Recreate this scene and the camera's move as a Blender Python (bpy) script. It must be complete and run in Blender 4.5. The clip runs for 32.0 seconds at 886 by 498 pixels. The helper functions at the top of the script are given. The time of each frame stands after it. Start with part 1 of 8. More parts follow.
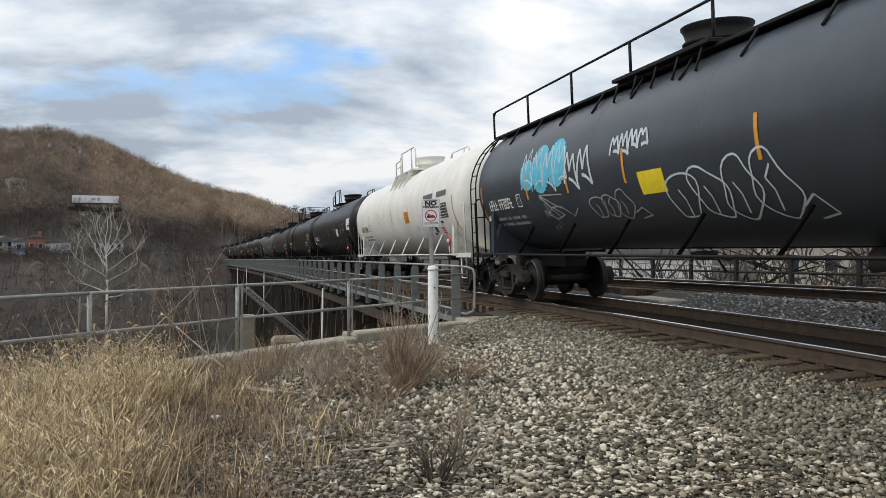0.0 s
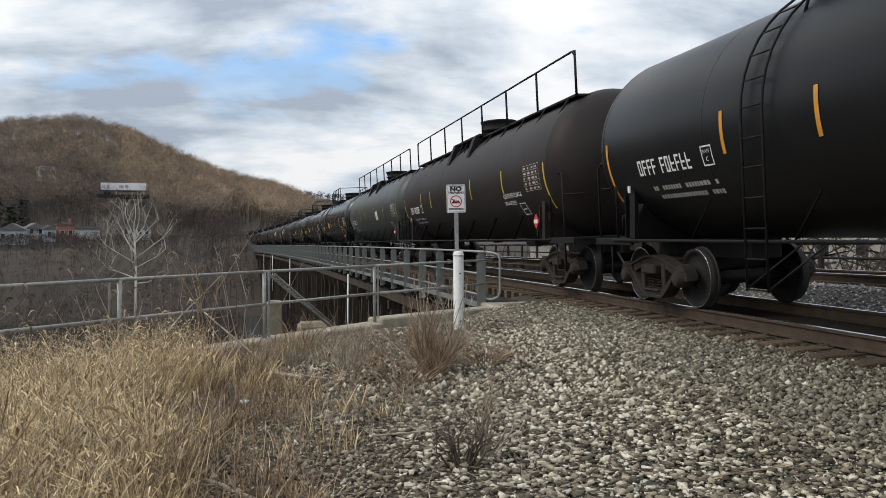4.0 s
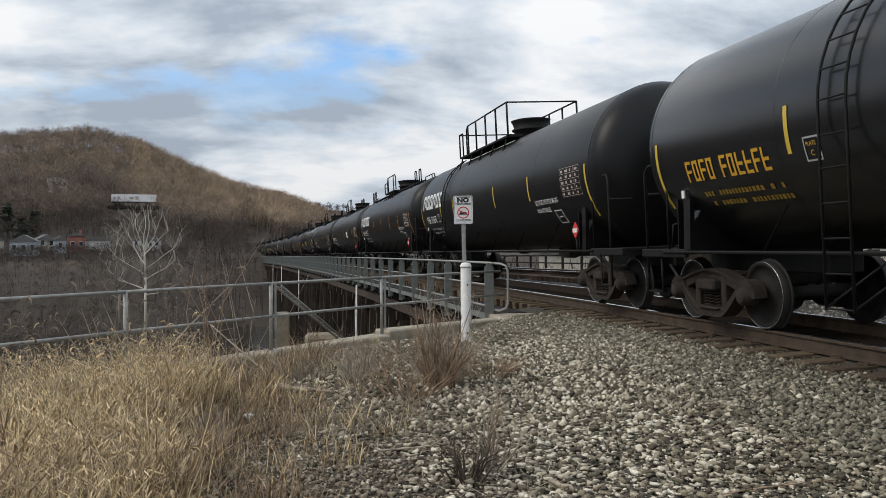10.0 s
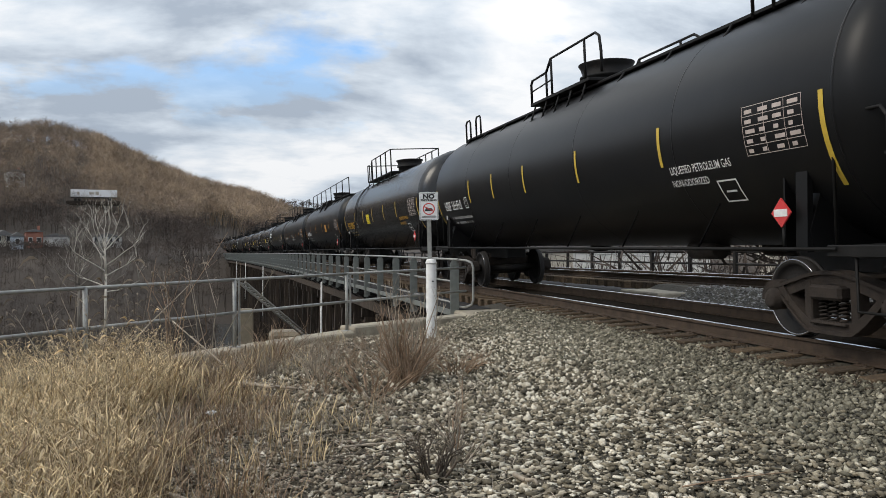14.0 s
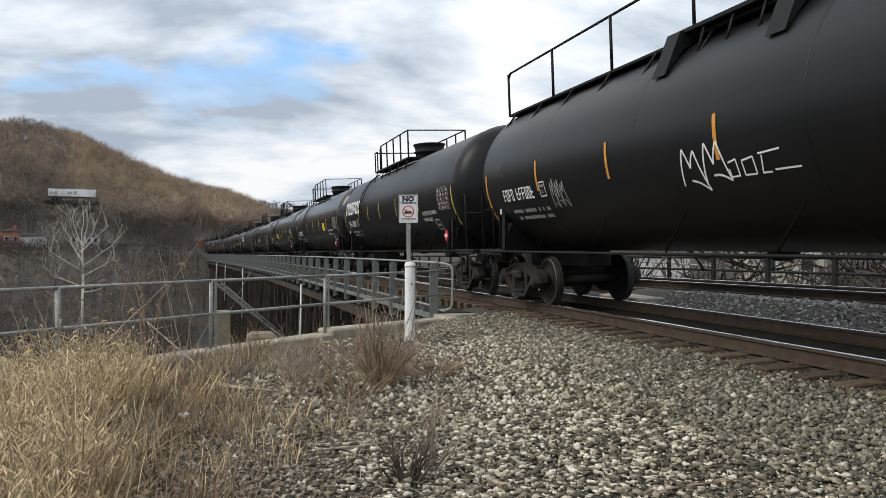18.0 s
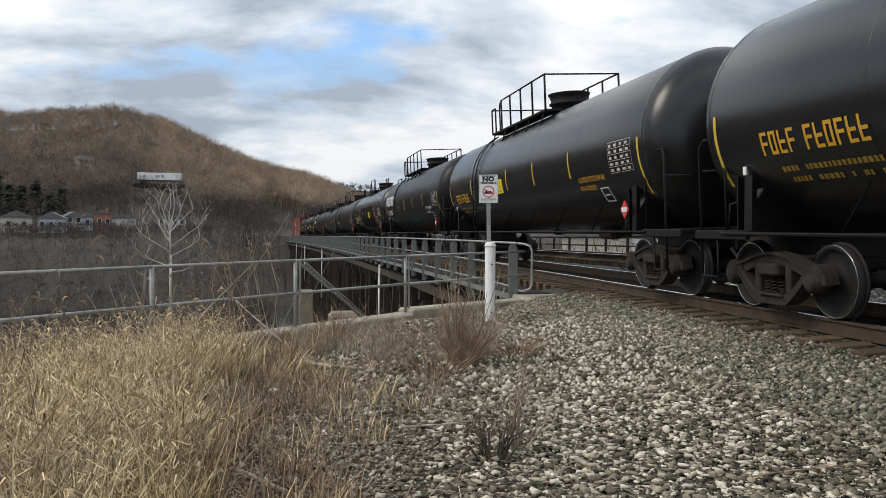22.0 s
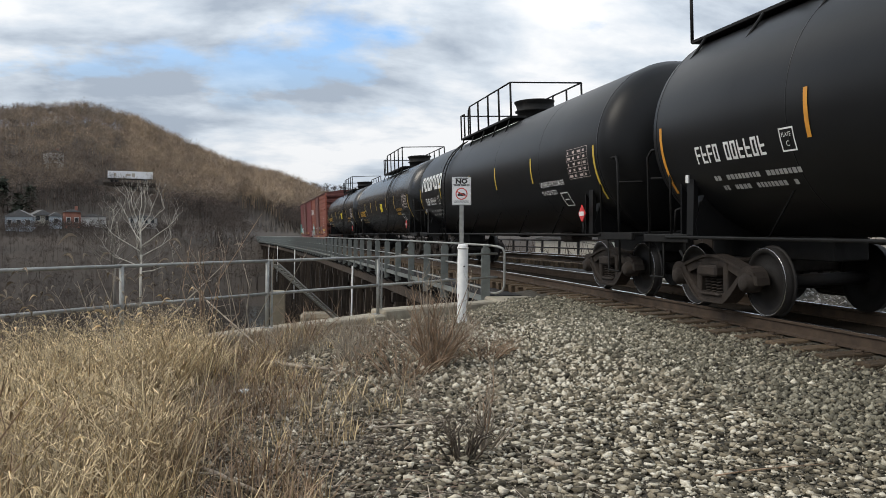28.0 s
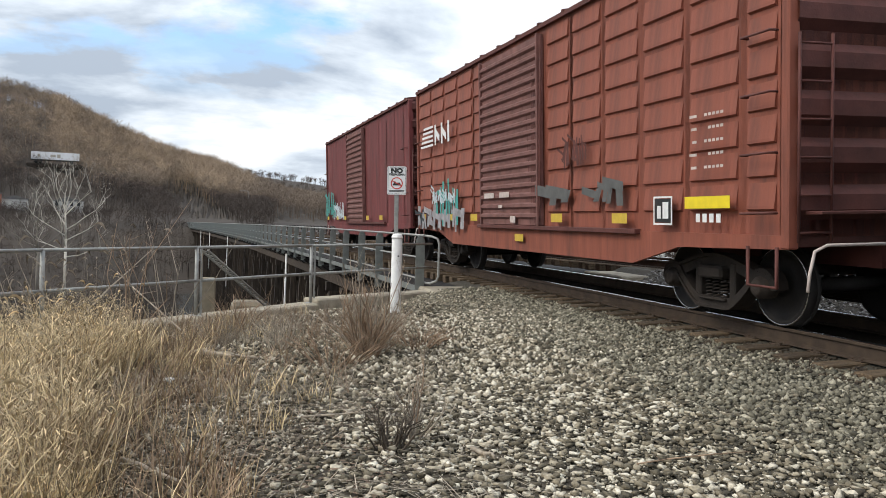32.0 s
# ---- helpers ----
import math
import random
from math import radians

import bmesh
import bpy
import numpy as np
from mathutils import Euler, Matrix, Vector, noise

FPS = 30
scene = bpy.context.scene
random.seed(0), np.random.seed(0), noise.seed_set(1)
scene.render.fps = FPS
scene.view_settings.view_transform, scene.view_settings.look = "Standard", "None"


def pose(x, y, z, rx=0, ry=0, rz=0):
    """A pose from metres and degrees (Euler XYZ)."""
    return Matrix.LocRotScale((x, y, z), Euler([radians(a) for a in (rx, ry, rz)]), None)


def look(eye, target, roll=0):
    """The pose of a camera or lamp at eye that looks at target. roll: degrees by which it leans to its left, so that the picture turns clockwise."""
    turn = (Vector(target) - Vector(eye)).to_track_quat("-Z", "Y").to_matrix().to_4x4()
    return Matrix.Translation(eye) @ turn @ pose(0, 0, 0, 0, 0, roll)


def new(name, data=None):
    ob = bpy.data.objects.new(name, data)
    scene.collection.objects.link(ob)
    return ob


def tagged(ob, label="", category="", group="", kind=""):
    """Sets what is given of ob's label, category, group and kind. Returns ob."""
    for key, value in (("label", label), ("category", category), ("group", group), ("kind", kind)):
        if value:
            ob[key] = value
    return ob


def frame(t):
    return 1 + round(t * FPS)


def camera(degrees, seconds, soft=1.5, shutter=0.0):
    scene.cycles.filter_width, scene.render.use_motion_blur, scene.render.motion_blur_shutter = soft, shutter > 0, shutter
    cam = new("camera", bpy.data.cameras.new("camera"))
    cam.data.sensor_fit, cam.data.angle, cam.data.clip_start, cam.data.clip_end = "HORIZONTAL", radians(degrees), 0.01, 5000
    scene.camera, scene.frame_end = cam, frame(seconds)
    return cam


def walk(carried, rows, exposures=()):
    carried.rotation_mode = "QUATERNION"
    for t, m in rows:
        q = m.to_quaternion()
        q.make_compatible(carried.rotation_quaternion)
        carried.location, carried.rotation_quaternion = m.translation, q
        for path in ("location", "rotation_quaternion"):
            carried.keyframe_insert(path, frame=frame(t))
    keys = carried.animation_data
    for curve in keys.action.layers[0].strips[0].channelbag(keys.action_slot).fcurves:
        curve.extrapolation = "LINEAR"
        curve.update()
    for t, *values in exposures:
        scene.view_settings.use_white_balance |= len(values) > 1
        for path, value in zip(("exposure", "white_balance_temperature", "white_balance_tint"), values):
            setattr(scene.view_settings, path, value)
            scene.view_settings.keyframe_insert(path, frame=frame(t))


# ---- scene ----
cam = camera(57.0, 32.0, soft=0.6)
PATH = [
    (0, (-0.05, -0.066, 1.518), (0.445, 1.872, 1.523), -0.1),
    (0.5, (-0.058, -0.077, 1.517), (0.424, 1.864, 1.525), -0.2),
    (1, (-0.06, -0.088, 1.517), (0.409, 1.856, 1.508), -0.3),
    (1.5, (-0.061, -0.083, 1.513), (0.403, 1.862, 1.487), -0.4),
    (2, (-0.052, -0.075, 1.511), (0.415, 1.869, 1.471), -0.7),
    (2.5, (-0.053, -0.082, 1.511), (0.415, 1.862, 1.48), -0.7),
    (4.5, (-0.062, -0.055, 1.52), (0.366, 1.898, 1.491), -0.2),
    (5, (-0.063, -0.055, 1.516), (0.355, 1.901, 1.499), -0.1),
    (5.5, (-0.065, -0.02, 1.511), (0.257, 1.954, 1.477), -0.2),
    (6, (-0.071, -0.036, 1.5), (0.17, 1.947, 1.404), 0.7),
    (6.5, (-0.045, 0.05, 1.475), (0.303, 2.012, 1.304), 2.1),
    (7, (-0.052, 0.089, 1.466), (0.301, 2.047, 1.256), 4.3),
    (7.5, (-0.045, 0.071, 1.476), (0.259, 2.032, 1.232), 4.0),
    (8, (-0.016, 0.059, 1.479), (0.358, 2.005, 1.21), 2.3),
    (8.5, (-0.003, 0.052, 1.513), (0.412, 2.003, 1.373), 0.5),
    (9, (-0.009, 0.004, 1.534), (0.392, 1.963, 1.514), -0.2),
    (9.5, (-0.019, -0.013, 1.531), (0.381, 1.947, 1.513), -0.7),
    (10, (-0.02, -0.009, 1.533), (0.395, 1.948, 1.529), -0.4),
    (10.5, (-0.021, 0.015, 1.536), (0.414, 1.967, 1.546), -0.0),
    (11, (-0.041, 0.037, 1.525), (0.392, 1.99, 1.528), -0.1),
    (11.5, (-0.036, 0.007, 1.53), (0.406, 1.957, 1.536), -0.4),
    (12, (-0.034, 0.017, 1.521), (0.412, 1.967, 1.513), -0.2),
    (12.5, (-0.039, 0.001, 1.522), (0.41, 1.95, 1.518), 0.1),
    (13, (-0.036, -0.002, 1.526), (0.445, 1.94, 1.53), -0.2),
    (13.5, (-0.017, -0.011, 1.524), (0.479, 1.926, 1.512), -0.3),
    (15.5, (-0.021, 0.012, 1.517), (0.476, 1.949, 1.506), -0.2),
    (16, (-0.02, -0.014, 1.515), (0.493, 1.919, 1.498), -0.1),
    (16.5, (-0.015, 0.014, 1.515), (0.526, 1.94, 1.511), 0.2),
    (17, (-0.002, 0.009, 1.508), (0.533, 1.936, 1.521), 1.1),
    (17.5, (0.004, 0.0, 1.51), (0.528, 1.93, 1.518), 1.5),
    (18, (0.025, 0.015, 1.512), (0.566, 1.94, 1.509), 0.3),
    (18.5, (0.02, 0.009, 1.503), (0.551, 1.937, 1.47), 0.4),
    (19, (-0.015, 0.039, 1.487), (0.421, 1.99, 1.415), 1.0),
    (19.5, (-0.042, 0.055, 1.486), (0.359, 2.012, 1.4), 0.8),
    (20, (-0.042, 0.072, 1.483), (0.368, 2.028, 1.406), 0.6),
    (20.5, (-0.035, 0.073, 1.486), (0.356, 2.033, 1.415), 0.6),
    (21, (-0.037, 0.08, 1.481), (0.33, 2.044, 1.401), 1.2),
    (21.5, (-0.036, 0.075, 1.495), (0.316, 2.042, 1.423), 0.9),
    (22, (-0.042, 0.055, 1.497), (0.319, 2.022, 1.447), 0.2),
    (22.5, (-0.021, 0.054, 1.499), (0.373, 2.014, 1.467), -0.1),
    (23, (-0.024, 0.063, 1.496), (0.392, 2.019, 1.446), 0.3),
    (23.5, (-0.012, 0.06, 1.501), (0.413, 2.014, 1.447), 0.3),
    (24, (-0.011, 0.064, 1.497), (0.415, 2.017, 1.436), 0.1),
    (24.5, (-0.023, 0.059, 1.493), (0.402, 2.011, 1.415), 0.8),
    (25, (-0.028, 0.069, 1.495), (0.402, 2.021, 1.421), 1.4),
    (25.5, (-0.025, 0.035, 1.497), (0.417, 1.984, 1.434), 1.0),
    (27.5, (-0.028, 0.001, 1.5), (0.405, 1.953, 1.462), 0.8),
    (28, (-0.035, 0.01, 1.495), (0.389, 1.964, 1.45), 0.7),
    (28.5, (-0.028, 0.045, 1.491), (0.413, 1.995, 1.436), 1.1),
    (29, (-0.027, 0.01, 1.49), (0.426, 1.957, 1.433), 1.4),
    (29.5, (-0.03, 0.015, 1.494), (0.463, 1.953, 1.439), 1.8),
    (30, (-0.018, 0.005, 1.497), (0.53, 1.927, 1.435), 2.1),
    (30.5, (-0.018, -0.012, 1.501), (0.539, 1.908, 1.445), 2.1),
    (31, (-0.014, 0.016, 1.497), (0.545, 1.935, 1.438), 1.7),
    (31.5, (-0.013, 0.019, 1.487), (0.568, 1.93, 1.393), 1.8),
    (32, (-0.005, 0.011, 1.493), (0.571, 1.925, 1.427), 1.8),
]
EXPOSURES = [(0, -0.04), (1, -0.11), (2, -0.13), (2.5, -0.11), (4.5, -0.04), (6, -0.06), (7, 0.0), (7.5, 0.16), (8, 0.2), (8.5, 0.1), (9, -0.04), (9.6, -0.08), (10, -0.14), (10.5, -0.08), (11, -0.04), (16, -0.02), (17.5, 0.05), (19, 0.06), (20.5, -0.02), (30.5, -0.02), (31.5, 0.08), (32, 0.28)]
walk(cam, [(t, look(eye, target, roll)) for t, eye, target, roll in PATH], EXPOSURES)

# ---- world and light ----
SUN_EL, SUN_AZ = 42.0, 266.0          # degrees; azimuth clockwise from the track's heading


def nodes(mat):
    mat.use_nodes = True
    nt = mat.node_tree
    nt.nodes.clear()
    return nt, nt.nodes, nt.links


def make_world():
    w = bpy.data.worlds.new("sky")
    scene.world = w
    w.use_nodes = True
    nt = w.node_tree
    nt.nodes.clear()
    N, L = nt.nodes, nt.links
    out = N.new("ShaderNodeOutputWorld")
    bg = N.new("ShaderNodeBackground")
    sky = N.new("ShaderNodeTexSky")
    sky.sky_type = "NISHITA"
    sky.sun_disc = False
    sky.sun_elevation = radians(SUN_EL)
    sky.sun_rotation = radians(SUN_AZ)
    skymul = N.new("ShaderNodeMix")
    skymul.data_type = "RGBA"
    skymul.blend_type = "MULTIPLY"
    skymul.inputs[0].default_value = 1.0
    skymul.inputs[7].default_value = (0.155, 0.18, 0.205, 1)
    L.new(sky.outputs[0], skymul.inputs[6])
    geo = N.new("ShaderNodeTexCoord")
    sep = N.new("ShaderNodeSeparateXYZ")
    L.new(geo.outputs["Generated"], sep.inputs[0])
    up = N.new("ShaderNodeMath")
    up.operation = "MAXIMUM"
    up.inputs[1].default_value = 0.0
    L.new(sep.outputs[2], up.inputs[0])
    add = N.new("ShaderNodeMath")
    add.operation = "ADD"
    add.inputs[1].default_value = 0.30
    L.new(up.outputs[0], add.inputs[0])
    dx = N.new("ShaderNodeMath")
    dx.operation = "DIVIDE"
    dy = N.new("ShaderNodeMath")
    dy.operation = "DIVIDE"
    L.new(sep.outputs[0], dx.inputs[0])
    L.new(add.outputs[0], dx.inputs[1])
    L.new(sep.outputs[1], dy.inputs[0])
    L.new(add.outputs[0], dy.inputs[1])
    comb = N.new("ShaderNodeCombineXYZ")
    L.new(dx.outputs[0], comb.inputs[0])
    L.new(dy.outputs[0], comb.inputs[1])

    def noise_at(scale, detail, rough, shift, distortion=0.0, stretch=(1, 1, 1)):
        m = N.new("ShaderNodeMapping")
        m.inputs["Location"].default_value = shift
        m.inputs["Scale"].default_value = stretch
        L.new(comb.outputs[0], m.inputs[0])
        n = N.new("ShaderNodeTexNoise")
        n.inputs["Scale"].default_value = scale
        n.inputs["Detail"].default_value = detail
        n.inputs["Roughness"].default_value = rough
        n.inputs["Distortion"].default_value = distortion
        L.new(m.outputs[0], n.inputs["Vector"])
        return n.outputs["Fac"]

    big = noise_at(1.5, 9, 0.56, (2.82, 2.38, 0), 0.0, (0.9, 1.0, 1))
    shade = noise_at(2.3, 8, 0.54, (6.98, 4.9, 2), 0.15, (0.8, 1.15, 1))
    cover = N.new("ShaderNodeValToRGB")
    cover.color_ramp.elements[0].position, cover.color_ramp.elements[0].color = 0.345, (0, 0, 0, 1)
    cover.color_ramp.elements[1].position, cover.color_ramp.elements[1].color = 0.435, (1, 1, 1, 1)
    L.new(big, cover.inputs[0])
    tone = N.new("ShaderNodeValToRGB")
    r = tone.color_ramp
    r.elements[0].position, r.elements[0].color = 0.37, (0.40, 0.465, 0.555, 1)
    r.elements[1].position, r.elements[1].color = 0.58, (0.93, 0.945, 0.965, 1)
    e = r.elements.new(0.48)
    e.color = (0.66, 0.73, 0.81, 1)
    L.new(shade, tone.inputs[0])
    mix = N.new("ShaderNodeMix")
    mix.data_type = "RGBA"
    low = N.new("ShaderNodeMapRange")
    low.inputs[1].default_value, low.inputs[2].default_value = 0.13, 0.22
    low.inputs[3].default_value, low.inputs[4].default_value = 1.0, 0.0
    L.new(sep.outputs[2], low.inputs[0])
    full = N.new("ShaderNodeMath")
    full.operation = "MAXIMUM"
    L.new(cover.outputs[0], full.inputs[0])
    L.new(low.outputs[0], full.inputs[1])
    L.new(full.outputs[0], mix.inputs[0])
    L.new(skymul.outputs[2], mix.inputs[6])
    L.new(tone.outputs[0], mix.inputs[7])
    # an overcast sky brightens towards its zenith
    lift = N.new("ShaderNodeMath")
    lift.operation = "MULTIPLY_ADD"
    lift.inputs[1].default_value, lift.inputs[2].default_value = 0.68, 0.93
    L.new(up.outputs[0], lift.inputs[0])
    L.new(mix.outputs[2], bg.inputs[0])
    L.new(lift.outputs[0], bg.inputs[1])
    L.new(bg.outputs[0], out.inputs[0])


make_world()
sun = new("sun", bpy.data.lights.new("sun", "SUN"))
sun.data.energy, sun.data.angle, sun.data.color = 1.5, radians(24), (1.0, 0.92, 0.80)
_el, _az = radians(SUN_EL), radians(SUN_AZ)
sun.matrix_world = look((math.sin(_az) * math.cos(_el) * 50, math.cos(_az) * math.cos(_el) * 50, math.sin(_el) * 50), (0, 0, 0))


# ---- materials ----
def mat_of(name, base, rough=0.7, metal=0.0, var=0.25, scale=6.0, bump=0.0, bump_scale=40.0, second=None, second_at=(0.52, 0.68),
           second_scale=3.0, rand=0.0, island=False, coords="Object", stretch=(1, 1, 1), coat=0.0, spec=0.5, glow=0.0):
    """A surface with grain and larger stains. second: the stain's colour; rand: spread of brightness from piece to piece."""
    m = bpy.data.materials.new(name)
    nt, N, L = nodes(m)
    out = N.new("ShaderNodeOutputMaterial")
    p = N.new("ShaderNodeBsdfPrincipled")
    L.new(p.outputs[0], out.inputs[0])
    p.inputs["Roughness"].default_value = rough
    p.inputs["Metallic"].default_value = metal
    p.inputs["Specular IOR Level"].default_value = spec
    if coat:
        p.inputs["Coat Weight"].default_value = coat
    tc = N.new("ShaderNodeTexCoord")
    mp = N.new("ShaderNodeMapping")
    mp.inputs["Scale"].default_value = stretch
    if coords == "World":
        g = N.new("ShaderNodeNewGeometry")
        L.new(g.outputs["Position"], mp.inputs[0])
    else:
        L.new(tc.outputs[coords], mp.inputs[0])

    def noise_n(s, d=5.0, ro=0.6):
        n = N.new("ShaderNodeTexNoise")
        n.inputs["Scale"].default_value, n.inputs["Detail"].default_value, n.inputs["Roughness"].default_value = s, d, ro
        L.new(mp.outputs[0], n.inputs["Vector"])
        return n.outputs["Fac"]

    ramp = N.new("ShaderNodeMapRange")
    ramp.inputs[1].default_value, ramp.inputs[2].default_value = 0.3, 0.7
    ramp.inputs[3].default_value, ramp.inputs[4].default_value = 1 - var, 1 + var
    L.new(noise_n(scale), ramp.inputs[0])
    value = ramp.outputs[0]
    if rand:
        if island:
            src = N.new("ShaderNodeNewGeometry").outputs["Random Per Island"]
        else:
            src = N.new("ShaderNodeObjectInfo").outputs["Random"]
        rr = N.new("ShaderNodeMapRange")
        rr.inputs[3].default_value, rr.inputs[4].default_value = 1 - rand, 1 + rand
        L.new(src, rr.inputs[0])
        mu = N.new("ShaderNodeMath")
        mu.operation = "MULTIPLY"
        L.new(value, mu.inputs[0])
        L.new(rr.outputs[0], mu.inputs[1])
        value = mu.outputs[0]
    col = N.new("ShaderNodeMix")
    col.data_type, col.blend_type = "RGBA", "MULTIPLY"
    col.inputs[0].default_value = 1.0
    col.inputs[6].default_value = (*base, 1)
    L.new(value, col.inputs[7])
    result = col.outputs[2]
    if second:
        st = N.new("ShaderNodeMapRange")
        st.inputs[1].default_value, st.inputs[2].default_value = second_at
        L.new(noise_n(second_scale, 8, 0.65), st.inputs[0])
        mx = N.new("ShaderNodeMix")
        mx.data_type = "RGBA"
        L.new(st.outputs[0], mx.inputs[0])
        L.new(result, mx.inputs[6])
        mx.inputs[7].default_value = (*second, 1)
        result = mx.outputs[2]
    L.new(result, p.inputs["Base Color"])
    if glow:
        L.new(result, p.inputs["Emission Color"])
        p.inputs["Emission Strength"].default_value = glow
    if bump:
        b = N.new("ShaderNodeBump")
        b.inputs["Strength"].default_value = bump
        b.inputs["Distance"].default_value = 0.02
        L.new(noise_n(bump_scale, 6), b.inputs["Height"])
        L.new(b.outputs[0], p.inputs["Normal"])
    return m


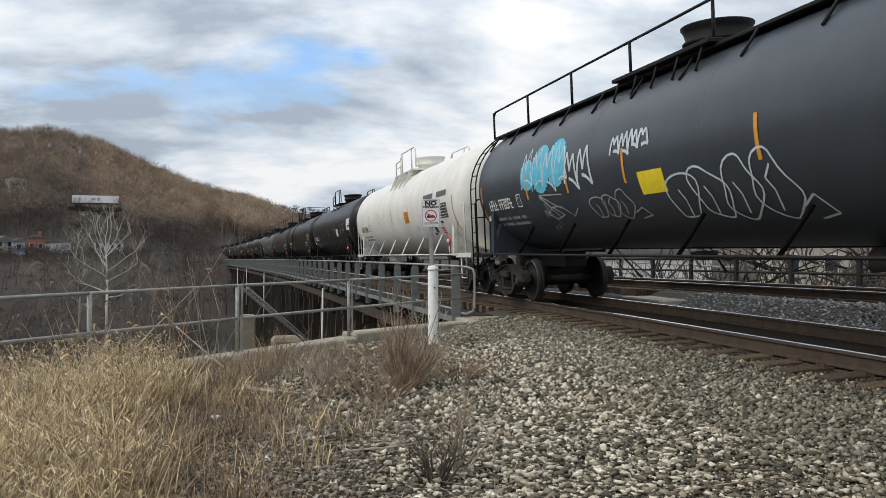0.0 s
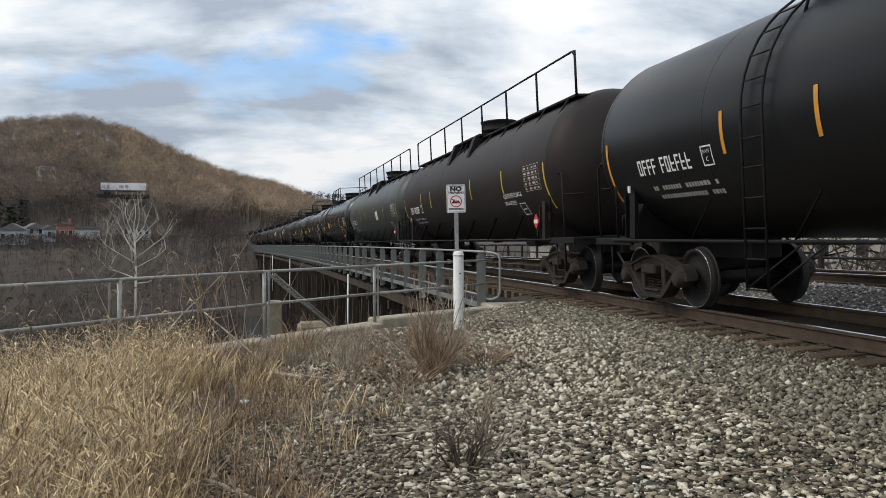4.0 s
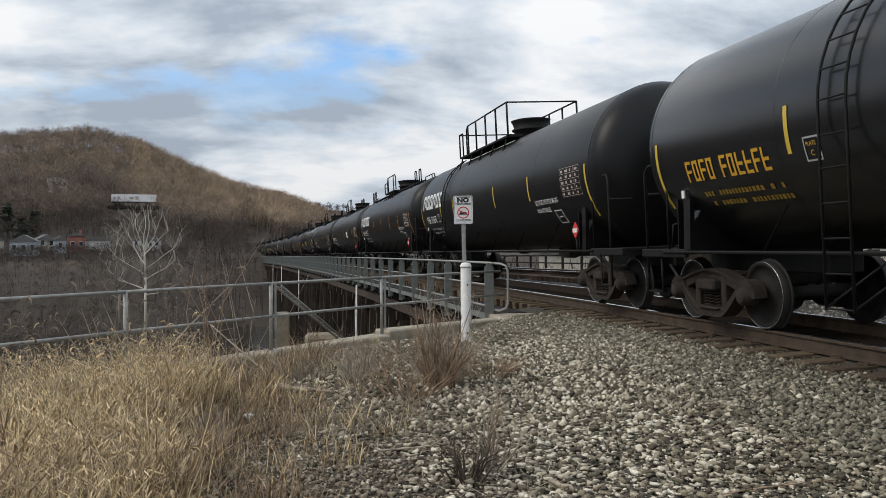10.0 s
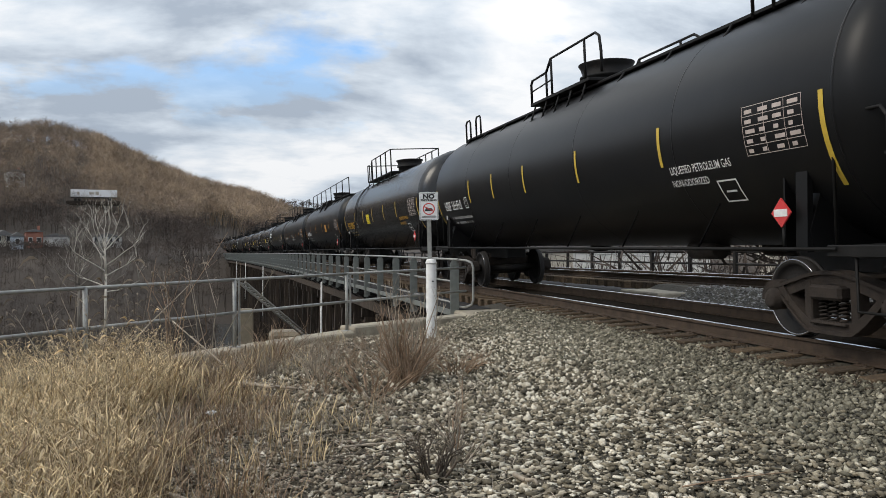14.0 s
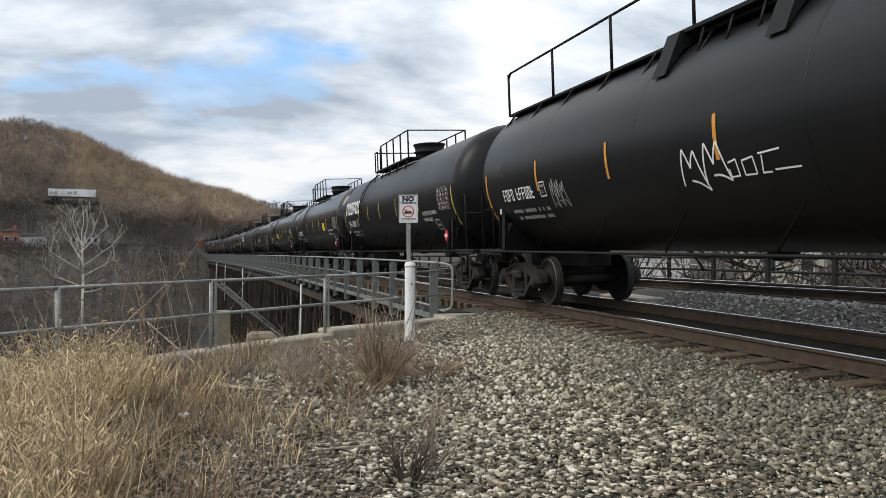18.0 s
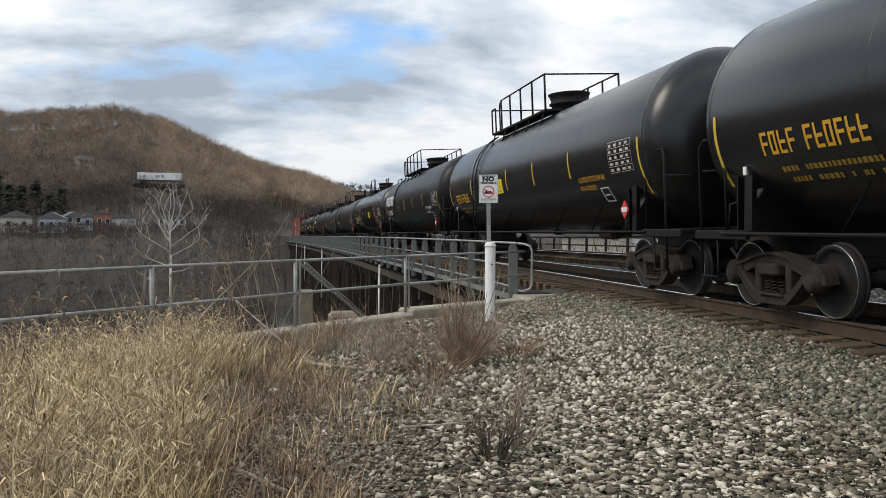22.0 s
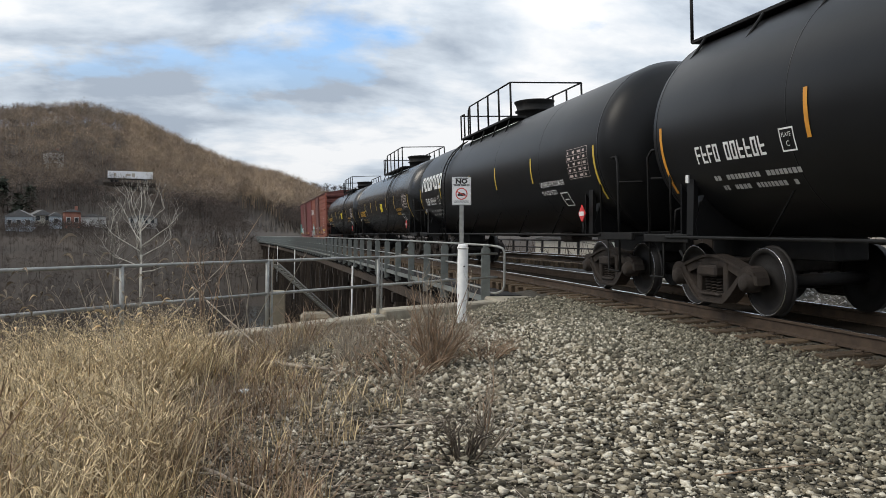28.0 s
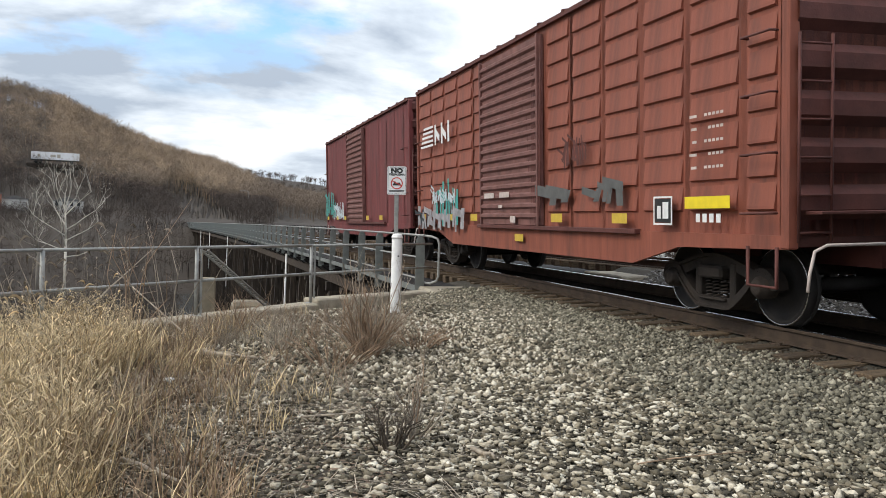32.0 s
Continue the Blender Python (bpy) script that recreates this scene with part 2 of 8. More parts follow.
M = {
    "leaf": mat_of("leaf_litter", (0.13, 0.088, 0.058), 0.9, var=0.3, scale=4, rand=0.5, island=True, coords="World"),
    "soil": mat_of("soil", (0.070, 0.056, 0.039), 0.95, var=0.5, scale=9, bump=0.8, bump_scale=30, coords="World", second=(0.115, 0.094, 0.066), second_scale=2.2),
    "steel_rail": mat_of("rail_side", (0.060, 0.040, 0.026), 0.85, 0.1, var=0.35, scale=5, bump=0.2),
    "rail_top": mat_of("rail_top", (0.75, 0.76, 0.78), 0.22, 1.0, var=0.1, scale=3),
    "tie": mat_of("tie", (0.105, 0.072, 0.042), 0.95, var=0.5, scale=8, bump=0.8, bump_scale=25, stretch=(0.4, 4, 4), second=(0.10, 0.065, 0.04), rand=0.35),
    "ballast": mat_of("ballast_bed", (0.062, 0.054, 0.039), 0.95, var=0.6, scale=26, bump=1.0, bump_scale=24, coords="World", second=(0.085, 0.072, 0.053), second_scale=1.3),
    # these two: oil-dark, with the train's shade added into the colour
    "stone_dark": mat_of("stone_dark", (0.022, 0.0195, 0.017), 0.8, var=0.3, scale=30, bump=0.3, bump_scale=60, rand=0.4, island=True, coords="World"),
    "oily": mat_of("oily_shaded_bed", (0.020, 0.016, 0.012), 0.97, spec=0.03, var=0.4, scale=14, bump=0.8, bump_scale=30, coords="World"),
    "letter_ochre": mat_of("letter_ochre", (0.22, 0.135, 0.015), 0.6, var=0.3, scale=10),
    "paint_teal": mat_of("paint_teal", (0.015, 0.13, 0.085), 0.6, var=0.3, scale=6),
    "patch_grey": mat_of("patch_grey", (0.10, 0.10, 0.095), 0.6, var=0.2, scale=6),
    "concrete": mat_of("concrete", (0.37, 0.325, 0.245), 0.92, var=0.28, scale=4, bump=0.4, bump_scale=35, coords="World", second=(0.22, 0.20, 0.165), second_scale=1.6),
    "galv": mat_of("galvanised", (0.30, 0.30, 0.28), 0.55, 0.3, var=0.22, scale=9, bump=0.1, second=(0.22, 0.17, 0.12), second_at=(0.6, 0.8)),
    "green_steel": mat_of("green_steel", (0.175, 0.187, 0.172), 0.65, 0.1, var=0.25, scale=5, bump=0.15, second=(0.14, 0.10, 0.075), second_at=(0.58, 0.75)),
    "dark_steel": mat_of("dark_steel", (0.014, 0.012, 0.011), 0.8, 0.1, var=0.4, scale=3, bump=0.3, second=(0.03, 0.021, 0.016), second_scale=1.5),
    "trestle": mat_of("trestle_timber", (0.042, 0.030, 0.021), 0.95, var=0.45, scale=4, bump=0.5, bump_scale=20, stretch=(3, 3, 0.3), second=(0.095, 0.07, 0.05), second_at=(0.5, 0.75), rand=0.5),
    "white_post": mat_of("white_paint", (0.78, 0.77, 0.74), 0.6, var=0.1, scale=9, bump=0.1, second=(0.45, 0.42, 0.36), second_at=(0.64, 0.8), second_scale=5),
    "sign_white": mat_of("sign_white", (0.80, 0.80, 0.79), 0.45, var=0.05, scale=9),
    "sign_red": mat_of("sign_red", (0.55, 0.05, 0.04), 0.45, var=0.08, scale=9),
    "ink": mat_of("ink", (0.02, 0.02, 0.02), 0.5, var=0.1),
    "tank_black": mat_of("tank_black", (0.0072, 0.0073, 0.0077), 0.38, var=0.22, scale=1.1, bump=0.06, bump_scale=1.6, second=(0.012, 0.011, 0.010), second_at=(0.5, 0.85), second_scale=0.7, rand=0.12, spec=0.22),
    "tank_gloss": mat_of("tank_gloss", (0.0062, 0.0064, 0.0067), 0.27, var=0.2, scale=1.1, bump=0.05, bump_scale=1.2, second=(0.008, 0.0078, 0.0075), second_at=(0.55, 0.85), second_scale=0.7),
    "tank_blue": mat_of("tank_slate", (0.034, 0.041, 0.052), 0.40, var=0.2, scale=1.1, bump=0.06, bump_scale=1.6, second=(0.06, 0.06, 0.062), second_at=(0.55, 0.85), second_scale=0.8),
    "tank_brown": mat_of("tank_brown", (0.021, 0.0152, 0.0132), 0.55, var=0.2, scale=1.2, bump=0.06, bump_scale=1.6, second=(0.024, 0.019, 0.017), second_at=(0.52, 0.85), second_scale=0.8, spec=0.25),
    "tank_green": mat_of("tank_olive", (0.034, 0.040, 0.035), 0.45, var=0.2, scale=1.2, bump=0.06, bump_scale=1.6, second=(0.06, 0.058, 0.05), second_at=(0.52, 0.85), second_scale=0.8),
    "tank_white": mat_of("tank_white", (0.72, 0.70, 0.64), 0.45, var=0.10, scale=1.3, bump=0.05, bump_scale=1.6, second=(0.40, 0.34, 0.26), second_at=(0.62, 0.8), second_scale=0.9),
    "car_steel": mat_of("car_steel", (0.009, 0.0085, 0.008), 0.65, 0.0, spec=0.25, var=0.3, scale=5, bump=0.15, second=(0.035, 0.027, 0.022), second_at=(0.6, 0.8)),
    "strut": mat_of("strut_black", (0.006, 0.006, 0.006), 0.9, var=0.3, scale=5, spec=0.08),
    "car_white": mat_of("car_white", (0.66, 0.64, 0.58), 0.55, var=0.15, scale=5, second=(0.30, 0.22, 0.15), second_at=(0.6, 0.78)),
    "truck": mat_of("truck_iron", (0.026, 0.019, 0.0145), 0.85, 0.1, var=0.4, scale=7, bump=0.4, bump_scale=40, second=(0.042, 0.029, 0.021), second_at=(0.55, 0.8), rand=0.3),
    "wheel": mat_of("wheel_iron", (0.010, 0.008, 0.007), 0.75, 0.0, var=0.3, scale=8, bump=0.2),
    "tread": mat_of("tread", (0.40, 0.40, 0.41), 0.25, 1.0, var=0.1),
    "yellow": mat_of("yellow_film", (0.58, 0.40, 0.05), 0.5, var=0.12, scale=12, second=(0.4, 0.28, 0.05), second_at=(0.6, 0.8)),
    "orange": mat_of("orange_film", (0.62, 0.27, 0.03), 0.5, var=0.15, scale=12, second=(0.3, 0.16, 0.05), second_at=(0.6, 0.8)),
    "letter_yellow": mat_of("letter_yellow", (0.58, 0.31, 0.02), 0.55, var=0.12, scale=10),
    "letter_white": mat_of("letter_white", (0.74, 0.74, 0.72), 0.55, var=0.12, scale=10),
    "letter_pale": mat_of("letter_pale", (0.52, 0.44, 0.40), 0.6, var=0.2, scale=10),
    "letter_faint": mat_of("letter_faint", (0.10, 0.10, 0.10), 0.6, var=0.3, scale=10),
    "letter_dim": mat_of("letter_dim", (0.34, 0.34, 0.33), 0.6, var=0.2, scale=10),
    "decal_yellow": mat_of("decal_yellow", (0.80, 0.62, 0.02), 0.5, var=0.08, scale=9),
    "placard": mat_of("placard_red", (0.62, 0.05, 0.05), 0.45, var=0.08),
    "paint_cyan": mat_of("paint_cyan", (0.10, 0.46, 0.62), 0.6, var=0.15, scale=4),
    "paint_pale": mat_of("paint_pale", (0.50, 0.56, 0.58), 0.6, var=0.15, scale=4),
    "paint_green": mat_of("paint_green", (0.06, 0.30, 0.26), 0.6, var=0.2, scale=4),
    "paint_patch": mat_of("paint_patch", (0.03, 0.04, 0.045), 0.5, var=0.1, scale=4),
    "box_red": mat_of("boxcar_red", (0.25, 0.072, 0.042), 0.7, var=0.22, scale=2.2, bump=0.15, bump_scale=12, stretch=(1, 2.2, 0.35), second=(0.125, 0.042, 0.028), second_scale=1.4, second_at=(0.48, 0.72)),
    "box_maroon": mat_of("boxcar_maroon", (0.165, 0.036, 0.034), 0.7, var=0.25, scale=2.2, bump=0.15, bump_scale=12, stretch=(1, 2.2, 0.35), second=(0.09, 0.028, 0.024), second_scale=1.4, second_at=(0.48, 0.72)),
    "patch_pale": mat_of("patch_pale", (0.30, 0.285, 0.29), 0.75, var=0.35, scale=5),
    "box_door": mat_of("boxcar_door", (0.175, 0.078, 0.066), 0.75, var=0.3, scale=3, bump=0.2, second=(0.12, 0.05, 0.04), second_scale=2),
    # dark red of roof, fittings and grime; on the end walls it paints shade
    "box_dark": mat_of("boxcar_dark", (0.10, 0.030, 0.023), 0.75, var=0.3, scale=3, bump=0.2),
    "house_white": mat_of("house_white", (0.60, 0.59, 0.56), 0.8, var=0.1, scale=1),
    "house_blue": mat_of("house_blue", (0.42, 0.47, 0.52), 0.8, var=0.1, scale=1),
    "house_red": mat_of("house_red", (0.30, 0.13, 0.09), 0.85, var=0.15, scale=1),
    "house_tan": mat_of("house_tan", (0.45, 0.41, 0.34), 0.85, var=0.15, scale=1),
    "roof": mat_of("roof_shingle", (0.13, 0.125, 0.12), 0.9, var=0.2, scale=3),
    "pane": mat_of("window_pane", (0.03, 0.035, 0.04), 0.12, var=0.1, scale=1),
    "water": mat_of("river_water", (0.035, 0.036, 0.030), 0.16, var=0.2, scale=0.4, bump=0.25, bump_scale=1.2, coords="World"),
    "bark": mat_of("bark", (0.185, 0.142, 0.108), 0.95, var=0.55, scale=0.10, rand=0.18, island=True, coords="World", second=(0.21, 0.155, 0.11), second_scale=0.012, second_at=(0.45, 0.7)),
    # dark brush tone that also carries the lower slope's shade in its colour
    "bark_dark_shade": mat_of("bark_dark_shade", (0.062, 0.047, 0.038), 0.95, var=0.45, scale=0.11, rand=0.2, island=True, coords="World"),
    # lighter copy of bark: sunlight on the hillside is in the colour
    "bark_sun": mat_of("bark_sunlit", (0.37, 0.275, 0.185), 0.95, var=0.45, scale=0.10, rand=0.18, island=True, coords="World"),
    "bark_white": mat_of("sycamore_bark", (0.52, 0.48, 0.41), 0.85, var=0.25, scale=0.9, second=(0.28, 0.24, 0.18), second_scale=1.4, second_at=(0.52, 0.7)),
    "bark_grey": mat_of("bark_grey", (0.20, 0.175, 0.145), 0.9, var=0.25, scale=0.9),
    "needles": mat_of("needles", (0.036, 0.044, 0.029), 0.9, var=0.3, scale=0.1, rand=0.3, island=True, coords="World"),
    "hill_floor": mat_of("hill_floor", (0.047, 0.036, 0.027), 0.98, var=0.4, scale=0.06, bump=0.5, bump_scale=1.5, coords="World", second=(0.075, 0.056, 0.038), second_scale=0.02),
    "grass": mat_of("dry_grass", (0.50, 0.385, 0.222), 0.85, var=0.3, scale=3, rand=0.75, island=True, coords="World", second=(0.26, 0.182, 0.108), second_scale=1.4, second_at=(0.51, 0.66)),
    # dull brown, lowered further to hold the shade of gaps in the straw
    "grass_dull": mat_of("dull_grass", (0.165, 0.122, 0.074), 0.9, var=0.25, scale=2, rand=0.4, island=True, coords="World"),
    "grass_red": mat_of("reddish_grass", (0.235, 0.158, 0.098), 0.9, var=0.3, scale=2, rand=0.5, island=True, coords="World"),
    "twig": mat_of("twig", (0.27, 0.185, 0.12), 0.85, var=0.3, scale=4, rand=0.4, island=True, coords="World"),
    "twig_pale": mat_of("twig_pale", (0.33, 0.275, 0.21), 0.85, var=0.3, scale=4, rand=0.35, island=True, coords="World"),
    "seed_grey": mat_of("seed_grey", (0.215, 0.175, 0.13), 0.9, var=0.3, scale=4, rand=0.4, island=True, coords="World"),
    "weed_dark": mat_of("weed_dark", (0.075, 0.058, 0.042), 0.9, var=0.3, scale=6, rand=0.4, island=True, coords="World"),
    "concrete_tan": mat_of("concrete_tan", (0.21, 0.175, 0.12), 0.92, var=0.3, scale=4, bump=0.4, bump_scale=35, coords="World", second=(0.16, 0.13, 0.09), second_scale=1.6),
    "trailer": mat_of("trailer_white", (0.80, 0.80, 0.80), 0.5, var=0.06, scale=0.6),
}


def crushed(name, tones, rough=0.9):
    """Crushed stone of several kinds, told apart from piece to piece: tones are (share up to, colour)."""
    m = bpy.data.materials.new(name)
    nt, N, L = nodes(m)
    out = N.new("ShaderNodeOutputMaterial")
    p = N.new("ShaderNodeBsdfPrincipled")
    p.inputs["Roughness"].default_value = rough
    L.new(p.outputs[0], out.inputs[0])
    g, o = N.new("ShaderNodeNewGeometry"), N.new("ShaderNodeObjectInfo")
    add = N.new("ShaderNodeMath")
    L.new(g.outputs["Random Per Island"], add.inputs[0])
    L.new(o.outputs["Random"], add.inputs[1])
    fr = N.new("ShaderNodeMath")
    fr.operation = "FRACT"
    L.new(add.outputs[0], fr.inputs[0])
    ramp = N.new("ShaderNodeValToRGB")
    r = ramp.color_ramp
    r.interpolation = "LINEAR"
    while len(r.elements) < len(tones):
        r.elements.new(0.5)
    for e, (at, col) in zip(r.elements, tones):
        e.position, e.color = at, (*col, 1)
    L.new(fr.outputs[0], ramp.inputs[0])
    n = N.new("ShaderNodeTexNoise")
    n.inputs["Scale"].default_value, n.inputs["Detail"].default_value = 55, 5
    L.new(g.outputs["Position"], n.inputs["Vector"])
    mr = N.new("ShaderNodeMapRange")
    mr.inputs[1].default_value, mr.inputs[2].default_value = 0.3, 0.7
    mr.inputs[3].default_value, mr.inputs[4].default_value = 0.65, 1.25
    L.new(n.outputs["Fac"], mr.inputs[0])
    mx = N.new("ShaderNodeMix")
    mx.data_type, mx.blend_type = "RGBA", "MULTIPLY"
    mx.inputs[0].default_value = 1.0
    L.new(ramp.outputs[0], mx.inputs[6])
    L.new(mr.outputs[0], mx.inputs[7])
    L.new(mx.outputs[2], p.inputs["Base Color"])
    b = N.new("ShaderNodeBump")
    b.inputs["Strength"].default_value, b.inputs["Distance"].default_value = 0.4, 0.01
    L.new(n.outputs["Fac"], b.inputs["Height"])
    L.new(b.outputs[0], p.inputs["Normal"])
    M[name] = m


crushed("stone_cream", [(0.0, (0.39, 0.34, 0.255)), (0.35, (0.55, 0.495, 0.385)), (1.0, (0.75, 0.69, 0.56))])
crushed("stone_bed", [(0.0, (0.070, 0.064, 0.058)), (0.5, (0.19, 0.176, 0.163)), (1.0, (0.45, 0.43, 0.405))])
crushed("stone_tie", [(0.0, (0.022, 0.016, 0.010)), (0.6, (0.055, 0.039, 0.024)), (1.0, (0.12, 0.09, 0.058))])
crushed("stone", [(0.0, (0.047, 0.040, 0.027)), (0.35, (0.131, 0.110, 0.073)), (0.70, (0.263, 0.222, 0.153)), (0.88, (0.452, 0.390, 0.284)), (1.0, (0.714, 0.645, 0.512))])
crushed("stone_fine", [(0.0, (0.032, 0.028, 0.018)), (0.45, (0.100, 0.086, 0.058)), (0.78, (0.231, 0.198, 0.140)), (1.0, (0.651, 0.585, 0.456))])
crushed("stone_grey", [(0.0, (0.063, 0.056, 0.038)), (0.5, (0.179, 0.161, 0.114)), (0.85, (0.284, 0.257, 0.189)), (1.0, (0.493, 0.445, 0.335))])
crushed("stone_brown", [(0.0, (0.078, 0.060, 0.041)), (0.5, (0.205, 0.166, 0.115)), (0.8, (0.34, 0.285, 0.205)), (1.0, (0.64, 0.585, 0.48))])


# ---- mesh helpers ----
class Mesh:
    """Collects faces of one part."""

    def __init__(self):
        self.v, self.f, self.smooth = [], [], []

    def add(self, verts, faces, smooth=False):
        o = len(self.v)
        self.v.extend(tuple(p) for p in verts)
        self.f.extend(tuple(i + o for i in f) for f in faces)
        self.smooth.extend([smooth] * len(faces))
        return self

    def box(self, x0, x1, y0, y1, z0, z1, m=None):
        vs = [Vector(p) for p in ((x0, y0, z0), (x1, y0, z0), (x1, y1, z0), (x0, y1, z0), (x0, y0, z1), (x1, y0, z1), (x1, y1, z1), (x0, y1, z1))]
        if m is not None:
            vs = [m @ p for p in vs]
        return self.add(vs, [(3, 2, 1, 0), (4, 5, 6, 7), (0, 1, 5, 4), (1, 2, 6, 5), (2, 3, 7, 6), (3, 0, 4, 7)])

    def chamfered(self, x0, x1, y0, y1, z0, z1, c=0.02, m=None):
        bm = bmesh.new()
        bmesh.ops.create_cube(bm, size=1, matrix=Matrix.Translation(((x0 + x1) / 2, (y0 + y1) / 2, (z0 + z1) / 2)) @ Matrix.Diagonal((x1 - x0, y1 - y0, z1 - z0, 1)))
        bmesh.ops.bevel(bm, geom=bm.edges[:], offset=c, segments=1, affect="EDGES")
        if m is not None:
            bmesh.ops.transform(bm, matrix=m, verts=bm.verts)
        bm.verts.index_update()
        self.add([v.co.copy() for v in bm.verts], [tuple(v.index for v in f.verts) for f in bm.faces])
        bm.free()
        return self

    def rod(self, a, b, r, n=8, r2=None, caps=True):
        a, b = Vector(a), Vector(b)
        d = (b - a).normalized()
        u = d.orthogonal().normalized()
        w = d.cross(u)
        r2 = r if r2 is None else r2
        ring = [(math.cos(2 * math.pi * i / n), math.sin(2 * math.pi * i / n)) for i in range(n)]
        vs = [a + (u * c + w * s) * r for c, s in ring] + [b + (u * c + w * s) * r2 for c, s in ring]
        fs = [(i, (i + 1) % n, n + (i + 1) % n, n + i) for i in range(n)]
        self.add(vs, fs, True)
        if caps:
            o = len(self.v) - 2 * n
            self.f.extend([tuple(o + i for i in reversed(range(n))), tuple(o + n + i for i in range(n))])
            self.smooth.extend([False, False])
        return self

    def pipe(self, pts, r, n=8):
        """One bent tube through all the points."""
        pts = [Vector(p) for p in pts]
        ways = [(b - a).normalized() for a, b in zip(pts, pts[1:])]
        u = ways[0].orthogonal().normalized()
        vs = []
        for i, p in enumerate(pts):
            d = ways[0] if i == 0 else ways[-1] if i == len(pts) - 1 else (ways[i - 1] + ways[i])
            d = d.normalized() if d.length > 1e-6 else ways[i]
            u = u - d * u.dot(d)
            u = u.normalized() if u.length > 1e-6 else d.orthogonal().normalized()
            w = d.cross(u)
            vs.extend(p + (u * math.cos(2 * math.pi * k / n) + w * math.sin(2 * math.pi * k / n)) * r for k in range(n))
        last = (len(pts) - 1) * n
        self.add(vs, [(i * n + k, i * n + (k + 1) % n, (i + 1) * n + (k + 1) % n, (i + 1) * n + k) for i in range(len(pts) - 1) for k in range(n)], True)
        o = len(self.v) - len(vs)
        self.f.extend([tuple(o + k for k in reversed(range(n))), tuple(o + last + k for k in range(n))])
        self.smooth.extend([False, False])
        return self

    def prism(self, outline, axis, lo, hi, m=None):
        """An outline of (u, v) pairs drawn out along an axis: x (u=y, v=z), y (u=x, v=z) or z."""
        put = {"x": lambda u, v, w: (w, u, v), "y": lambda u, v, w: (u, w, v), "z": lambda u, v, w: (u, v, w)}[axis]
        n = len(outline)
        vs = [Vector(put(u, v, lo)) for u, v in outline] + [Vector(put(u, v, hi)) for u, v in outline]
        if m is not None:
            vs = [m @ p for p in vs]
        fs = [tuple(range(n))[::-1], tuple(range(n, 2 * n))] + [(i, (i + 1) % n, n + (i + 1) % n, n + i) for i in range(n)]
        return self.add(vs, fs)

    def lathe(self, profile, axis="y", n=24, centre=(0, 0, 0)):
        """Profile of (along, radius) pairs, turned round an axis through centre."""
        o = len(self.v)
        c = Vector(centre)
        for a, r in profile:
            for i in range(n):
                t = 2 * math.pi * i / n
                p = {"y": (r * math.cos(t), a, r * math.sin(t)), "x": (a, r * math.cos(t), r * math.sin(t)), "z": (r * math.cos(t), r * math.sin(t), a)}[axis]
                self.v.append(tuple(c + Vector(p)))
        for k in range(len(profile) - 1):
            for i in range(n):
                j = (i + 1) % n
                self.f.append((o + k * n + i, o + k * n + j, o + (k + 1) * n + j, o + (k + 1) * n + i))
                self.smooth.append(True)
        return self

    def data(self, name, mat):
        me = bpy.data.meshes.new(name)
        me.from_pydata(self.v, [], self.f)
        me.polygons.foreach_set("use_smooth", self.smooth)
        bm = bmesh.new()
        bm.from_mesh(me)
        bmesh.ops.recalc_face_normals(bm, faces=bm.faces)
        bm.to_mesh(me)
        bm.free()
        me.materials.append(M[mat])
        return me


def part(name, mesh, mat, parent, label="", m=None):
    me = mesh.data(name, mat) if isinstance(mesh, Mesh) else mesh
    ob = new(name, me)
    ob.parent = parent
    if m is not None:
        ob.matrix_basis = m
    return tagged(ob, label)


def thing(name, label, category, m=None, group="", kind=""):
    ob = new(name)
    ob.empty_display_size = 0.2
    if m is not None:
        ob.matrix_basis = m
    return tagged(ob, label, category, group, kind)


def single(name, mesh, mat, label, category, m=None, group="", kind=""):
    ob = new(name, mesh.data(name, mat) if isinstance(mesh, Mesh) else mesh)
    if m is not None:
        ob.matrix_basis = m
    return tagged(ob, label, category, group, kind)


def tri_mesh(name, verts, tris, mat, smooth=False):
    """A large triangle mesh from arrays."""
    me = bpy.data.meshes.new(name)
    verts, tris = np.asarray(verts, np.float32), np.asarray(tris, np.int32)
    me.vertices.add(len(verts))
    me.vertices.foreach_set("co", verts.ravel())
    me.loops.add(tris.size)
    me.loops.foreach_set("vertex_index", tris.ravel())
    me.polygons.add(len(tris))
    me.polygons.foreach_set("loop_start", np.arange(0, tris.size, 3, dtype=np.int32))
    me.polygons.foreach_set("loop_total", np.full(len(tris), 3, np.int32))
    if smooth:
        me.polygons.foreach_set("use_smooth", np.ones(len(tris), bool))
    me.update(calc_edges=True)
    me.materials.append(M[mat])
    return me


def scatter(base_v, base_t, places, turns, sizes, leans=None):
    """Copies of a small mesh in one pair of arrays: turned about z, scaled, leaned by (lx, ly) per height."""
    base_v, base_t = np.asarray(base_v, float), np.asarray(base_t, int)
    places, sizes = np.asarray(places, float), np.asarray(sizes, float)
    if sizes.ndim == 1:
        sizes = np.repeat(sizes[:, None], 3, 1)
    c, s = np.cos(turns)[:, None], np.sin(turns)[:, None]
    v = base_v[None] * sizes[:, None, :]
    x, y, z = v[..., 0] * c - v[..., 1] * s, v[..., 0] * s + v[..., 1] * c, v[..., 2]
    if leans is not None:
        x, y = x + z * leans[:, :1], y + z * leans[:, 1:]
    out = np.stack([x, y, z], -1) + places[:, None, :]
    n, k = len(places), len(base_v)
    t = base_t[None] + (np.arange(n) * k)[:, None, None]
    return out.reshape(-1, 3), t.reshape(-1, 3)


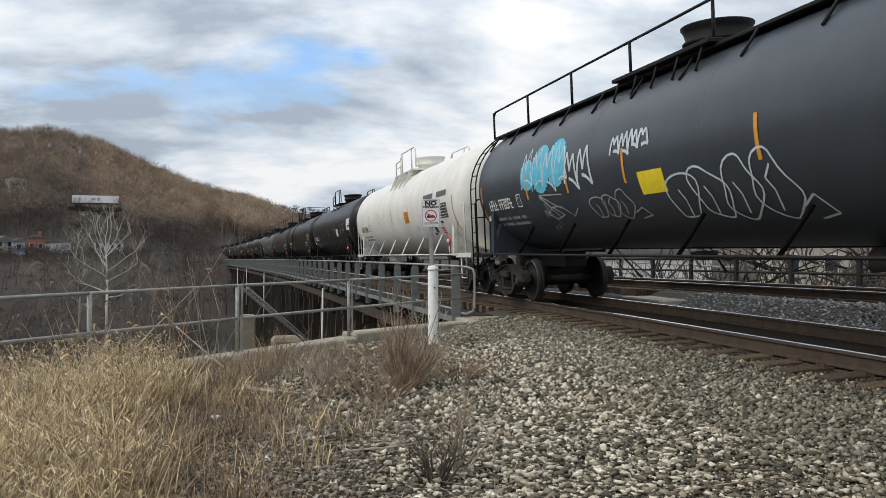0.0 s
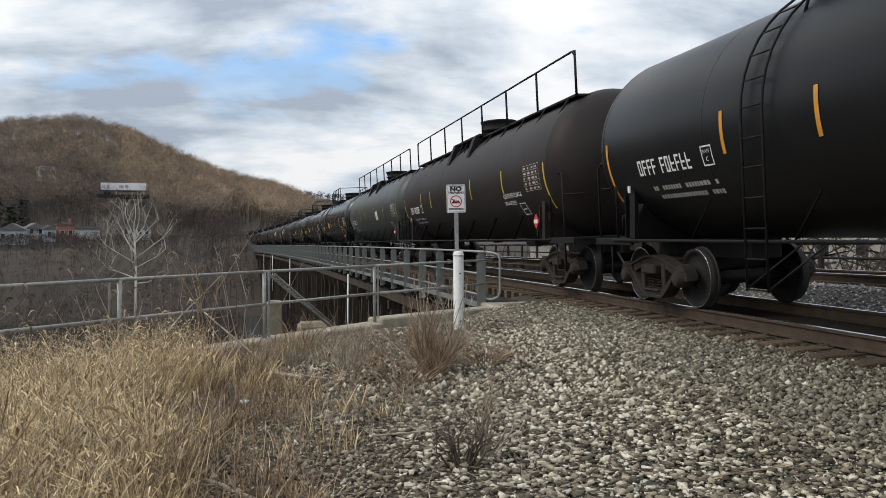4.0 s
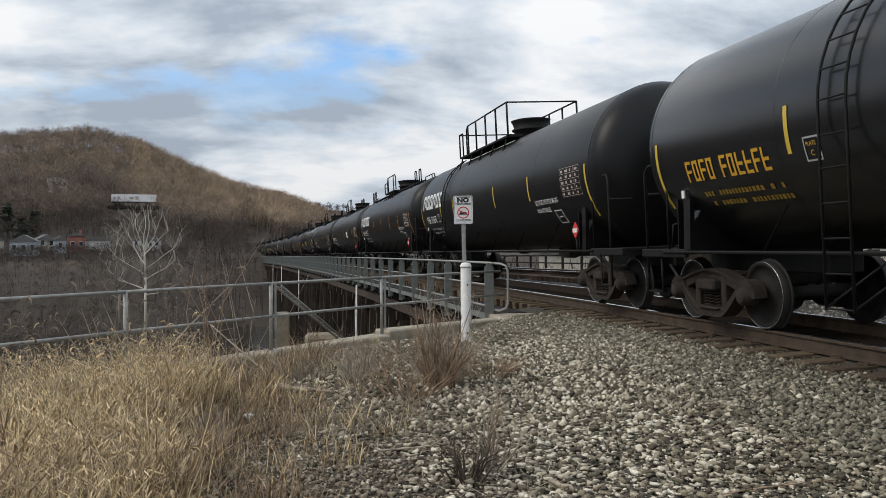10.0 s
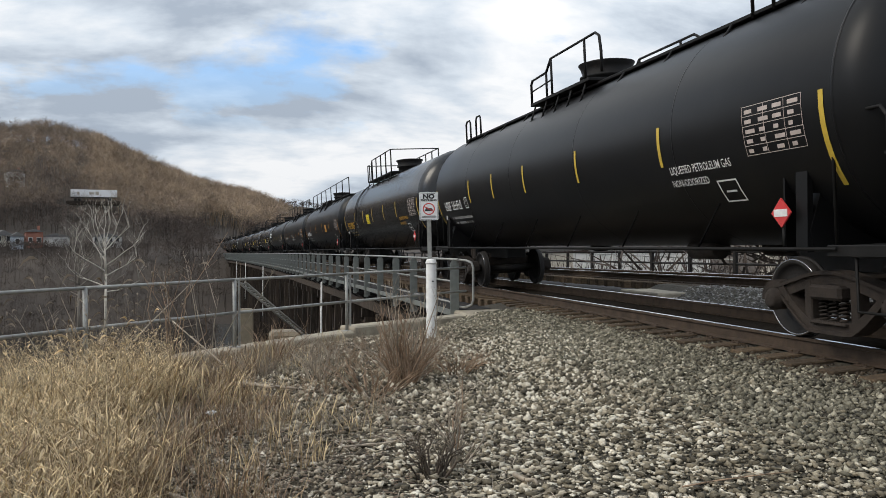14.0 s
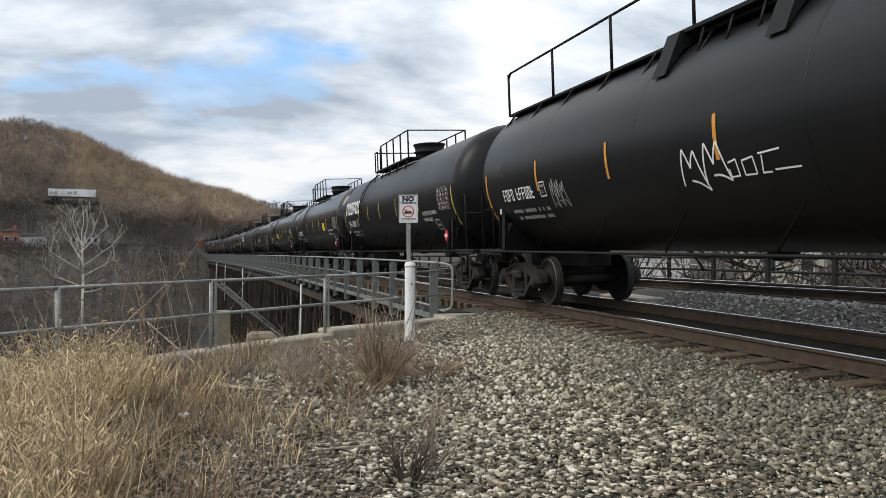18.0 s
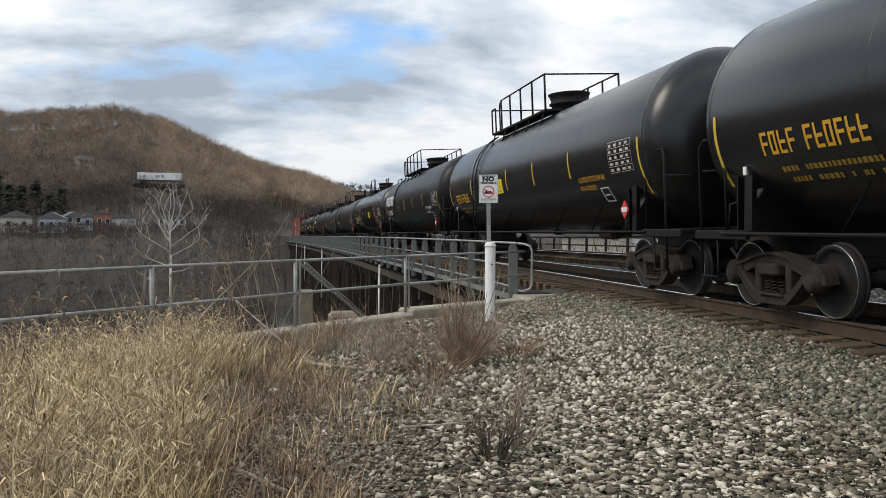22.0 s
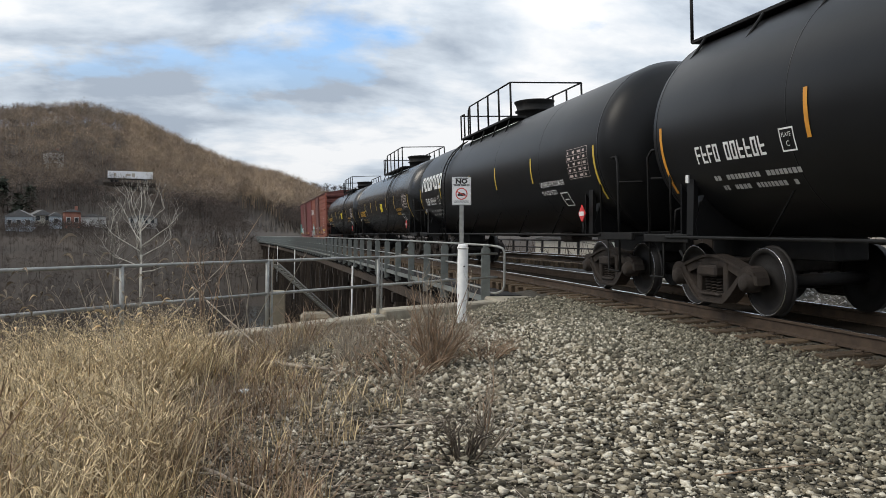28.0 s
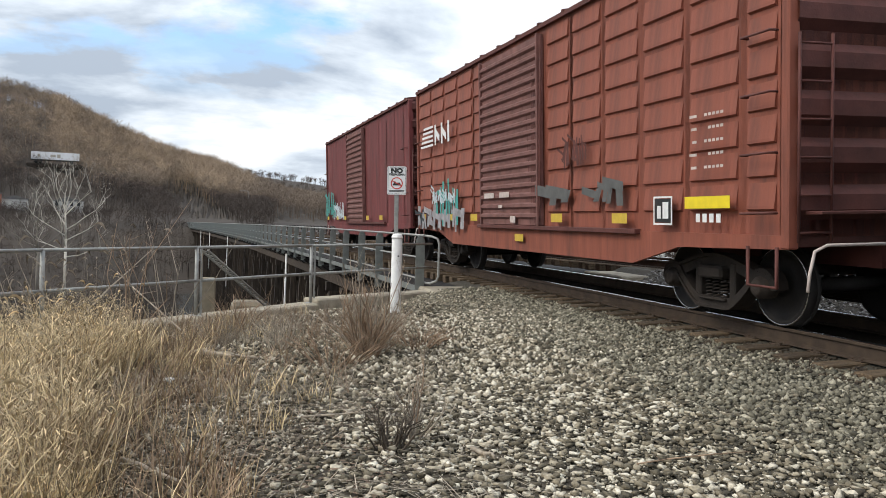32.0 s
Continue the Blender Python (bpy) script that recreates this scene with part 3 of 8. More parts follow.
# ---- the plan: track, ground ----
XC, RAIL_Z, CANT = 7.23, 0.45, radians(2.6)      # near track's middle, its rail height, its cant towards the camera
X2 = 11.55                                        # second track's middle
BEND = 1 / 2900.0
FENCE_X = 4.62                                    # bridge railing
BRIDGE_Y0, BRIDGE_Y1 = 16.4, 236.0


def bend(y):
    return -BEND * max(y, 0.0) ** 2 / 2


def grade(y):
    """Drop of the bridge and both tracks beyond the abutment."""
    y = max(y - 12.0, 0.0)
    return -0.0095 * y * y / (y + 22.0)


def track_pose(s, lift=0.0):
    """A pose on the near track at distance s ahead: y runs along the track."""
    y = s
    dx, dz = -BEND * max(y, 0.0), (grade(y + 0.5) - grade(y - 0.5))
    turn = Matrix.Rotation(math.atan2(-dx, 1.0), 4, "Z") @ Matrix.Rotation(math.atan(dz), 4, "X") @ Matrix.Rotation(-CANT, 4, "Y")
    return Matrix.Translation((XC + bend(y), y, RAIL_Z + grade(y) + lift)) @ turn


def z2(y):
    """Rail height of the second track."""
    return 0.92 - 0.0105 * max(min(y, 60.0), -30.0) + (grade(y) - grade(60.0) if y > 60 else 0.0)


WALL = ((-26.0, -13.0), (-3.6, 8.9), (-1.47, 11.33), (0.0, 12.72), (1.94, 14.60), (4.95, 16.55), (5.6, 16.7), (15.0, 17.0), (40.0, 16.0))


def brink(x):
    return np.interp(x, [p[0] for p in WALL], [p[1] for p in WALL])


def smooth(a, b, v):
    t = np.clip((v - a) / (b - a), 0, 1)
    return t * t * (3 - 2 * t)


RIDGE_B = [-60, -34, -26, -21, -17.5, -14.5, -11.0, -8.5, -5.5, -2.0, 1.0, 3.5, 6.0, 9.0, 14, 25, 60]
RIDGE_H = [18, 40, 46, 47, 44, 47.5, 50, 46.5, 37.5, 29, 25, 18, 10, 4, 3, 3, 8]
RIDGE_D = [420, 420, 420, 420, 420, 420, 420, 430, 450, 480, 500, 520, 540, 560, 600, 600, 600]
FAR_B, FAR_H = [-60, -10, 3, 5, 7.5, 9, 13, 25, 60], [66, 56, 55, 53, 49, 44, 28, 14, 22]


def hill(x, y):
    d = np.hypot(x, y)
    b = np.degrees(np.arctan2(x, np.maximum(y, 1.0)))
    h, r = np.interp(b, RIDGE_B, RIDGE_H), np.interp(b, RIDGE_B, RIDGE_D)
    toe = 205 + 0.0 * d
    up = np.clip((d - toe) / (r - toe), 0, 1)
    terrace = -13 + 12.8 * smooth(136, 210, d)
    rise = terrace + (h + 0.2) * (0.35 * up + 0.65 * smooth(0, 1, up))
    over = smooth(1.05, 1.5, d / r)
    far = np.interp(b, FAR_B, FAR_H) * smooth(700, 1150, d)
    return np.where(y > 0, rise * (1 - over) + far * over, -8.0)


def ground_height(x, y):
    """Height of the ground, as arrays."""
    x, y = np.asarray(x, float), np.asarray(y, float)
    # plateau: flat by the fence, rising to the ballast of the two tracks
    bed1 = 0.02 * smooth(5.15, 5.75, x)
    bank = 0.10 * smooth(3.0, 5.2, x)
    second = (np.clip(0.92 - 0.0105 * y, 0.3, 1.3) - 0.21 - 0.27) * smooth(8.9, 10.2, x)
    beyond = -0.9 * smooth(13.6, 15.5, x)
    dip = -0.14 * smooth(1.6, 0.5, brink(x) - y) * smooth(5.0, 3.5, x)
    flat = bank + bed1 + second + beyond + dip - 0.10 * smooth(1.0, -3.5, x)
    flat = flat - 0.35 * smooth(16, 40, -y)
    wall = brink(x)
    past = y - wall
    slope = np.maximum(-13.0, -0.9 - 0.85 * np.maximum(past, 0.0))
    deep = np.maximum(slope, hill(x, y))
    deep = np.where(np.hypot(x, y) > 120, hill(x, y), deep)
    out = np.where(past > 0.15, deep, flat)
    return out


def axis_steps(lo, hi, fine_lo, fine_hi, fine, grow=1.09):
    mid = list(np.arange(fine_lo, fine_hi + 1e-6, fine))
    s, p, right = fine, fine_hi, []
    while p < hi:
        s *= grow
        p += s
        right.append(p)
    s, p, left = fine, fine_lo, []
    while p > lo:
        s *= grow
        p -= s
        left.append(p)
    return np.array(left[::-1] + mid + right)


def build_ground():
    xs = axis_steps(-3800, 3800, -7, 16, 0.28, 1.08)
    ys = axis_steps(-3800, 4300, -4, 19, 0.28, 1.06)
    gx, gy = np.meshgrid(xs, ys)
    gz = ground_height(gx, gy)
    rng = np.random.default_rng(4)
    near = (np.hypot(gx, gy) < 40)
    gz = gz + np.where(near, rng.normal(-0.010, 0.004, gz.shape), 0) + np.where((gy > 230), rng.normal(0, 0.5, gz.shape), 0)
    v = np.stack([gx, gy, gz], -1).reshape(-1, 3)
    nx, ny = len(xs), len(ys)
    a = (np.arange(ny - 1)[:, None] * nx + np.arange(nx - 1)[None]).ravel()
    t = np.concatenate([np.stack([a, a + 1, a + nx + 1], 1), np.stack([a, a + nx + 1, a + nx], 1)])
    me = tri_mesh("ground", v, t, "soil", True)
    me.materials.append(M["hill_floor"])
    me.materials.append(M["ballast"])
    cx, cy = v[t].mean(1)[:, 0], v[t].mean(1)[:, 1]
    far = (cy > brink(cx) + 0.3) | (np.hypot(cx, cy) > 60)
    stony = (~far) & (cx > 2.2)
    me.polygons.foreach_set("material_index", np.where(far, 1, np.where(stony, 2, 0)).astype(np.int32))
    ob = new("ground", me)
    tagged(ob, "stony trackside ground falling to a wooded river valley", "ground", kind="structure")


build_ground()

# river in the valley bottom
river = Mesh()
river.add([(-900, 40, -12.2), (700, 40, -12.2), (700, 176, -12.2), (-900, 176, -12.2)], [(0, 1, 2, 3)])
single("water", river, "water", "dark still river water in the valley bottom", "river", kind="structure")


# ---- tracks ----
def rail_profile():
    return [(-0.075, -0.185), (0.075, -0.185), (0.075, -0.172), (0.012, -0.155), (0.010, -0.05), (0.036, -0.038), (0.036, -0.012), (0.028, -0.004), (-0.028, -0.004), (-0.036, -0.012), (-0.036, -0.038), (-0.010, -0.05), (-0.012, -0.155), (-0.075, -0.172)]


def sweep(points, frames, outline, mesh):
    """Draws an outline along a line of (right, up) frames."""
    n = len(outline)
    vs = [p + r * u + w * v for p, (r, w) in zip(points, frames) for u, v in outline]
    fs = [(k * n + i, k * n + (i + 1) % n, (k + 1) * n + (i + 1) % n, (k + 1) * n + i) for k in range(len(points) - 1) for i in range(n)]
    mesh.add(vs, fs)


def second_pose(y):
    return Matrix.Translation((X2 + bend(y), y, z2(y))) @ Matrix.Rotation(math.atan2(BEND * max(y, 0.0), 1.0), 4, "Z")


STATIONS = [-420, -200, -100, -60, -40, -30, -20, -12, -6, 0, 6, 12, 18, 24, 32, 40, 50, 65, 80, 100, 120, 145, 170, 200, 236, 300, 400, 520, 700]


def build_track(pose_at, label, first_tie, last_tie):
    track = thing("railway_track", label, "railway track", kind="structure")
    for side in (-0.755, 0.755):
        body, head = Mesh(), Mesh()
        pts, frs = [], []
        for s in STATIONS:
            m = pose_at(s)
            pts.append(m @ Vector((side, 0, 0)))
            frs.append((m.to_3x3() @ Vector((1, 0, 0)), m.to_3x3() @ Vector((0, 0, 1))))
        sweep(pts, frs, rail_profile(), body)
        sweep(pts, frs, [(-0.030, -0.0035), (0.030, -0.0035), (0.026, 0.0), (-0.026, 0.0)], head)
        rail = part("rail", body, "steel_rail", track, "rust-brown steel rail")
        part("rail_head", head, "rail_top", rail, "polished running surface")
    tie = Mesh().chamfered(-1.32, 1.32, -0.115, 0.115, -0.375, -0.19, 0.012)
    tie_me = tie.data("tie", "tie")
    plate = Mesh().chamfered(-0.13, 0.13, -0.095, 0.095, -0.19, -0.178, 0.003)
    for side in (-1, 1):
        plate.rod((side * 0.10, -0.06, -0.18), (side * 0.10, -0.06, -0.155), 0.014, 6)
        plate.rod((side * 0.10, 0.06, -0.18), (side * 0.10, 0.06, -0.155), 0.014, 6)
    plate_me = plate.data("tie_plate", "steel_rail")
    rng = random.Random(3)
    y = first_tie
    while y < last_tie:
        m = pose_at(y) @ pose(rng.uniform(-0.05, 0.05), 0, rng.uniform(-0.008, 0.004), 0, 0, rng.uniform(-1.2, 1.2))
        t = part("tie", tie_me, "tie", track, "", m)
        if y < 30:
            for side in (-0.755, 0.755):
                part("tie_plate", plate_me, "steel_rail", t, "", Matrix.Translation((side, 0, 0)))
        y += 0.55 if y < 60 else 1.2
    return track


near_track = build_track(track_pose, "near main track, rusty ties with polished railheads", -6.0, 236.0)
far_track = build_track(second_pose, "second main track on a slightly higher bed", -3.0, 120.0)


def ballast_bed():
    """Stone shoulders of both tracks on the ground and on the bridge deck."""
    m = Mesh()
    pts, frs = [], []
    for s in STATIONS[:14]:
        if s > 20:
            continue
        p = track_pose(s)
        pts.append(p.translation)
        frs.append((Vector((1, 0, 0)), Vector((0, 0, 1))))
    sweep(pts, frs, [(-2.35, -0.75), (-2.2, -0.52), (-1.75, -0.36), (-1.35, -0.30), (-0.85, -0.265), (-0.65, -0.215), (0.65, -0.205), (1.4, -0.20), (2.2, -0.16), (2.9, -0.1), (2.9, -0.75)], m)
    single("ballast", m, "ballast", "grey crushed-stone ballast shoulder under the near track", "ballast", kind="structure")
    m = Mesh()
    pts, frs = [], []
    for s in STATIONS[:14]:
        if s > 20:
            continue
        p = second_pose(s)
        pts.append(p.translation)
        frs.append((Vector((1, 0, 0)), Vector((0, 0, 1))))
    sweep(pts, frs, [(-2.9, -1.3), (-2.3, -0.55), (-1.5, -0.22), (-1.3, -0.2), (1.3, -0.2), (1.7, -0.26), (2.6, -0.9), (2.6, -1.3)], m)
    single("ballast", m, "ballast", "grey crushed-stone ballast under the second track", "ballast", kind="structure")

    # bed strip between the rails, painted with oil and the shade under the train
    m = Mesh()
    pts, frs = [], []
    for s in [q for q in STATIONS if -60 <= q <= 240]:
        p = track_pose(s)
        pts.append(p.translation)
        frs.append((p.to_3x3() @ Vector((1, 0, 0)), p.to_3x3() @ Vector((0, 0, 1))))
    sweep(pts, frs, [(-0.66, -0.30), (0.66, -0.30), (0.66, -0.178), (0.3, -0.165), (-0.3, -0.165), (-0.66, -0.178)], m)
    single("ballast", m, "oily", "oil-soaked ballast between the near rails, blackened with the train's shade", "ballast", kind="structure")


ballast_bed()


# ---- abutment, fence ----
def along(a, b, w, z0, z1, mesh, c=0.03):
    a, b = Vector((*a, 0)), Vector((*b, 0))
    d = b - a
    m = Matrix.Translation(a) @ Matrix.Rotation(math.atan2(d.y, d.x), 4, "Z")
    mesh.chamfered(0, d.length, -w / 2, w / 2, z0, z1, c, m)


wall = thing("wing_wall", "weathered tan concrete wing wall of the bridge abutment", "retaining wall", kind="structure")
for a, b in zip(WALL[1:5], WALL[2:6]):
    seg = Mesh()
    along(a, b, 0.42, -9.0, -0.02 if b[0] < 3 else 0.06, seg)
    part("wall_section", seg, "concrete", wall)
seg = Mesh()
along(WALL[0], WALL[1], 0.42, -9.0, -0.03, seg)
part("wall_section", seg, "concrete", wall)
seg = Mesh()
seg.chamfered(4.55, 5.75, 15.75, 16.95, -9.0, 0.10, 0.04)
part("wall_end", seg, "concrete", wall, "blocky end of the wall beside the track")
seg = Mesh()
seg.chamfered(5.75, 14.6, 16.45, 17.2, -9.0, -0.02, 0.04)
part("back_wall", seg, "concrete", wall)


def tube_bend(p0, corner, p1, r, mesh, k=0.10, n=8, steps=5):
    """A pipe from p0 to p1 with a rounded corner."""
    p0, c, p1 = Vector(p0), Vector(corner), Vector(p1)
    a, b = c + (p0 - c).normalized() * k, c + (p1 - c).normalized() * k
    pts = [p0] + [(1 - t) ** 2 * a + 2 * t * (1 - t) * c + t * t * b for t in [i / steps for i in range(steps + 1)]] + [p1]
    mesh.pipe(pts, r, n)


fence = thing("pipe_fence", "weathered grey two-rail pipe fence along the wing wall", "fence")
POSTS = [(-7.6, 4.7), (-5.6, 6.9), (-3.65, 8.85), (-1.80, 10.85), (-0.01, 12.72), (1.94, 14.58)]
for i, (px, py) in enumerate(POSTS):
    post = Mesh().rod((px, py, -0.03), (px, py, 1.0), 0.030, 10)
    if i >= 4:
        post.chamfered(px + 0.05, px + 0.085, py + 0.03, py + 0.045, -0.03, 0.99, 0.004)
    p = part("fence_post", post, "galv", fence, "pipe post bolted to the wall")
    part("foot_plate", Mesh().chamfered(px - 0.09, px + 0.09, py - 0.09, py + 0.09, -0.035, -0.012, 0.004), "galv", p)
LINE = POSTS + [(4.78, 16.75)]
for z in (1.0, 0.50):
    for a, b in zip(LINE, LINE[1:]):
        dz = 0.02 if b[0] > 4 else 0
        part("fence_rail", Mesh().rod((*a, z), (*b, z + dz), 0.024, 8), "galv", fence)


# ---- bridge ----
def deck_z(y):
    return 0.12 + grade(y)


bridge = thing("railway_bridge", "long steel trestle railway bridge with a green walkway railing", "bridge", kind="structure")


def rail_point(y, z, dx=0.0):
    return Vector((FENCE_X + bend(y) + dx, y, deck_z(y) + z))


def build_bridge():
    ys = [16.9, 18.8, 20.9, 23.2]
    while ys[-1] < BRIDGE_Y1:
        ys.append(ys[-1] + 2.5)
    # walkway railing: plate posts and three pipe rails
    plate = Mesh()
    plate.chamfered(-0.10, 0.10, -0.012, 0.012, -0.35, 0.98, 0.006)
    plate.prism([(-0.10, 0.98), (0.10, 0.98), (0.05, 1.06), (-0.05, 1.06)], "y", -0.012, 0.012)
    plate.chamfered(-0.10, 0.10, -0.05, 0.05, -0.35, -0.32, 0.004)
    post_me = plate.data("railing_post", "green_steel")
    rest = Mesh()
    for i, y in enumerate(ys):
        if i < 46:
            part("railing_post", post_me, "green_steel", bridge, "green plate post", Matrix.Translation(rail_point(y, 0)) @ pose(0, 0, 0, 0, 0, 0))
        else:
            rest.box(-0.10, 0.10, -0.012, 0.012, -0.35, 1.05, Matrix.Translation(rail_point(y, 0)))
    part("far_railing_posts", rest, "green_steel", bridge)
    for z, r in ((1.08, 0.026), (0.60, 0.022), (0.14, 0.022)):
        m = Mesh()
        pts = [rail_point(y, z, 0.035) for y in [16.75 if z > 1 else 16.9] + ys[1::2]]
        m.pipe(pts, r, 8)
        part("railing_pipe", m, "galv", bridge)
    loop = Mesh()
    a, b = rail_point(16.9, 1.08, 0.035), rail_point(16.9, 0.05, 0.30)
    loop.pipe([a, a + Vector((0.18, -0.16, -0.02)), a + Vector((0.27, -0.25, -0.06)), a + Vector((0.30, -0.28, -0.16)), a + Vector((0.30, -0.28, -0.86)), a + Vector((0.27, -0.25, -0.96)), a + Vector((0.16, -0.14, -1.02)), rail_point(17.2, 0.06, 0.035)], 0.026, 10)
    part("railing_loop", loop, "galv", bridge, "rounded pipe end of the railing")
    # walkway, fascia, deck, girders
    walkway, fascia, deck, girder = Mesh(), Mesh(), Mesh(), Mesh()
    st = [y for y in STATIONS if 17 < y < 237] + [BRIDGE_Y1]
    st = [16.95] + [y for y in st if y > 17]
    up, rt = Vector((0, 0, 1)), Vector((1, 0, 0))
    frs = [(rt, up)] * len(st)
    sweep([rail_point(y, 0) for y in st], frs, [(0.02, -0.06), (0.85, -0.06), (0.85, 0.0), (0.02, 0.0)], walkway)
    sweep([rail_point(y, 0) for y in st], frs, [(-0.03, -0.14), (0.03, -0.14), (0.03, -0.02), (-0.03, -0.02)], fascia)
    sweep([rail_point(y, 0) for y in st], frs, [(0.5, -0.30), (9.4, -0.30), (9.4, -0.12), (0.5, -0.12)], deck)
    sweep([rail_point(y, 0) for y in st], frs, [(1.75, -1.7), (2.05, -1.7), (2.05, -0.3), (1.75, -0.3)], girder)
    sweep([rail_point(y, 0) for y in st], frs, [(3.6, -2.0), (3.9, -2.0), (3.9, -0.3), (3.6, -0.3)], girder)
    sweep([rail_point(y, 0) for y in st], frs, [(8.2, -2.0), (8.5, -2.0), (8.5, -0.3), (8.2, -0.3)], girder)
    part("walkway", walkway, "dark_steel", bridge, "dark grated walkway beside the track")
    part("fascia", fascia, "green_steel", bridge)
    part("deck", deck, "dark_steel", bridge, "dark bridge deck")
    part("girder", girder, "dark_steel", bridge, "rusty dark deck girders")
    bracket = Mesh()
    bracket.prism([(0.0, -0.34), (0.75, -0.9), (0.80, -0.9), (0.06, -0.30)], "y", -0.05, 0.05)
    bracket.box(0.0, 0.8, -0.06, 0.06, -0.36, -0.30)
    bracket_me = bracket.data("bracket", "dark_steel")
    y = 18.0
    while y < BRIDGE_Y1:
        part("bracket", bracket_me, "dark_steel", bridge, "", Matrix.Translation(rail_point(y, 0)))
        y += 2.5 if y < 120 else 5.0
    # brown ledger beams on the outer face, one a span
    for a, b in zip(st, st[1:]):
        beam = Mesh()
        sweep([rail_point(a + 0.02, 0), rail_point(b - 0.02, 0)], [(rt, up)] * 2, [(0.34, -0.92), (0.60, -0.92), (0.60, -0.60), (0.34, -0.60)], beam)
        beam.add([rail_point(q, 0) + Vector((u, 0, w)) for q in (a + 0.02, b - 0.02) for u, w in ((0.34, -0.92), (0.60, -0.92), (0.60, -0.60), (0.34, -0.60))], [(0, 1, 2, 3), (7, 6, 5, 4)])
        part("ledger", beam, "trestle", bridge, "brown timber ledger beam")
    # bents of square timber posts under caps
    y, k = 18.6, 0
    rng = random.Random(12)
    while y < BRIDGE_Y1 - 4:
        top, foot = deck_z(y) - 0.92, float(ground_height(2.0 + bend(y), y)) - 0.6
        x0 = FENCE_X + bend(y)
        part("bent_cap", Mesh().box(x0 + 0.2, x0 + 9.2, y - 0.16, y + 0.16, top - 0.34, top), "trestle", bridge)
        h = top - foot
        for j, fx in enumerate((0.45, 1.7, 3.1, 4.6, 6.2, 8.7)):
            lean = (-0.035, -0.018, -0.006, 0.006, 0.018, 0.035)[j]
            q = 0.15 * rng.uniform(0.85, 1.1)
            x1 = x0 + fx + rng.uniform(-0.1, 0.1)
            post = Mesh().add([(x1 + u * q, y + w * q, top - 0.34) for u, w in ((-1, -1), (1, -1), (1, 1), (-1, 1))] + [(x1 + lean * h + u * q, y + w * q, foot) for u, w in ((-1, -1), (1, -1), (1, 1), (-1, 1))], [(0, 1, 2, 3), (7, 6, 5, 4), (0, 4, 5, 1), (1, 5, 6, 2), (2, 6, 7, 3), (3, 7, 4, 0)])
            part("trestle_post", post, "trestle", bridge, "dark brown square trestle post")
        for z_at in (3.4, 7.2):
            if h > z_at + 1.5:
                part("sash_beam", Mesh().box(x0 + 0.0, x0 + 9.3, y - 0.24, y - 0.17, top - z_at - 0.13, top - z_at + 0.13), "trestle", bridge)
        if k % 2 == 0:
            br = Mesh()
            hb = min(5.5, h)
            br.rod((x0 + 0.3, y + 0.2, top - 0.5), (x0 + 8.9, y + 0.2, top - hb), 0.09, 4)
            br.rod((x0 + 8.9, y + 0.28, top - 0.5), (x0 + 0.1, y + 0.28, top - hb), 0.09, 4)
            part("cross_brace", br, "trestle", bridge)
        y += 3.0 + 0.3 * math.sin(2.3 * k) if y < 110 else 5.0
        k += 1
    for y in (42.7, 94.4, 131.0, 156.0):
        part("drain_pipe", Mesh().rod(rail_point(y, -0.35, 0.1), rail_point(y, -6.0, 0.02), 0.05, 8), "white_post", bridge, "pale drain pipe down the trestle")
    pier = Mesh()
    pier.chamfered(FENCE_X + bend(228) - 0.6, FENCE_X + bend(228) + 9.4, 226, 231, -14, deck_z(228) - 2.0, 0.1)
    part("stone_pier", pier, "concrete", bridge, "pale masonry pier at the far bank")
    # near pier and stair rail beside the wing wall
    p = Mesh().chamfered(0.06, 0.36, 17.0, 17.3, -9, 0.22, 0.03)
    part("near_pier", p, "concrete_tan", bridge, "square concrete pier beside the wall")
    cap = Mesh().chamfered(0.75, 1.55, 18.4, 19.2, -9, -0.42, 0.08)
    part("near_footing", cap, "concrete_tan", bridge)
    st_rail = Mesh()
    st_rail.rod((0.05, 12.95, 0.95), (1.75, 18.2, -0.75), 0.018, 8)
    st_rail.rod((0.15, 12.95, 0.95), (1.87, 18.2, -0.75), 0.018, 8)
    for i in range(26):
        f, g = i / 26, (i + 1) / 26
        st_rail.rod((0.05 + 1.7 * f, 12.95 + 5.25 * f, 0.95 - 1.7 * f), (0.15 + 1.72 * g, 12.95 + 5.25 * g, 0.95 - 1.7 * g), 0.012, 5)
    part("brace_ladder", st_rail, "galv", bridge, "sloping laced brace behind the fence")


build_bridge()


def far_railing():
    f = thing("bridge_railing", "dark steel railing beyond the second track", "railing")
    last = None
    y = -8.0
    while y < 118:
        x, z = X2 + 2.6 + bend(y), z2(y) - 0.42
        p = Mesh().chamfered(x - 0.05, x + 0.05, y - 0.06, y + 0.06, z - 1.0, z + 1.02, 0.008)
        part("post", p, "dark_steel", f)
        for h, r in ((1.0, 0.05), (0.62, 0.035), (0.22, 0.035)):
            if last:
                part("rail_bar", Mesh().rod(last + Vector((0, 0, h)), (x, y, z + h), r, 6), "dark_steel", f)
        last = Vector((x, y, z))
        y += 2.4


far_railing()


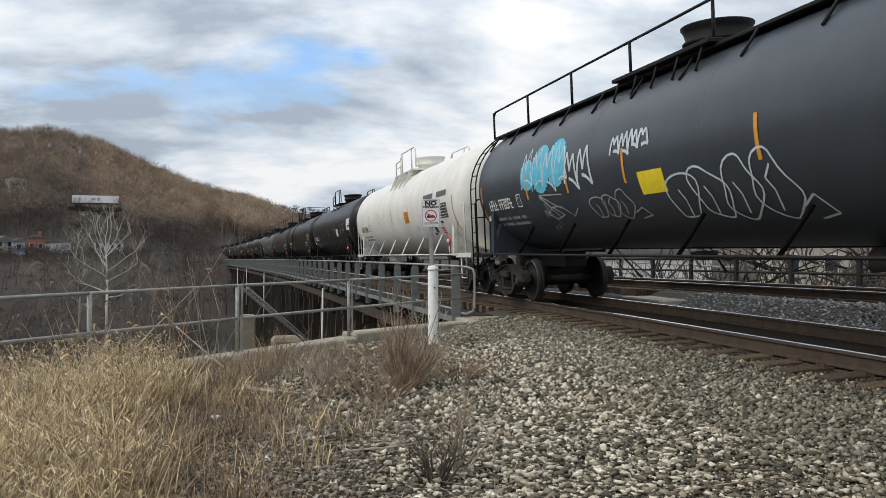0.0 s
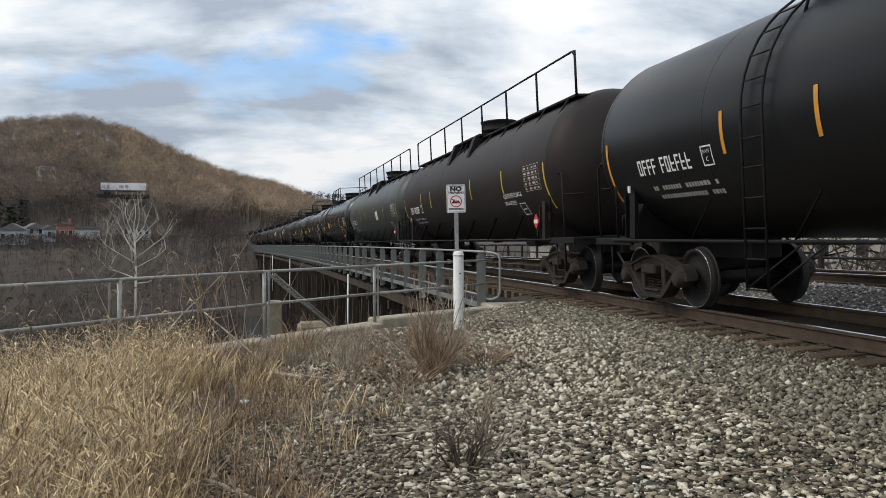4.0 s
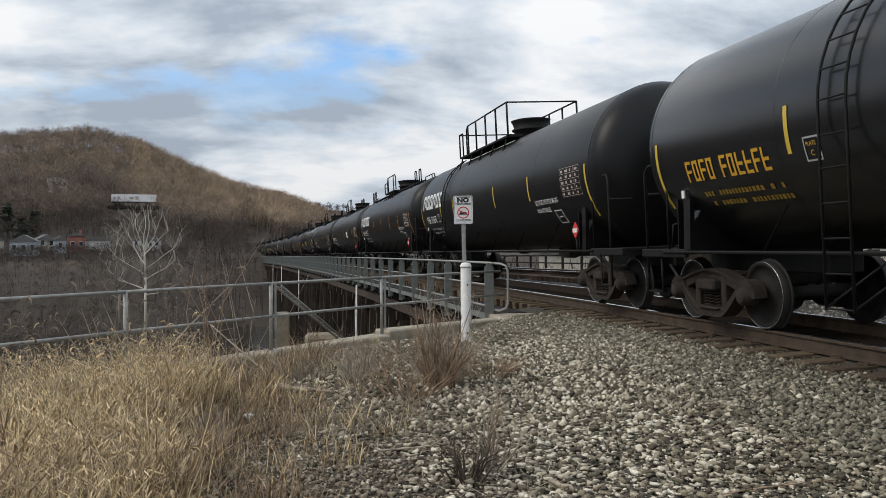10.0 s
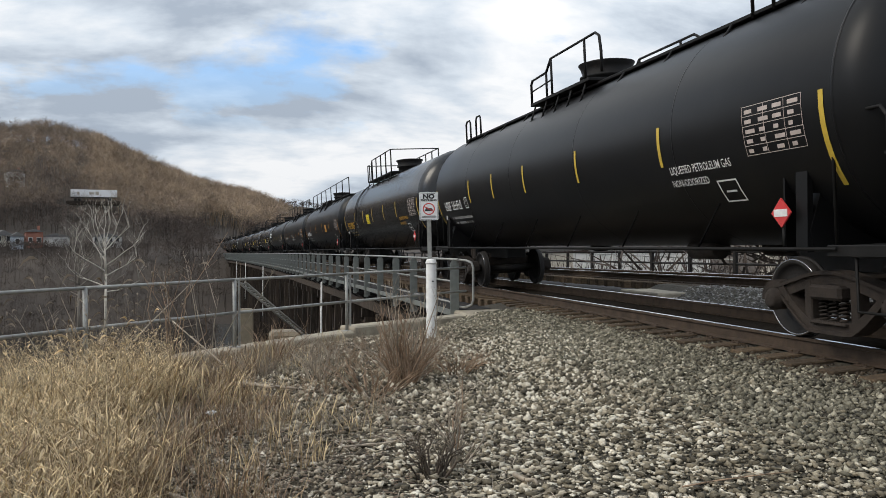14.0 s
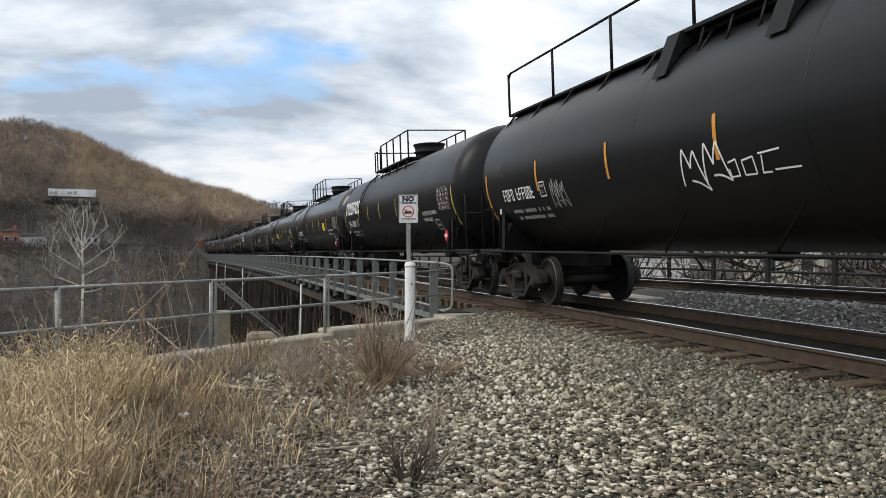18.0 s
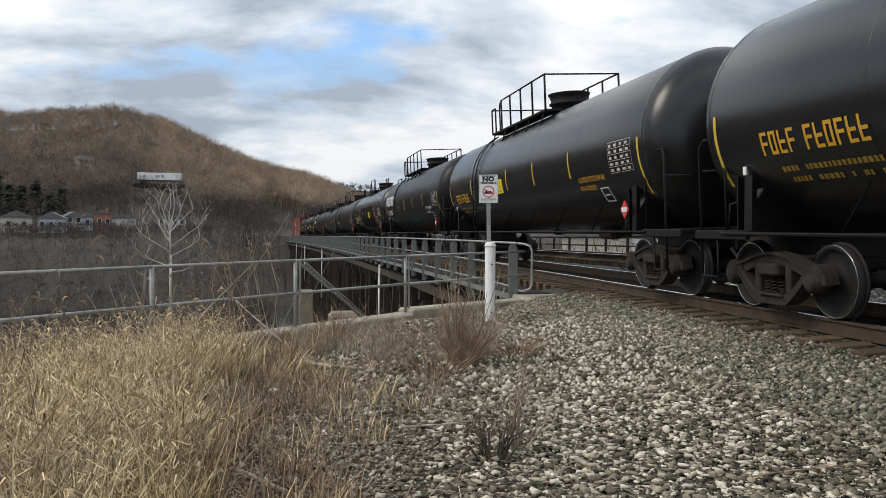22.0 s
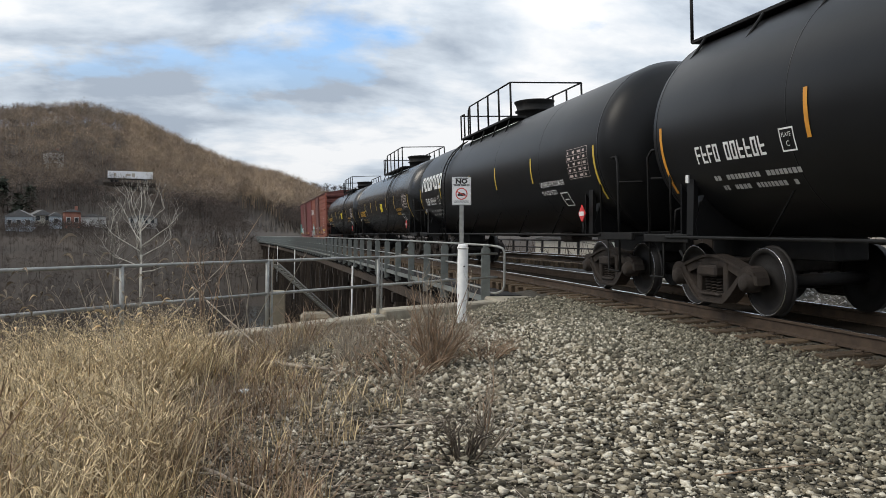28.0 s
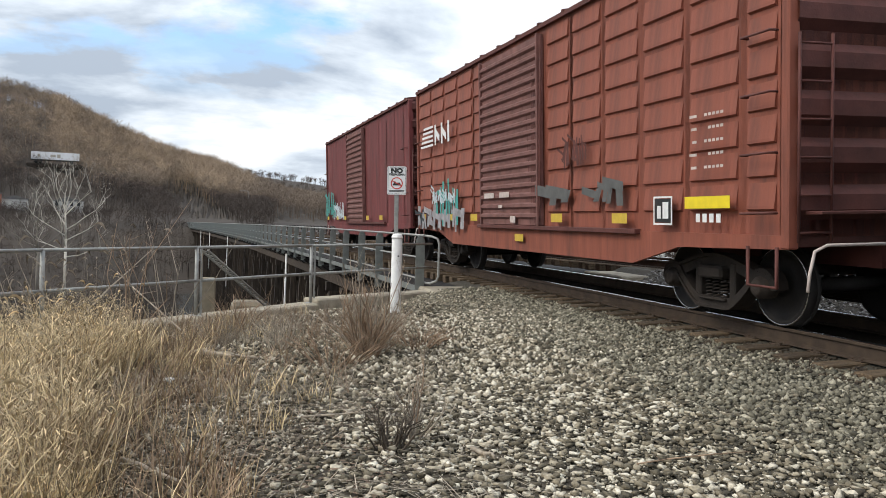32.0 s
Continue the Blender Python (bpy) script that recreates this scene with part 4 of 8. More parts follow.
# ---- sign and marker post ----
def text_data(body, size, mat, align="CENTER", bold=0.0):
    c = bpy.data.curves.new("letters", "FONT")
    c.body, c.size, c.align_x, c.align_y, c.resolution_u = body, size, align, "CENTER", 2
    c.offset = bold
    o = bpy.data.objects.new("letters", c)
    scene.collection.objects.link(o)
    bpy.context.view_layer.update()
    me = bpy.data.meshes.new_from_object(o.evaluated_get(bpy.context.evaluated_depsgraph_get()))
    bpy.data.objects.remove(o)
    me.name = "lettering"
    me.materials.clear()
    me.materials.append(M[mat])
    return me


def build_sign():
    bx, by = 3.10, 12.93
    post = thing("marker_post", "white painted round steel marker post with dark bolts", "post", Matrix.Translation((bx, by, 0)))
    tube = Mesh().lathe([(-0.3, 0.085), (1.24, 0.085), (1.275, 0.075), (1.285, 0.0)], "z", 20)
    part("tube", tube, "white_post", post)
    part("collar", Mesh().lathe([(1.205, 0.086), (1.205, 0.094), (1.235, 0.094), (1.235, 0.086)], "z", 20), "white_post", post)
    for z in (0.92, 0.14):
        part("bolt", Mesh().rod((0.005, -0.10, z), (0.005, -0.05, z), 0.014, 8), "ink", post, "dark bolt head")
    m = Matrix.Translation((bx + 0.005, by + 0.04, 0)) @ pose(0, 0, 0, 0, -0.8, -14)
    sign = thing("warning_sign", "white no-trespassing sign with a red prohibition ring on a grey post", "sign", m)
    pole = Mesh().chamfered(-0.028, 0.028, 0.012, 0.035, 1.0, 2.30, 0.004)
    pole.box(-0.035, -0.028, 0.02, 0.035, 1.0, 2.30)
    pole.box(0.028, 0.035, 0.02, 0.035, 1.0, 2.30)
    part("sign_post", pole, "galv", sign)
    z0, z1, w = 1.915, 2.375, 0.155
    outline = []
    for cx, cz, a0 in ((w - 0.02, z1 - 0.02, 0), (-w + 0.02, z1 - 0.02, 90), (-w + 0.02, z0 + 0.02, 180), (w - 0.02, z0 + 0.02, 270)):
        outline += [(cx + 0.02 * math.cos(radians(a0 + k)), cz + 0.02 * math.sin(radians(a0 + k))) for k in (0, 30, 60, 90)]
    part("sign_plate", Mesh().prism(outline, "y", 0.0, 0.004), "sign_white", sign, "white plate")
    edge = Mesh()
    for u0, u1, v0, v1 in ((-w + 0.012, w - 0.012, z1 - 0.016, z1 - 0.012), (-w + 0.012, w - 0.012, z0 + 0.012, z0 + 0.016), (-w + 0.012, -w + 0.016, z0 + 0.016, z1 - 0.016), (w - 0.016, w - 0.012, z0 + 0.016, z1 - 0.016)):
        edge.box(u0, u1, -0.002, 0.0, v0, v1)
    part("border", edge, "ink", sign)
    flat = Matrix.Rotation(radians(90), 4, "X")
    part("lettering", text_data("NO", 0.105, "ink", bold=0.006), "ink", sign, "black word NO", Matrix.Translation((0, -0.004, z1 - 0.075)) @ flat @ Matrix.Diagonal((1.15, 1, 1, 1)))
    part("lettering", text_data("TRESPASSING", 0.043, "ink", bold=0.002), "ink", sign, "black word TRESPASSING", Matrix.Translation((0, -0.004, z1 - 0.135)) @ flat)
    for hw, za, zb in ((0.11, z1 - 0.032, z1 - 0.024), (0.12, z0 + 0.045, z0 + 0.054), (0.12, z0 + 0.063, z0 + 0.072)):
        part("small_print", Mesh().box(-hw, hw, -0.003, -0.001, za, zb), "ink", sign, "line of small print")
    cz, R = z0 + 0.185, 0.098
    ring = Mesh()
    n = 40
    vs = [(r * math.cos(2 * math.pi * i / n), -0.003, cz + r * math.sin(2 * math.pi * i / n)) for r in (R, R - 0.017) for i in range(n)]
    ring.add(vs, [(i, (i + 1) % n, n + (i + 1) % n, n + i) for i in range(n)])
    part("prohibition_ring", ring, "sign_red", sign, "red ring")
    slash = Mesh().box(-0.088, 0.088, -0.005, -0.0035, -0.007, 0.007, Matrix.Translation((0, 0, cz)) @ Matrix.Rotation(radians(28), 4, "Y"))
    part("slash", slash, "sign_red", sign, "red diagonal bar")
    icon = Mesh()
    icon.box(-0.065, 0.065, -0.0028, -0.0012, cz - 0.035, cz - 0.005)
    icon.box(-0.05, -0.02, -0.0028, -0.0012, cz - 0.005, cz + 0.03)
    icon.box(0.0, 0.05, -0.0028, -0.0012, cz - 0.005, cz + 0.012)
    part("symbol", icon, "ink", sign, "black track symbol")


build_sign()


# ---- train ----
TANK_Z = 2.56


def ring_point(r, a, y, zc=TANK_Z):
    """A point on the camera's side of a tank: a degrees above its middle line."""
    return Vector((-r * math.cos(radians(a)), y, zc + r * math.sin(radians(a))))


def wrap_patch(r, y0, y1, z0, z1, mesh, lift=0.006, n=5, lean=0.0):
    """A rectangle laid on the tank's side; z0, z1 are heights along the curve above the middle line."""
    vs = []
    for i in range(n + 1):
        s = z0 + (z1 - z0) * i / n
        a = math.degrees(s / r)
        for y in (y0, y1):
            vs.append(ring_point(r + lift, a, y - lean * (s - z0)))
    mesh.add(vs, [(2 * i, 2 * i + 1, 2 * i + 3, 2 * i + 2) for i in range(n)])


def wrap_text(body, size, r, y, s, mat, bold=0.0, lift=0.012, squeeze=1.0):
    """Lettering wrapped on the camera's side, reading from far (left) to near; y is its middle, s its height along the curve."""
    me = text_data(body, size, mat, bold=bold)
    for v in me.vertices:
        u, w = v.co.x * squeeze, v.co.y
        v.co = ring_point(r + lift, math.degrees((s + w) / r), y - u)
    return me


def wrap_stroke(r, pts, width, mesh, lift=0.008):
    """A painted line through (y, s) points."""
    for (ya, sa), (yb, sb) in zip(pts, pts[1:]):
        d = math.hypot(yb - ya, sb - sa) or 1
        n = (-(sb - sa) / d * width / 2, (yb - ya) / d * width / 2)
        k = max(1, int(d / 0.3))
        for i in range(k):
            f0, f1 = i / k, (i + 1) / k
            a = (ya + (yb - ya) * f0, sa + (sb - sa) * f0)
            b = (ya + (yb - ya) * f1, sa + (sb - sa) * f1)
            q = [(a[0] + n[0], a[1] + n[1]), (b[0] + n[0], b[1] + n[1]), (b[0] - n[0], b[1] - n[1]), (a[0] - n[0], a[1] - n[1])]
            mesh.add([ring_point(r + lift, math.degrees(s / r), y) for y, s in q], [(0, 1, 2, 3)])


def block_letters(r, y, s, h, count, mesh, pitch=0.62, gap_after=4, seed=1):
    """A row of plain character-sized bars in place of a car's mark and number; y is its far (left) end."""
    rng = random.Random(seed)
    u = y
    for i in range(count):
        if i == gap_after:
            u -= h * 0.5
        w = h * pitch * 0.78
        t = h * 0.145
        kind = rng.randrange(3)
        # a plain upright bar with one or two short arms
        wrap_patch(r, u, u - t, s - h / 2, s + h / 2, mesh, n=3)
        if kind != 1:
            wrap_patch(r, u - t, u - w, s + h / 2 - t, s + h / 2, mesh, n=1)
        if kind != 2:
            wrap_patch(r, u - t, u - w, s - h / 2, s - h / 2 + t, mesh, n=1)
        if kind == 0:
            wrap_patch(r, u - w + t, u - w, s - h / 2 + t, s + h / 2 - t, mesh, n=3)
        else:
            wrap_patch(r, u - t, u - w, s - t / 2, s + t / 2, mesh, n=1)
        u -= h * pitch
    return u


SHARED = {}


def shared(key, make, mat):
    if key not in SHARED:
        SHARED[key] = make().data(key.split("|")[0], mat)
    return SHARED[key]


def side_frame():
    """Cast side frame of a freight truck: a bowed top member, a slung lower one, columns and jaws over the bearings."""
    m = Mesh()
    ys = [-1.06 + 2.12 * i / 16 for i in range(17)]
    crown = lambda y: 0.585 + 0.215 * math.cos(math.pi * y / 2.3) ** 2      # noqa: E731
    m.prism([(y, crown(y)) for y in ys] + [(y, crown(y) - 0.13 - 0.03 * abs(y)) for y in reversed(ys)], "x", -0.06, 0.06)
    m.prism([(y, crown(y) + 0.012) for y in ys] + [(y, crown(y) - 0.028) for y in reversed(ys)], "x", -0.10, 0.10)
    ys = [-0.76 + 1.52 * i / 14 for i in range(15)]
    sling = lambda y: 0.15 + 0.36 * max(0.0, (abs(y) - 0.30) / 0.46) ** 1.35      # noqa: E731
    m.prism([(y, sling(y) + 0.12) for y in ys] + [(y, sling(y)) for y in reversed(ys)], "x", -0.085, 0.085)
    m.prism([(y, sling(y) + 0.015) for y in ys] + [(y, sling(y) - 0.02) for y in reversed(ys)], "x", -0.115, 0.115)
    for k in (-1, 1):
        m.chamfered(-0.075, 0.075, k * 0.345 - 0.06, k * 0.345 + 0.06, 0.22, 0.70, 0.015)
        arc = [math.pi * i / 8 for i in range(9)]
        m.prism([(k * 0.89 + 0.24 * math.cos(a), 0.44 + 0.24 * math.sin(a)) for a in arc] + [(k * 0.89 + 0.155 * math.cos(a), 0.44 + 0.155 * math.sin(a)) for a in reversed(arc)], "x", -0.09, 0.09)
    m.chamfered(-0.16, 0.02, -0.24, 0.24, 0.50, 0.66, 0.03)
    m.chamfered(-0.13, 0.13, -0.27, 0.27, 0.235, 0.262, 0.008)
    return m


def spring_mesh():
    m = Mesh()
    r, turns, n = 0.055, 6, 36
    pts = [(r * math.cos(2 * math.pi * turns * i / n), r * math.sin(2 * math.pi * turns * i / n), 0.26 + 0.26 * i / n) for i in range(n + 1)]
    m.pipe(pts, 0.014, 3)
    return m


def wheel_mesh():
    return Mesh().lathe([(0.04, 0.0), (0.04, 0.10), (0.06, 0.14), (0.02, 0.20), (0.01, 0.34), (0.04, 0.385), (0.07, 0.40), (0.07, 0.452), (-0.035, 0.457), (-0.04, 0.457)], "x", 24).lathe([(-0.04, 0.457), (-0.045, 0.482), (-0.068, 0.482), (-0.075, 0.44), (-0.06, 0.37), (-0.01, 0.34), (-0.01, 0.2), (-0.05, 0.14), (-0.06, 0.0)], "x", 24)


def build_truck(parent, y):
    t = part("truck", shared("bolster", lambda: Mesh().chamfered(-0.98, 0.98, -0.20, 0.20, 0.50, 0.74, 0.03).rod((-0.9, 0.42, 0.34), (0.9, 0.42, 0.34), 0.05, 6).rod((-0.9, -0.42, 0.34), (0.9, -0.42, 0.34), 0.05, 6).rod((0, 0, 0.74), (0, 0, 0.86), 0.3, 16), "truck"), "truck", parent, "rusty cast four-wheel truck", pose(0, y, 0))
    for sx in (-1.0, 1.0):
        part("side_frame", shared("side_frame", side_frame, "truck"), "truck", t, "", pose(sx, 0, 0))
        for k in (-0.15, 0.0, 0.15):
            part("spring", shared("spring", spring_mesh, "truck"), "truck", t, "", pose(sx * 1.02, k, 0))
    for sy in (-0.89, 0.89):
        ax = shared("axle", lambda: Mesh().rod((-0.72, 0, 0.457), (0.72, 0, 0.457), 0.085, 10).rod((-1.08, 0, 0.457), (-0.72, 0, 0.457), 0.07, 10).rod((0.72, 0, 0.457), (1.08, 0, 0.457), 0.07, 10), "wheel")
        part("axle", ax, "wheel", t, "", pose(0, sy, 0))
        for sx in (-1, 1):
            w = part("wheel", shared("wheel", wheel_mesh, "wheel"), "wheel", t, "steel wheel with a bright rim", pose(sx * 0.755, sy, 0.457, 0, 0, 0 if sx > 0 else 180))
            rim = shared("wheel_rim", lambda: Mesh().lathe([(0.071, 0.432), (0.073, 0.434), (0.073, 0.450), (0.071, 0.452)], "x", 28), "tread")
            part("wheel_rim", rim, "tread", t, "polished rim", pose(sx * 0.755, sy, 0.457, 0, 0, 0 if sx > 0 else 180))
            cap = shared("bearing", lambda: Mesh().lathe([(-0.10, 0.13), (0.08, 0.13), (0.10, 0.10), (0.12, 0.10), (0.13, 0.05), (0.13, 0.0)], "x", 16), "truck")
            part("bearing", cap, "truck", t, "", pose(sx * 1.04, sy, 0.457, 0, 0, 0 if sx > 0 else 180))
    return t


def coupler_mesh():
    m = Mesh()
    m.chamfered(-0.09, 0.09, -0.95, -0.15, 0.76, 0.94, 0.02)
    m.prism([(-0.17, 0.0), (-0.19, -0.12), (-0.10, -0.24), (0.10, -0.24), (0.19, -0.12), (0.10, 0.02), (0.02, -0.04), (-0.04, 0.06)], "z", 0.68, 1.0)
    return m


def shell_mesh(r, half, depth):
    prof = [(-half - depth * math.cos(a), r * math.sin(a)) for a in [math.pi / 2 * i / 9 for i in range(10)]]
    mid = [(-half + 2 * half * i / 8, r) for i in range(9)]
    prof = prof[:-1] + mid + [(-a, b) for a, b in reversed(prof[:-1])]
    return Mesh().lathe(prof, "y", 56, (0, 0, TANK_Z))


def band_mesh(r, y, w=0.10, t=0.012):
    return Mesh().lathe([(y - w / 2, r - 0.01), (y - w / 2, r + t), (y + w / 2, r + t), (y + w / 2, r - 0.01)], "y", 56, (0, 0, TANK_Z))


def manway_mesh(top):
    return Mesh().lathe([(top - 0.14, 0.46), (top + 0.16, 0.46), (top + 0.18, 0.52), (top + 0.22, 0.52), (top + 0.24, 0.46), (top + 0.38, 0.50), (top + 0.44, 0.54), (top + 0.46, 0.54), (top + 0.48, 0.46), (top + 0.50, 0.0)], "z", 28)


def ladder(mesh, r, y, a_top, rungs, off=0.07, w=0.42):
    """A side ladder: upright below the tank's middle line, bowed round it above, with a braced foot."""
    angles = [a_top * i / 7 for i in range(8)]
    for dy in (-w / 2, w / 2):
        mesh.pipe([Vector((-r - off, y + dy, 0.48)), Vector((-r - off, y + dy, TANK_Z - 0.3))] + [ring_point(r + off, a, y + dy) for a in angles], 0.017, 5)
        mesh.rod((-r - off, y + dy, 0.50), (-1.2, y + dy - 0.55, 1.04), 0.014, 5)
    for z in (0.50, 0.86, 1.22, 1.58, 1.94, 2.28):
        rungs.append((Vector((-r - off, y - w / 2, z)), Vector((-r - off, y + w / 2, z))))
    n = int(a_top / 11)
    for i in range(n + 1):
        a = 3 + (a_top - 3) * i / n
        rungs.append((ring_point(r + off, a, y - w / 2), ring_point(r + off, a, y + w / 2)))


def ink_of(spec):
    return spec.get("ink", "letter_white")


def build_tank_car(spec):
    """A tank car on its own axes: y+ is the end that trails; the camera's side is x-."""
    L, r, mat = spec.get("length", 20.55), spec.get("r", 1.53), spec.get("mat", "tank_black")
    steel = "car_white" if mat == "tank_white" else "car_steel"
    seed = spec["seed"]
    rng = random.Random(seed)
    half, depth = L / 2 - 1.20, 0.72
    e = L / 2
    tc = e - 1.88
    car = thing("tank_car", spec["label"], "tank car", group="tank cars of the train")
    shell = part("tank", shared("tank|%s|%.2f|%.2f" % (mat, r, L), lambda: shell_mesh(r, half, depth), mat), mat, car, spec.get("tank_label", "horizontal cylindrical tank"))
    for k, f in enumerate((-1.0, 1.0)):
        part("weld_band", shared("weld_band|%s|%.2f|%d|%.2f" % (mat, r, k, L), lambda: band_mesh(r, f * half, 0.03, 0.002), mat), mat, shell)
    for f in (-0.62, -0.21, 0.21, 0.62):
        part("weld_seam", shared("weld_seam|%s|%.2f|%.2f|%.2f" % (mat, r, f, L), lambda: band_mesh(r, f * half, 0.02, 0.0015), mat), mat, shell)
    # underframe
    for sgn in (-1, 1):
        sill = shared("stub_sill|%s|%.2f|%d" % (steel, L, sgn), lambda: Mesh().chamfered(-0.26, 0.26, min(sgn * (tc - 1.5), sgn * (e - 0.55)), max(sgn * (tc - 1.5), sgn * (e - 0.55)), 0.72, 1.06, 0.02), steel)
        part("stub_sill", sill, steel, car)
        sad = shared("saddle|%s|%.2f|%d|%.2f" % (mat, r, sgn, L), lambda: Mesh().prism([(-1.32, 1.04), (1.32, 1.04), (1.36, 1.25), (1.18, 1.75), (-1.18, 1.75), (-1.36, 1.25)], "y", sgn * tc - 0.10, sgn * tc + 0.10).prism([(-1.40, 1.02), (-1.32, 1.02), (-1.30, 2.0), (-1.36, 2.0)], "y", sgn * tc - 0.09, sgn * tc + 0.09).prism([(-1.36, 1.02), (-0.9, 1.02), (-0.9, 1.5), (-1.34, 1.9)], "y", sgn * tc + 0.30, sgn * tc + 0.33), mat if mat != "tank_white" else "car_white")
        part("saddle", sad, steel, car, "bolster web under the tank's end")
        plat = shared("end_platform|%s|%.2f|%d" % (steel, L, sgn), lambda: Mesh().chamfered(-1.42, 1.42, sgn * (e - 1.0) - 0.42, sgn * (e - 1.0) + 0.42, 1.03, 1.09, 0.01).chamfered(-1.45, -1.38, sgn * (e - 1.0) - 0.9, sgn * (e - 1.0) + 0.45, 0.98, 1.10, 0.01).chamfered(1.38, 1.45, sgn * (e - 1.0) - 0.9, sgn * (e - 1.0) + 0.45, 0.98, 1.10, 0.01), steel)
        part("end_platform", plat, steel, car, "grated crossing step over the coupler")
        hand = Mesh()
        for sx in (-1, 1):
            y0, y1 = sgn * (e - 1.36), sgn * (e - 0.66)
            hand.pipe([(sx * 1.40, y0, 1.06), (sx * 1.40, y0, 2.28), (sx * 1.38, y0 + sgn * 0.10, 2.38), (sx * 1.38, y1 - sgn * 0.10, 2.38), (sx * 1.40, y1, 2.28), (sx * 1.40, y1, 0.45)], 0.02, 6)
            hand.pipe([(sx * 1.40, y1, 0.45), (sx * 1.40, y1 - sgn * 0.45, 0.45), (sx * 1.40, y1 - sgn * 0.45, 1.06)], 0.018, 5)
        hand.pipe([(-1.38, sgn * (e - 0.72), 1.95), (1.38, sgn * (e - 0.72), 1.95)], 0.018, 5)
        part("grab_rail", shared("grab_rail|%s|%.2f|%d" % (steel, L, sgn), lambda: hand, steel), steel, car)
        part("coupler", shared("coupler", coupler_mesh, "truck"), "truck", car, "", pose(0, sgn * (e - 0.02), 0, 0, 0, 0 if sgn > 0 else 180))
        hose = shared("air_hose", lambda: Mesh().pipe([(0.35, -0.4, 0.75), (0.35, -0.15, 0.55), (0.25, 0.0, 0.48), (0.15, 0.08, 0.55)], 0.025, 6), "ink")
        part("air_hose", hose, "ink", car, "", pose(0, sgn * (e - 0.15), 0, 0, 0, 0 if sgn > 0 else 180))
    wheel_b = shared("hand_brake|" + steel, lambda: Mesh().lathe([(-0.015, 0.26), (-0.015, 0.29), (0.015, 0.29), (0.015, 0.26), (-0.015, 0.26)], "y", 20).rod((0, 0, 0), (0.27, 0, 0), 0.012, 4).rod((0, 0, 0), (-0.27, 0, 0), 0.012, 4).rod((0, 0, 0), (0, 0, 0.27), 0.012, 4).rod((0, 0, 0), (0, 0, -0.27), 0.012, 4).rod((0, -0.16, 0), (0, 0.02, 0), 0.05, 8).chamfered(-0.11, 0.11, -0.24, -0.10, -0.5, 0.12, 0.02).rod((0, -0.17, -0.5), (0, -0.17, -0.95), 0.02, 6), steel)
    part("hand_brake", wheel_b, steel, car, "spoked hand brake wheel on its gear box", pose(-0.75, e - 0.58, 1.98))
    pipes = shared("brake_pipes|" + steel, lambda: Mesh().pipe([(-1.1, 0, 1.12), (-1.1, -0.05, 1.45), (-0.95, -0.1, 1.5), (-0.5, -0.1, 1.46), (-0.4, -0.1, 1.2)], 0.024, 5).chamfered(-0.62, -0.38, -0.22, 0.02, 1.09, 1.36, 0.03).pipe([(-0.3, 0, 1.1), (-0.25, 0.0, 1.32), (0.2, 0.0, 1.36), (0.5, 0.0, 1.1)], 0.018, 5), steel)
    part("brake_pipes", pipes, steel, car, "", pose(0, e - 0.9, 0))
    part("reflector_tag", shared("reflector_tag|%.2f" % L, lambda: Mesh().box(-1.425, -1.405, tc - 0.035, tc + 0.035, 1.82, 1.93), "letter_white"), "letter_white", car, "small white tag on the bolster web")
    # long lower handrails with raked brackets
    for sx in (-1, 1):
        rail = shared("side_handrail|%s|%.2f|%d" % (steel, L, sx), lambda: Mesh().rod((sx * 1.46, -e + 1.3, 1.06), (sx * 1.46, e - 1.3, 1.06), 0.022, 6), steel)
        part("side_handrail", rail, steel, car)
        if mat == "tank_white":
            brk = shared("bracket|flat|%d" % sx, lambda: Mesh().add([(sx * (q + w), y + b, z) for q, y, z in ((1.44, 0, 1.05), (1.22, -0.30, 1.62)) for b, w in ((0, 0), (0.13, 0), (0.13, 0.03), (0, 0.03))], [(0, 1, 5, 4), (1, 2, 6, 5), (2, 3, 7, 6), (3, 0, 4, 7), (3, 2, 1, 0), (4, 5, 6, 7)]), steel)
        else:
            wide = mat in ("tank_blue", "tank_brown")
            brk = shared("bracket|%d|%.2f|%d" % (wide, r, sx), lambda: Mesh().rod((sx * 1.44, 0, 1.07), (sx * (r - 0.26), -0.26, 1.62), 0.032 if wide else 0.013, 5), "strut")
        for i in range(6 if sx < 0 else 3):
            y = -tc + 1.9 + (2 * tc - 3.8) * i / (5 if sx < 0 else 2)
            part("bracket", brk, steel if mat == "tank_white" else "strut", car, "", pose(0, y, 0))
    brake = shared("brake_gear", lambda: Mesh().rod((0.35, -4.9, 0.98), (0.35, -4.2, 0.98), 0.12, 12).rod((-0.3, -4.0, 0.98), (-0.3, -3.3, 0.98), 0.14, 14).rod((0.0, -5.5, 0.97), (0.0, 5.5, 0.97), 0.022, 6).box(0.1, 0.4, -3.2, -2.9, 0.86, 1.08), "truck")
    part("brake_gear", brake, "truck", car)
    valve = shared("bottom_fitting|%s" % mat, lambda: Mesh().lathe([(0.92, 0.0), (0.92, 0.12), (0.97, 0.20), (1.06, 0.22)], "z", 14, (0, 0.6, 0)), mat)
    part("bottom_fitting", valve, mat, car)
    # top platform
    top = TANK_Z + r
    if spec["top"] == "short":
        pa, pb, mwy = -1.45 + spec.get("top_y", 0.0), 3.75 + spec.get("top_y", 0.0), -0.5 + spec.get("top_y", 0.0)
    else:
        pa, pb, mwy = -1.25, 1.6, 0.0
    mw = shared("manway|%s|%.2f" % (mat, r), lambda: manway_mesh(top), mat if mat == "tank_white" else "car_steel")
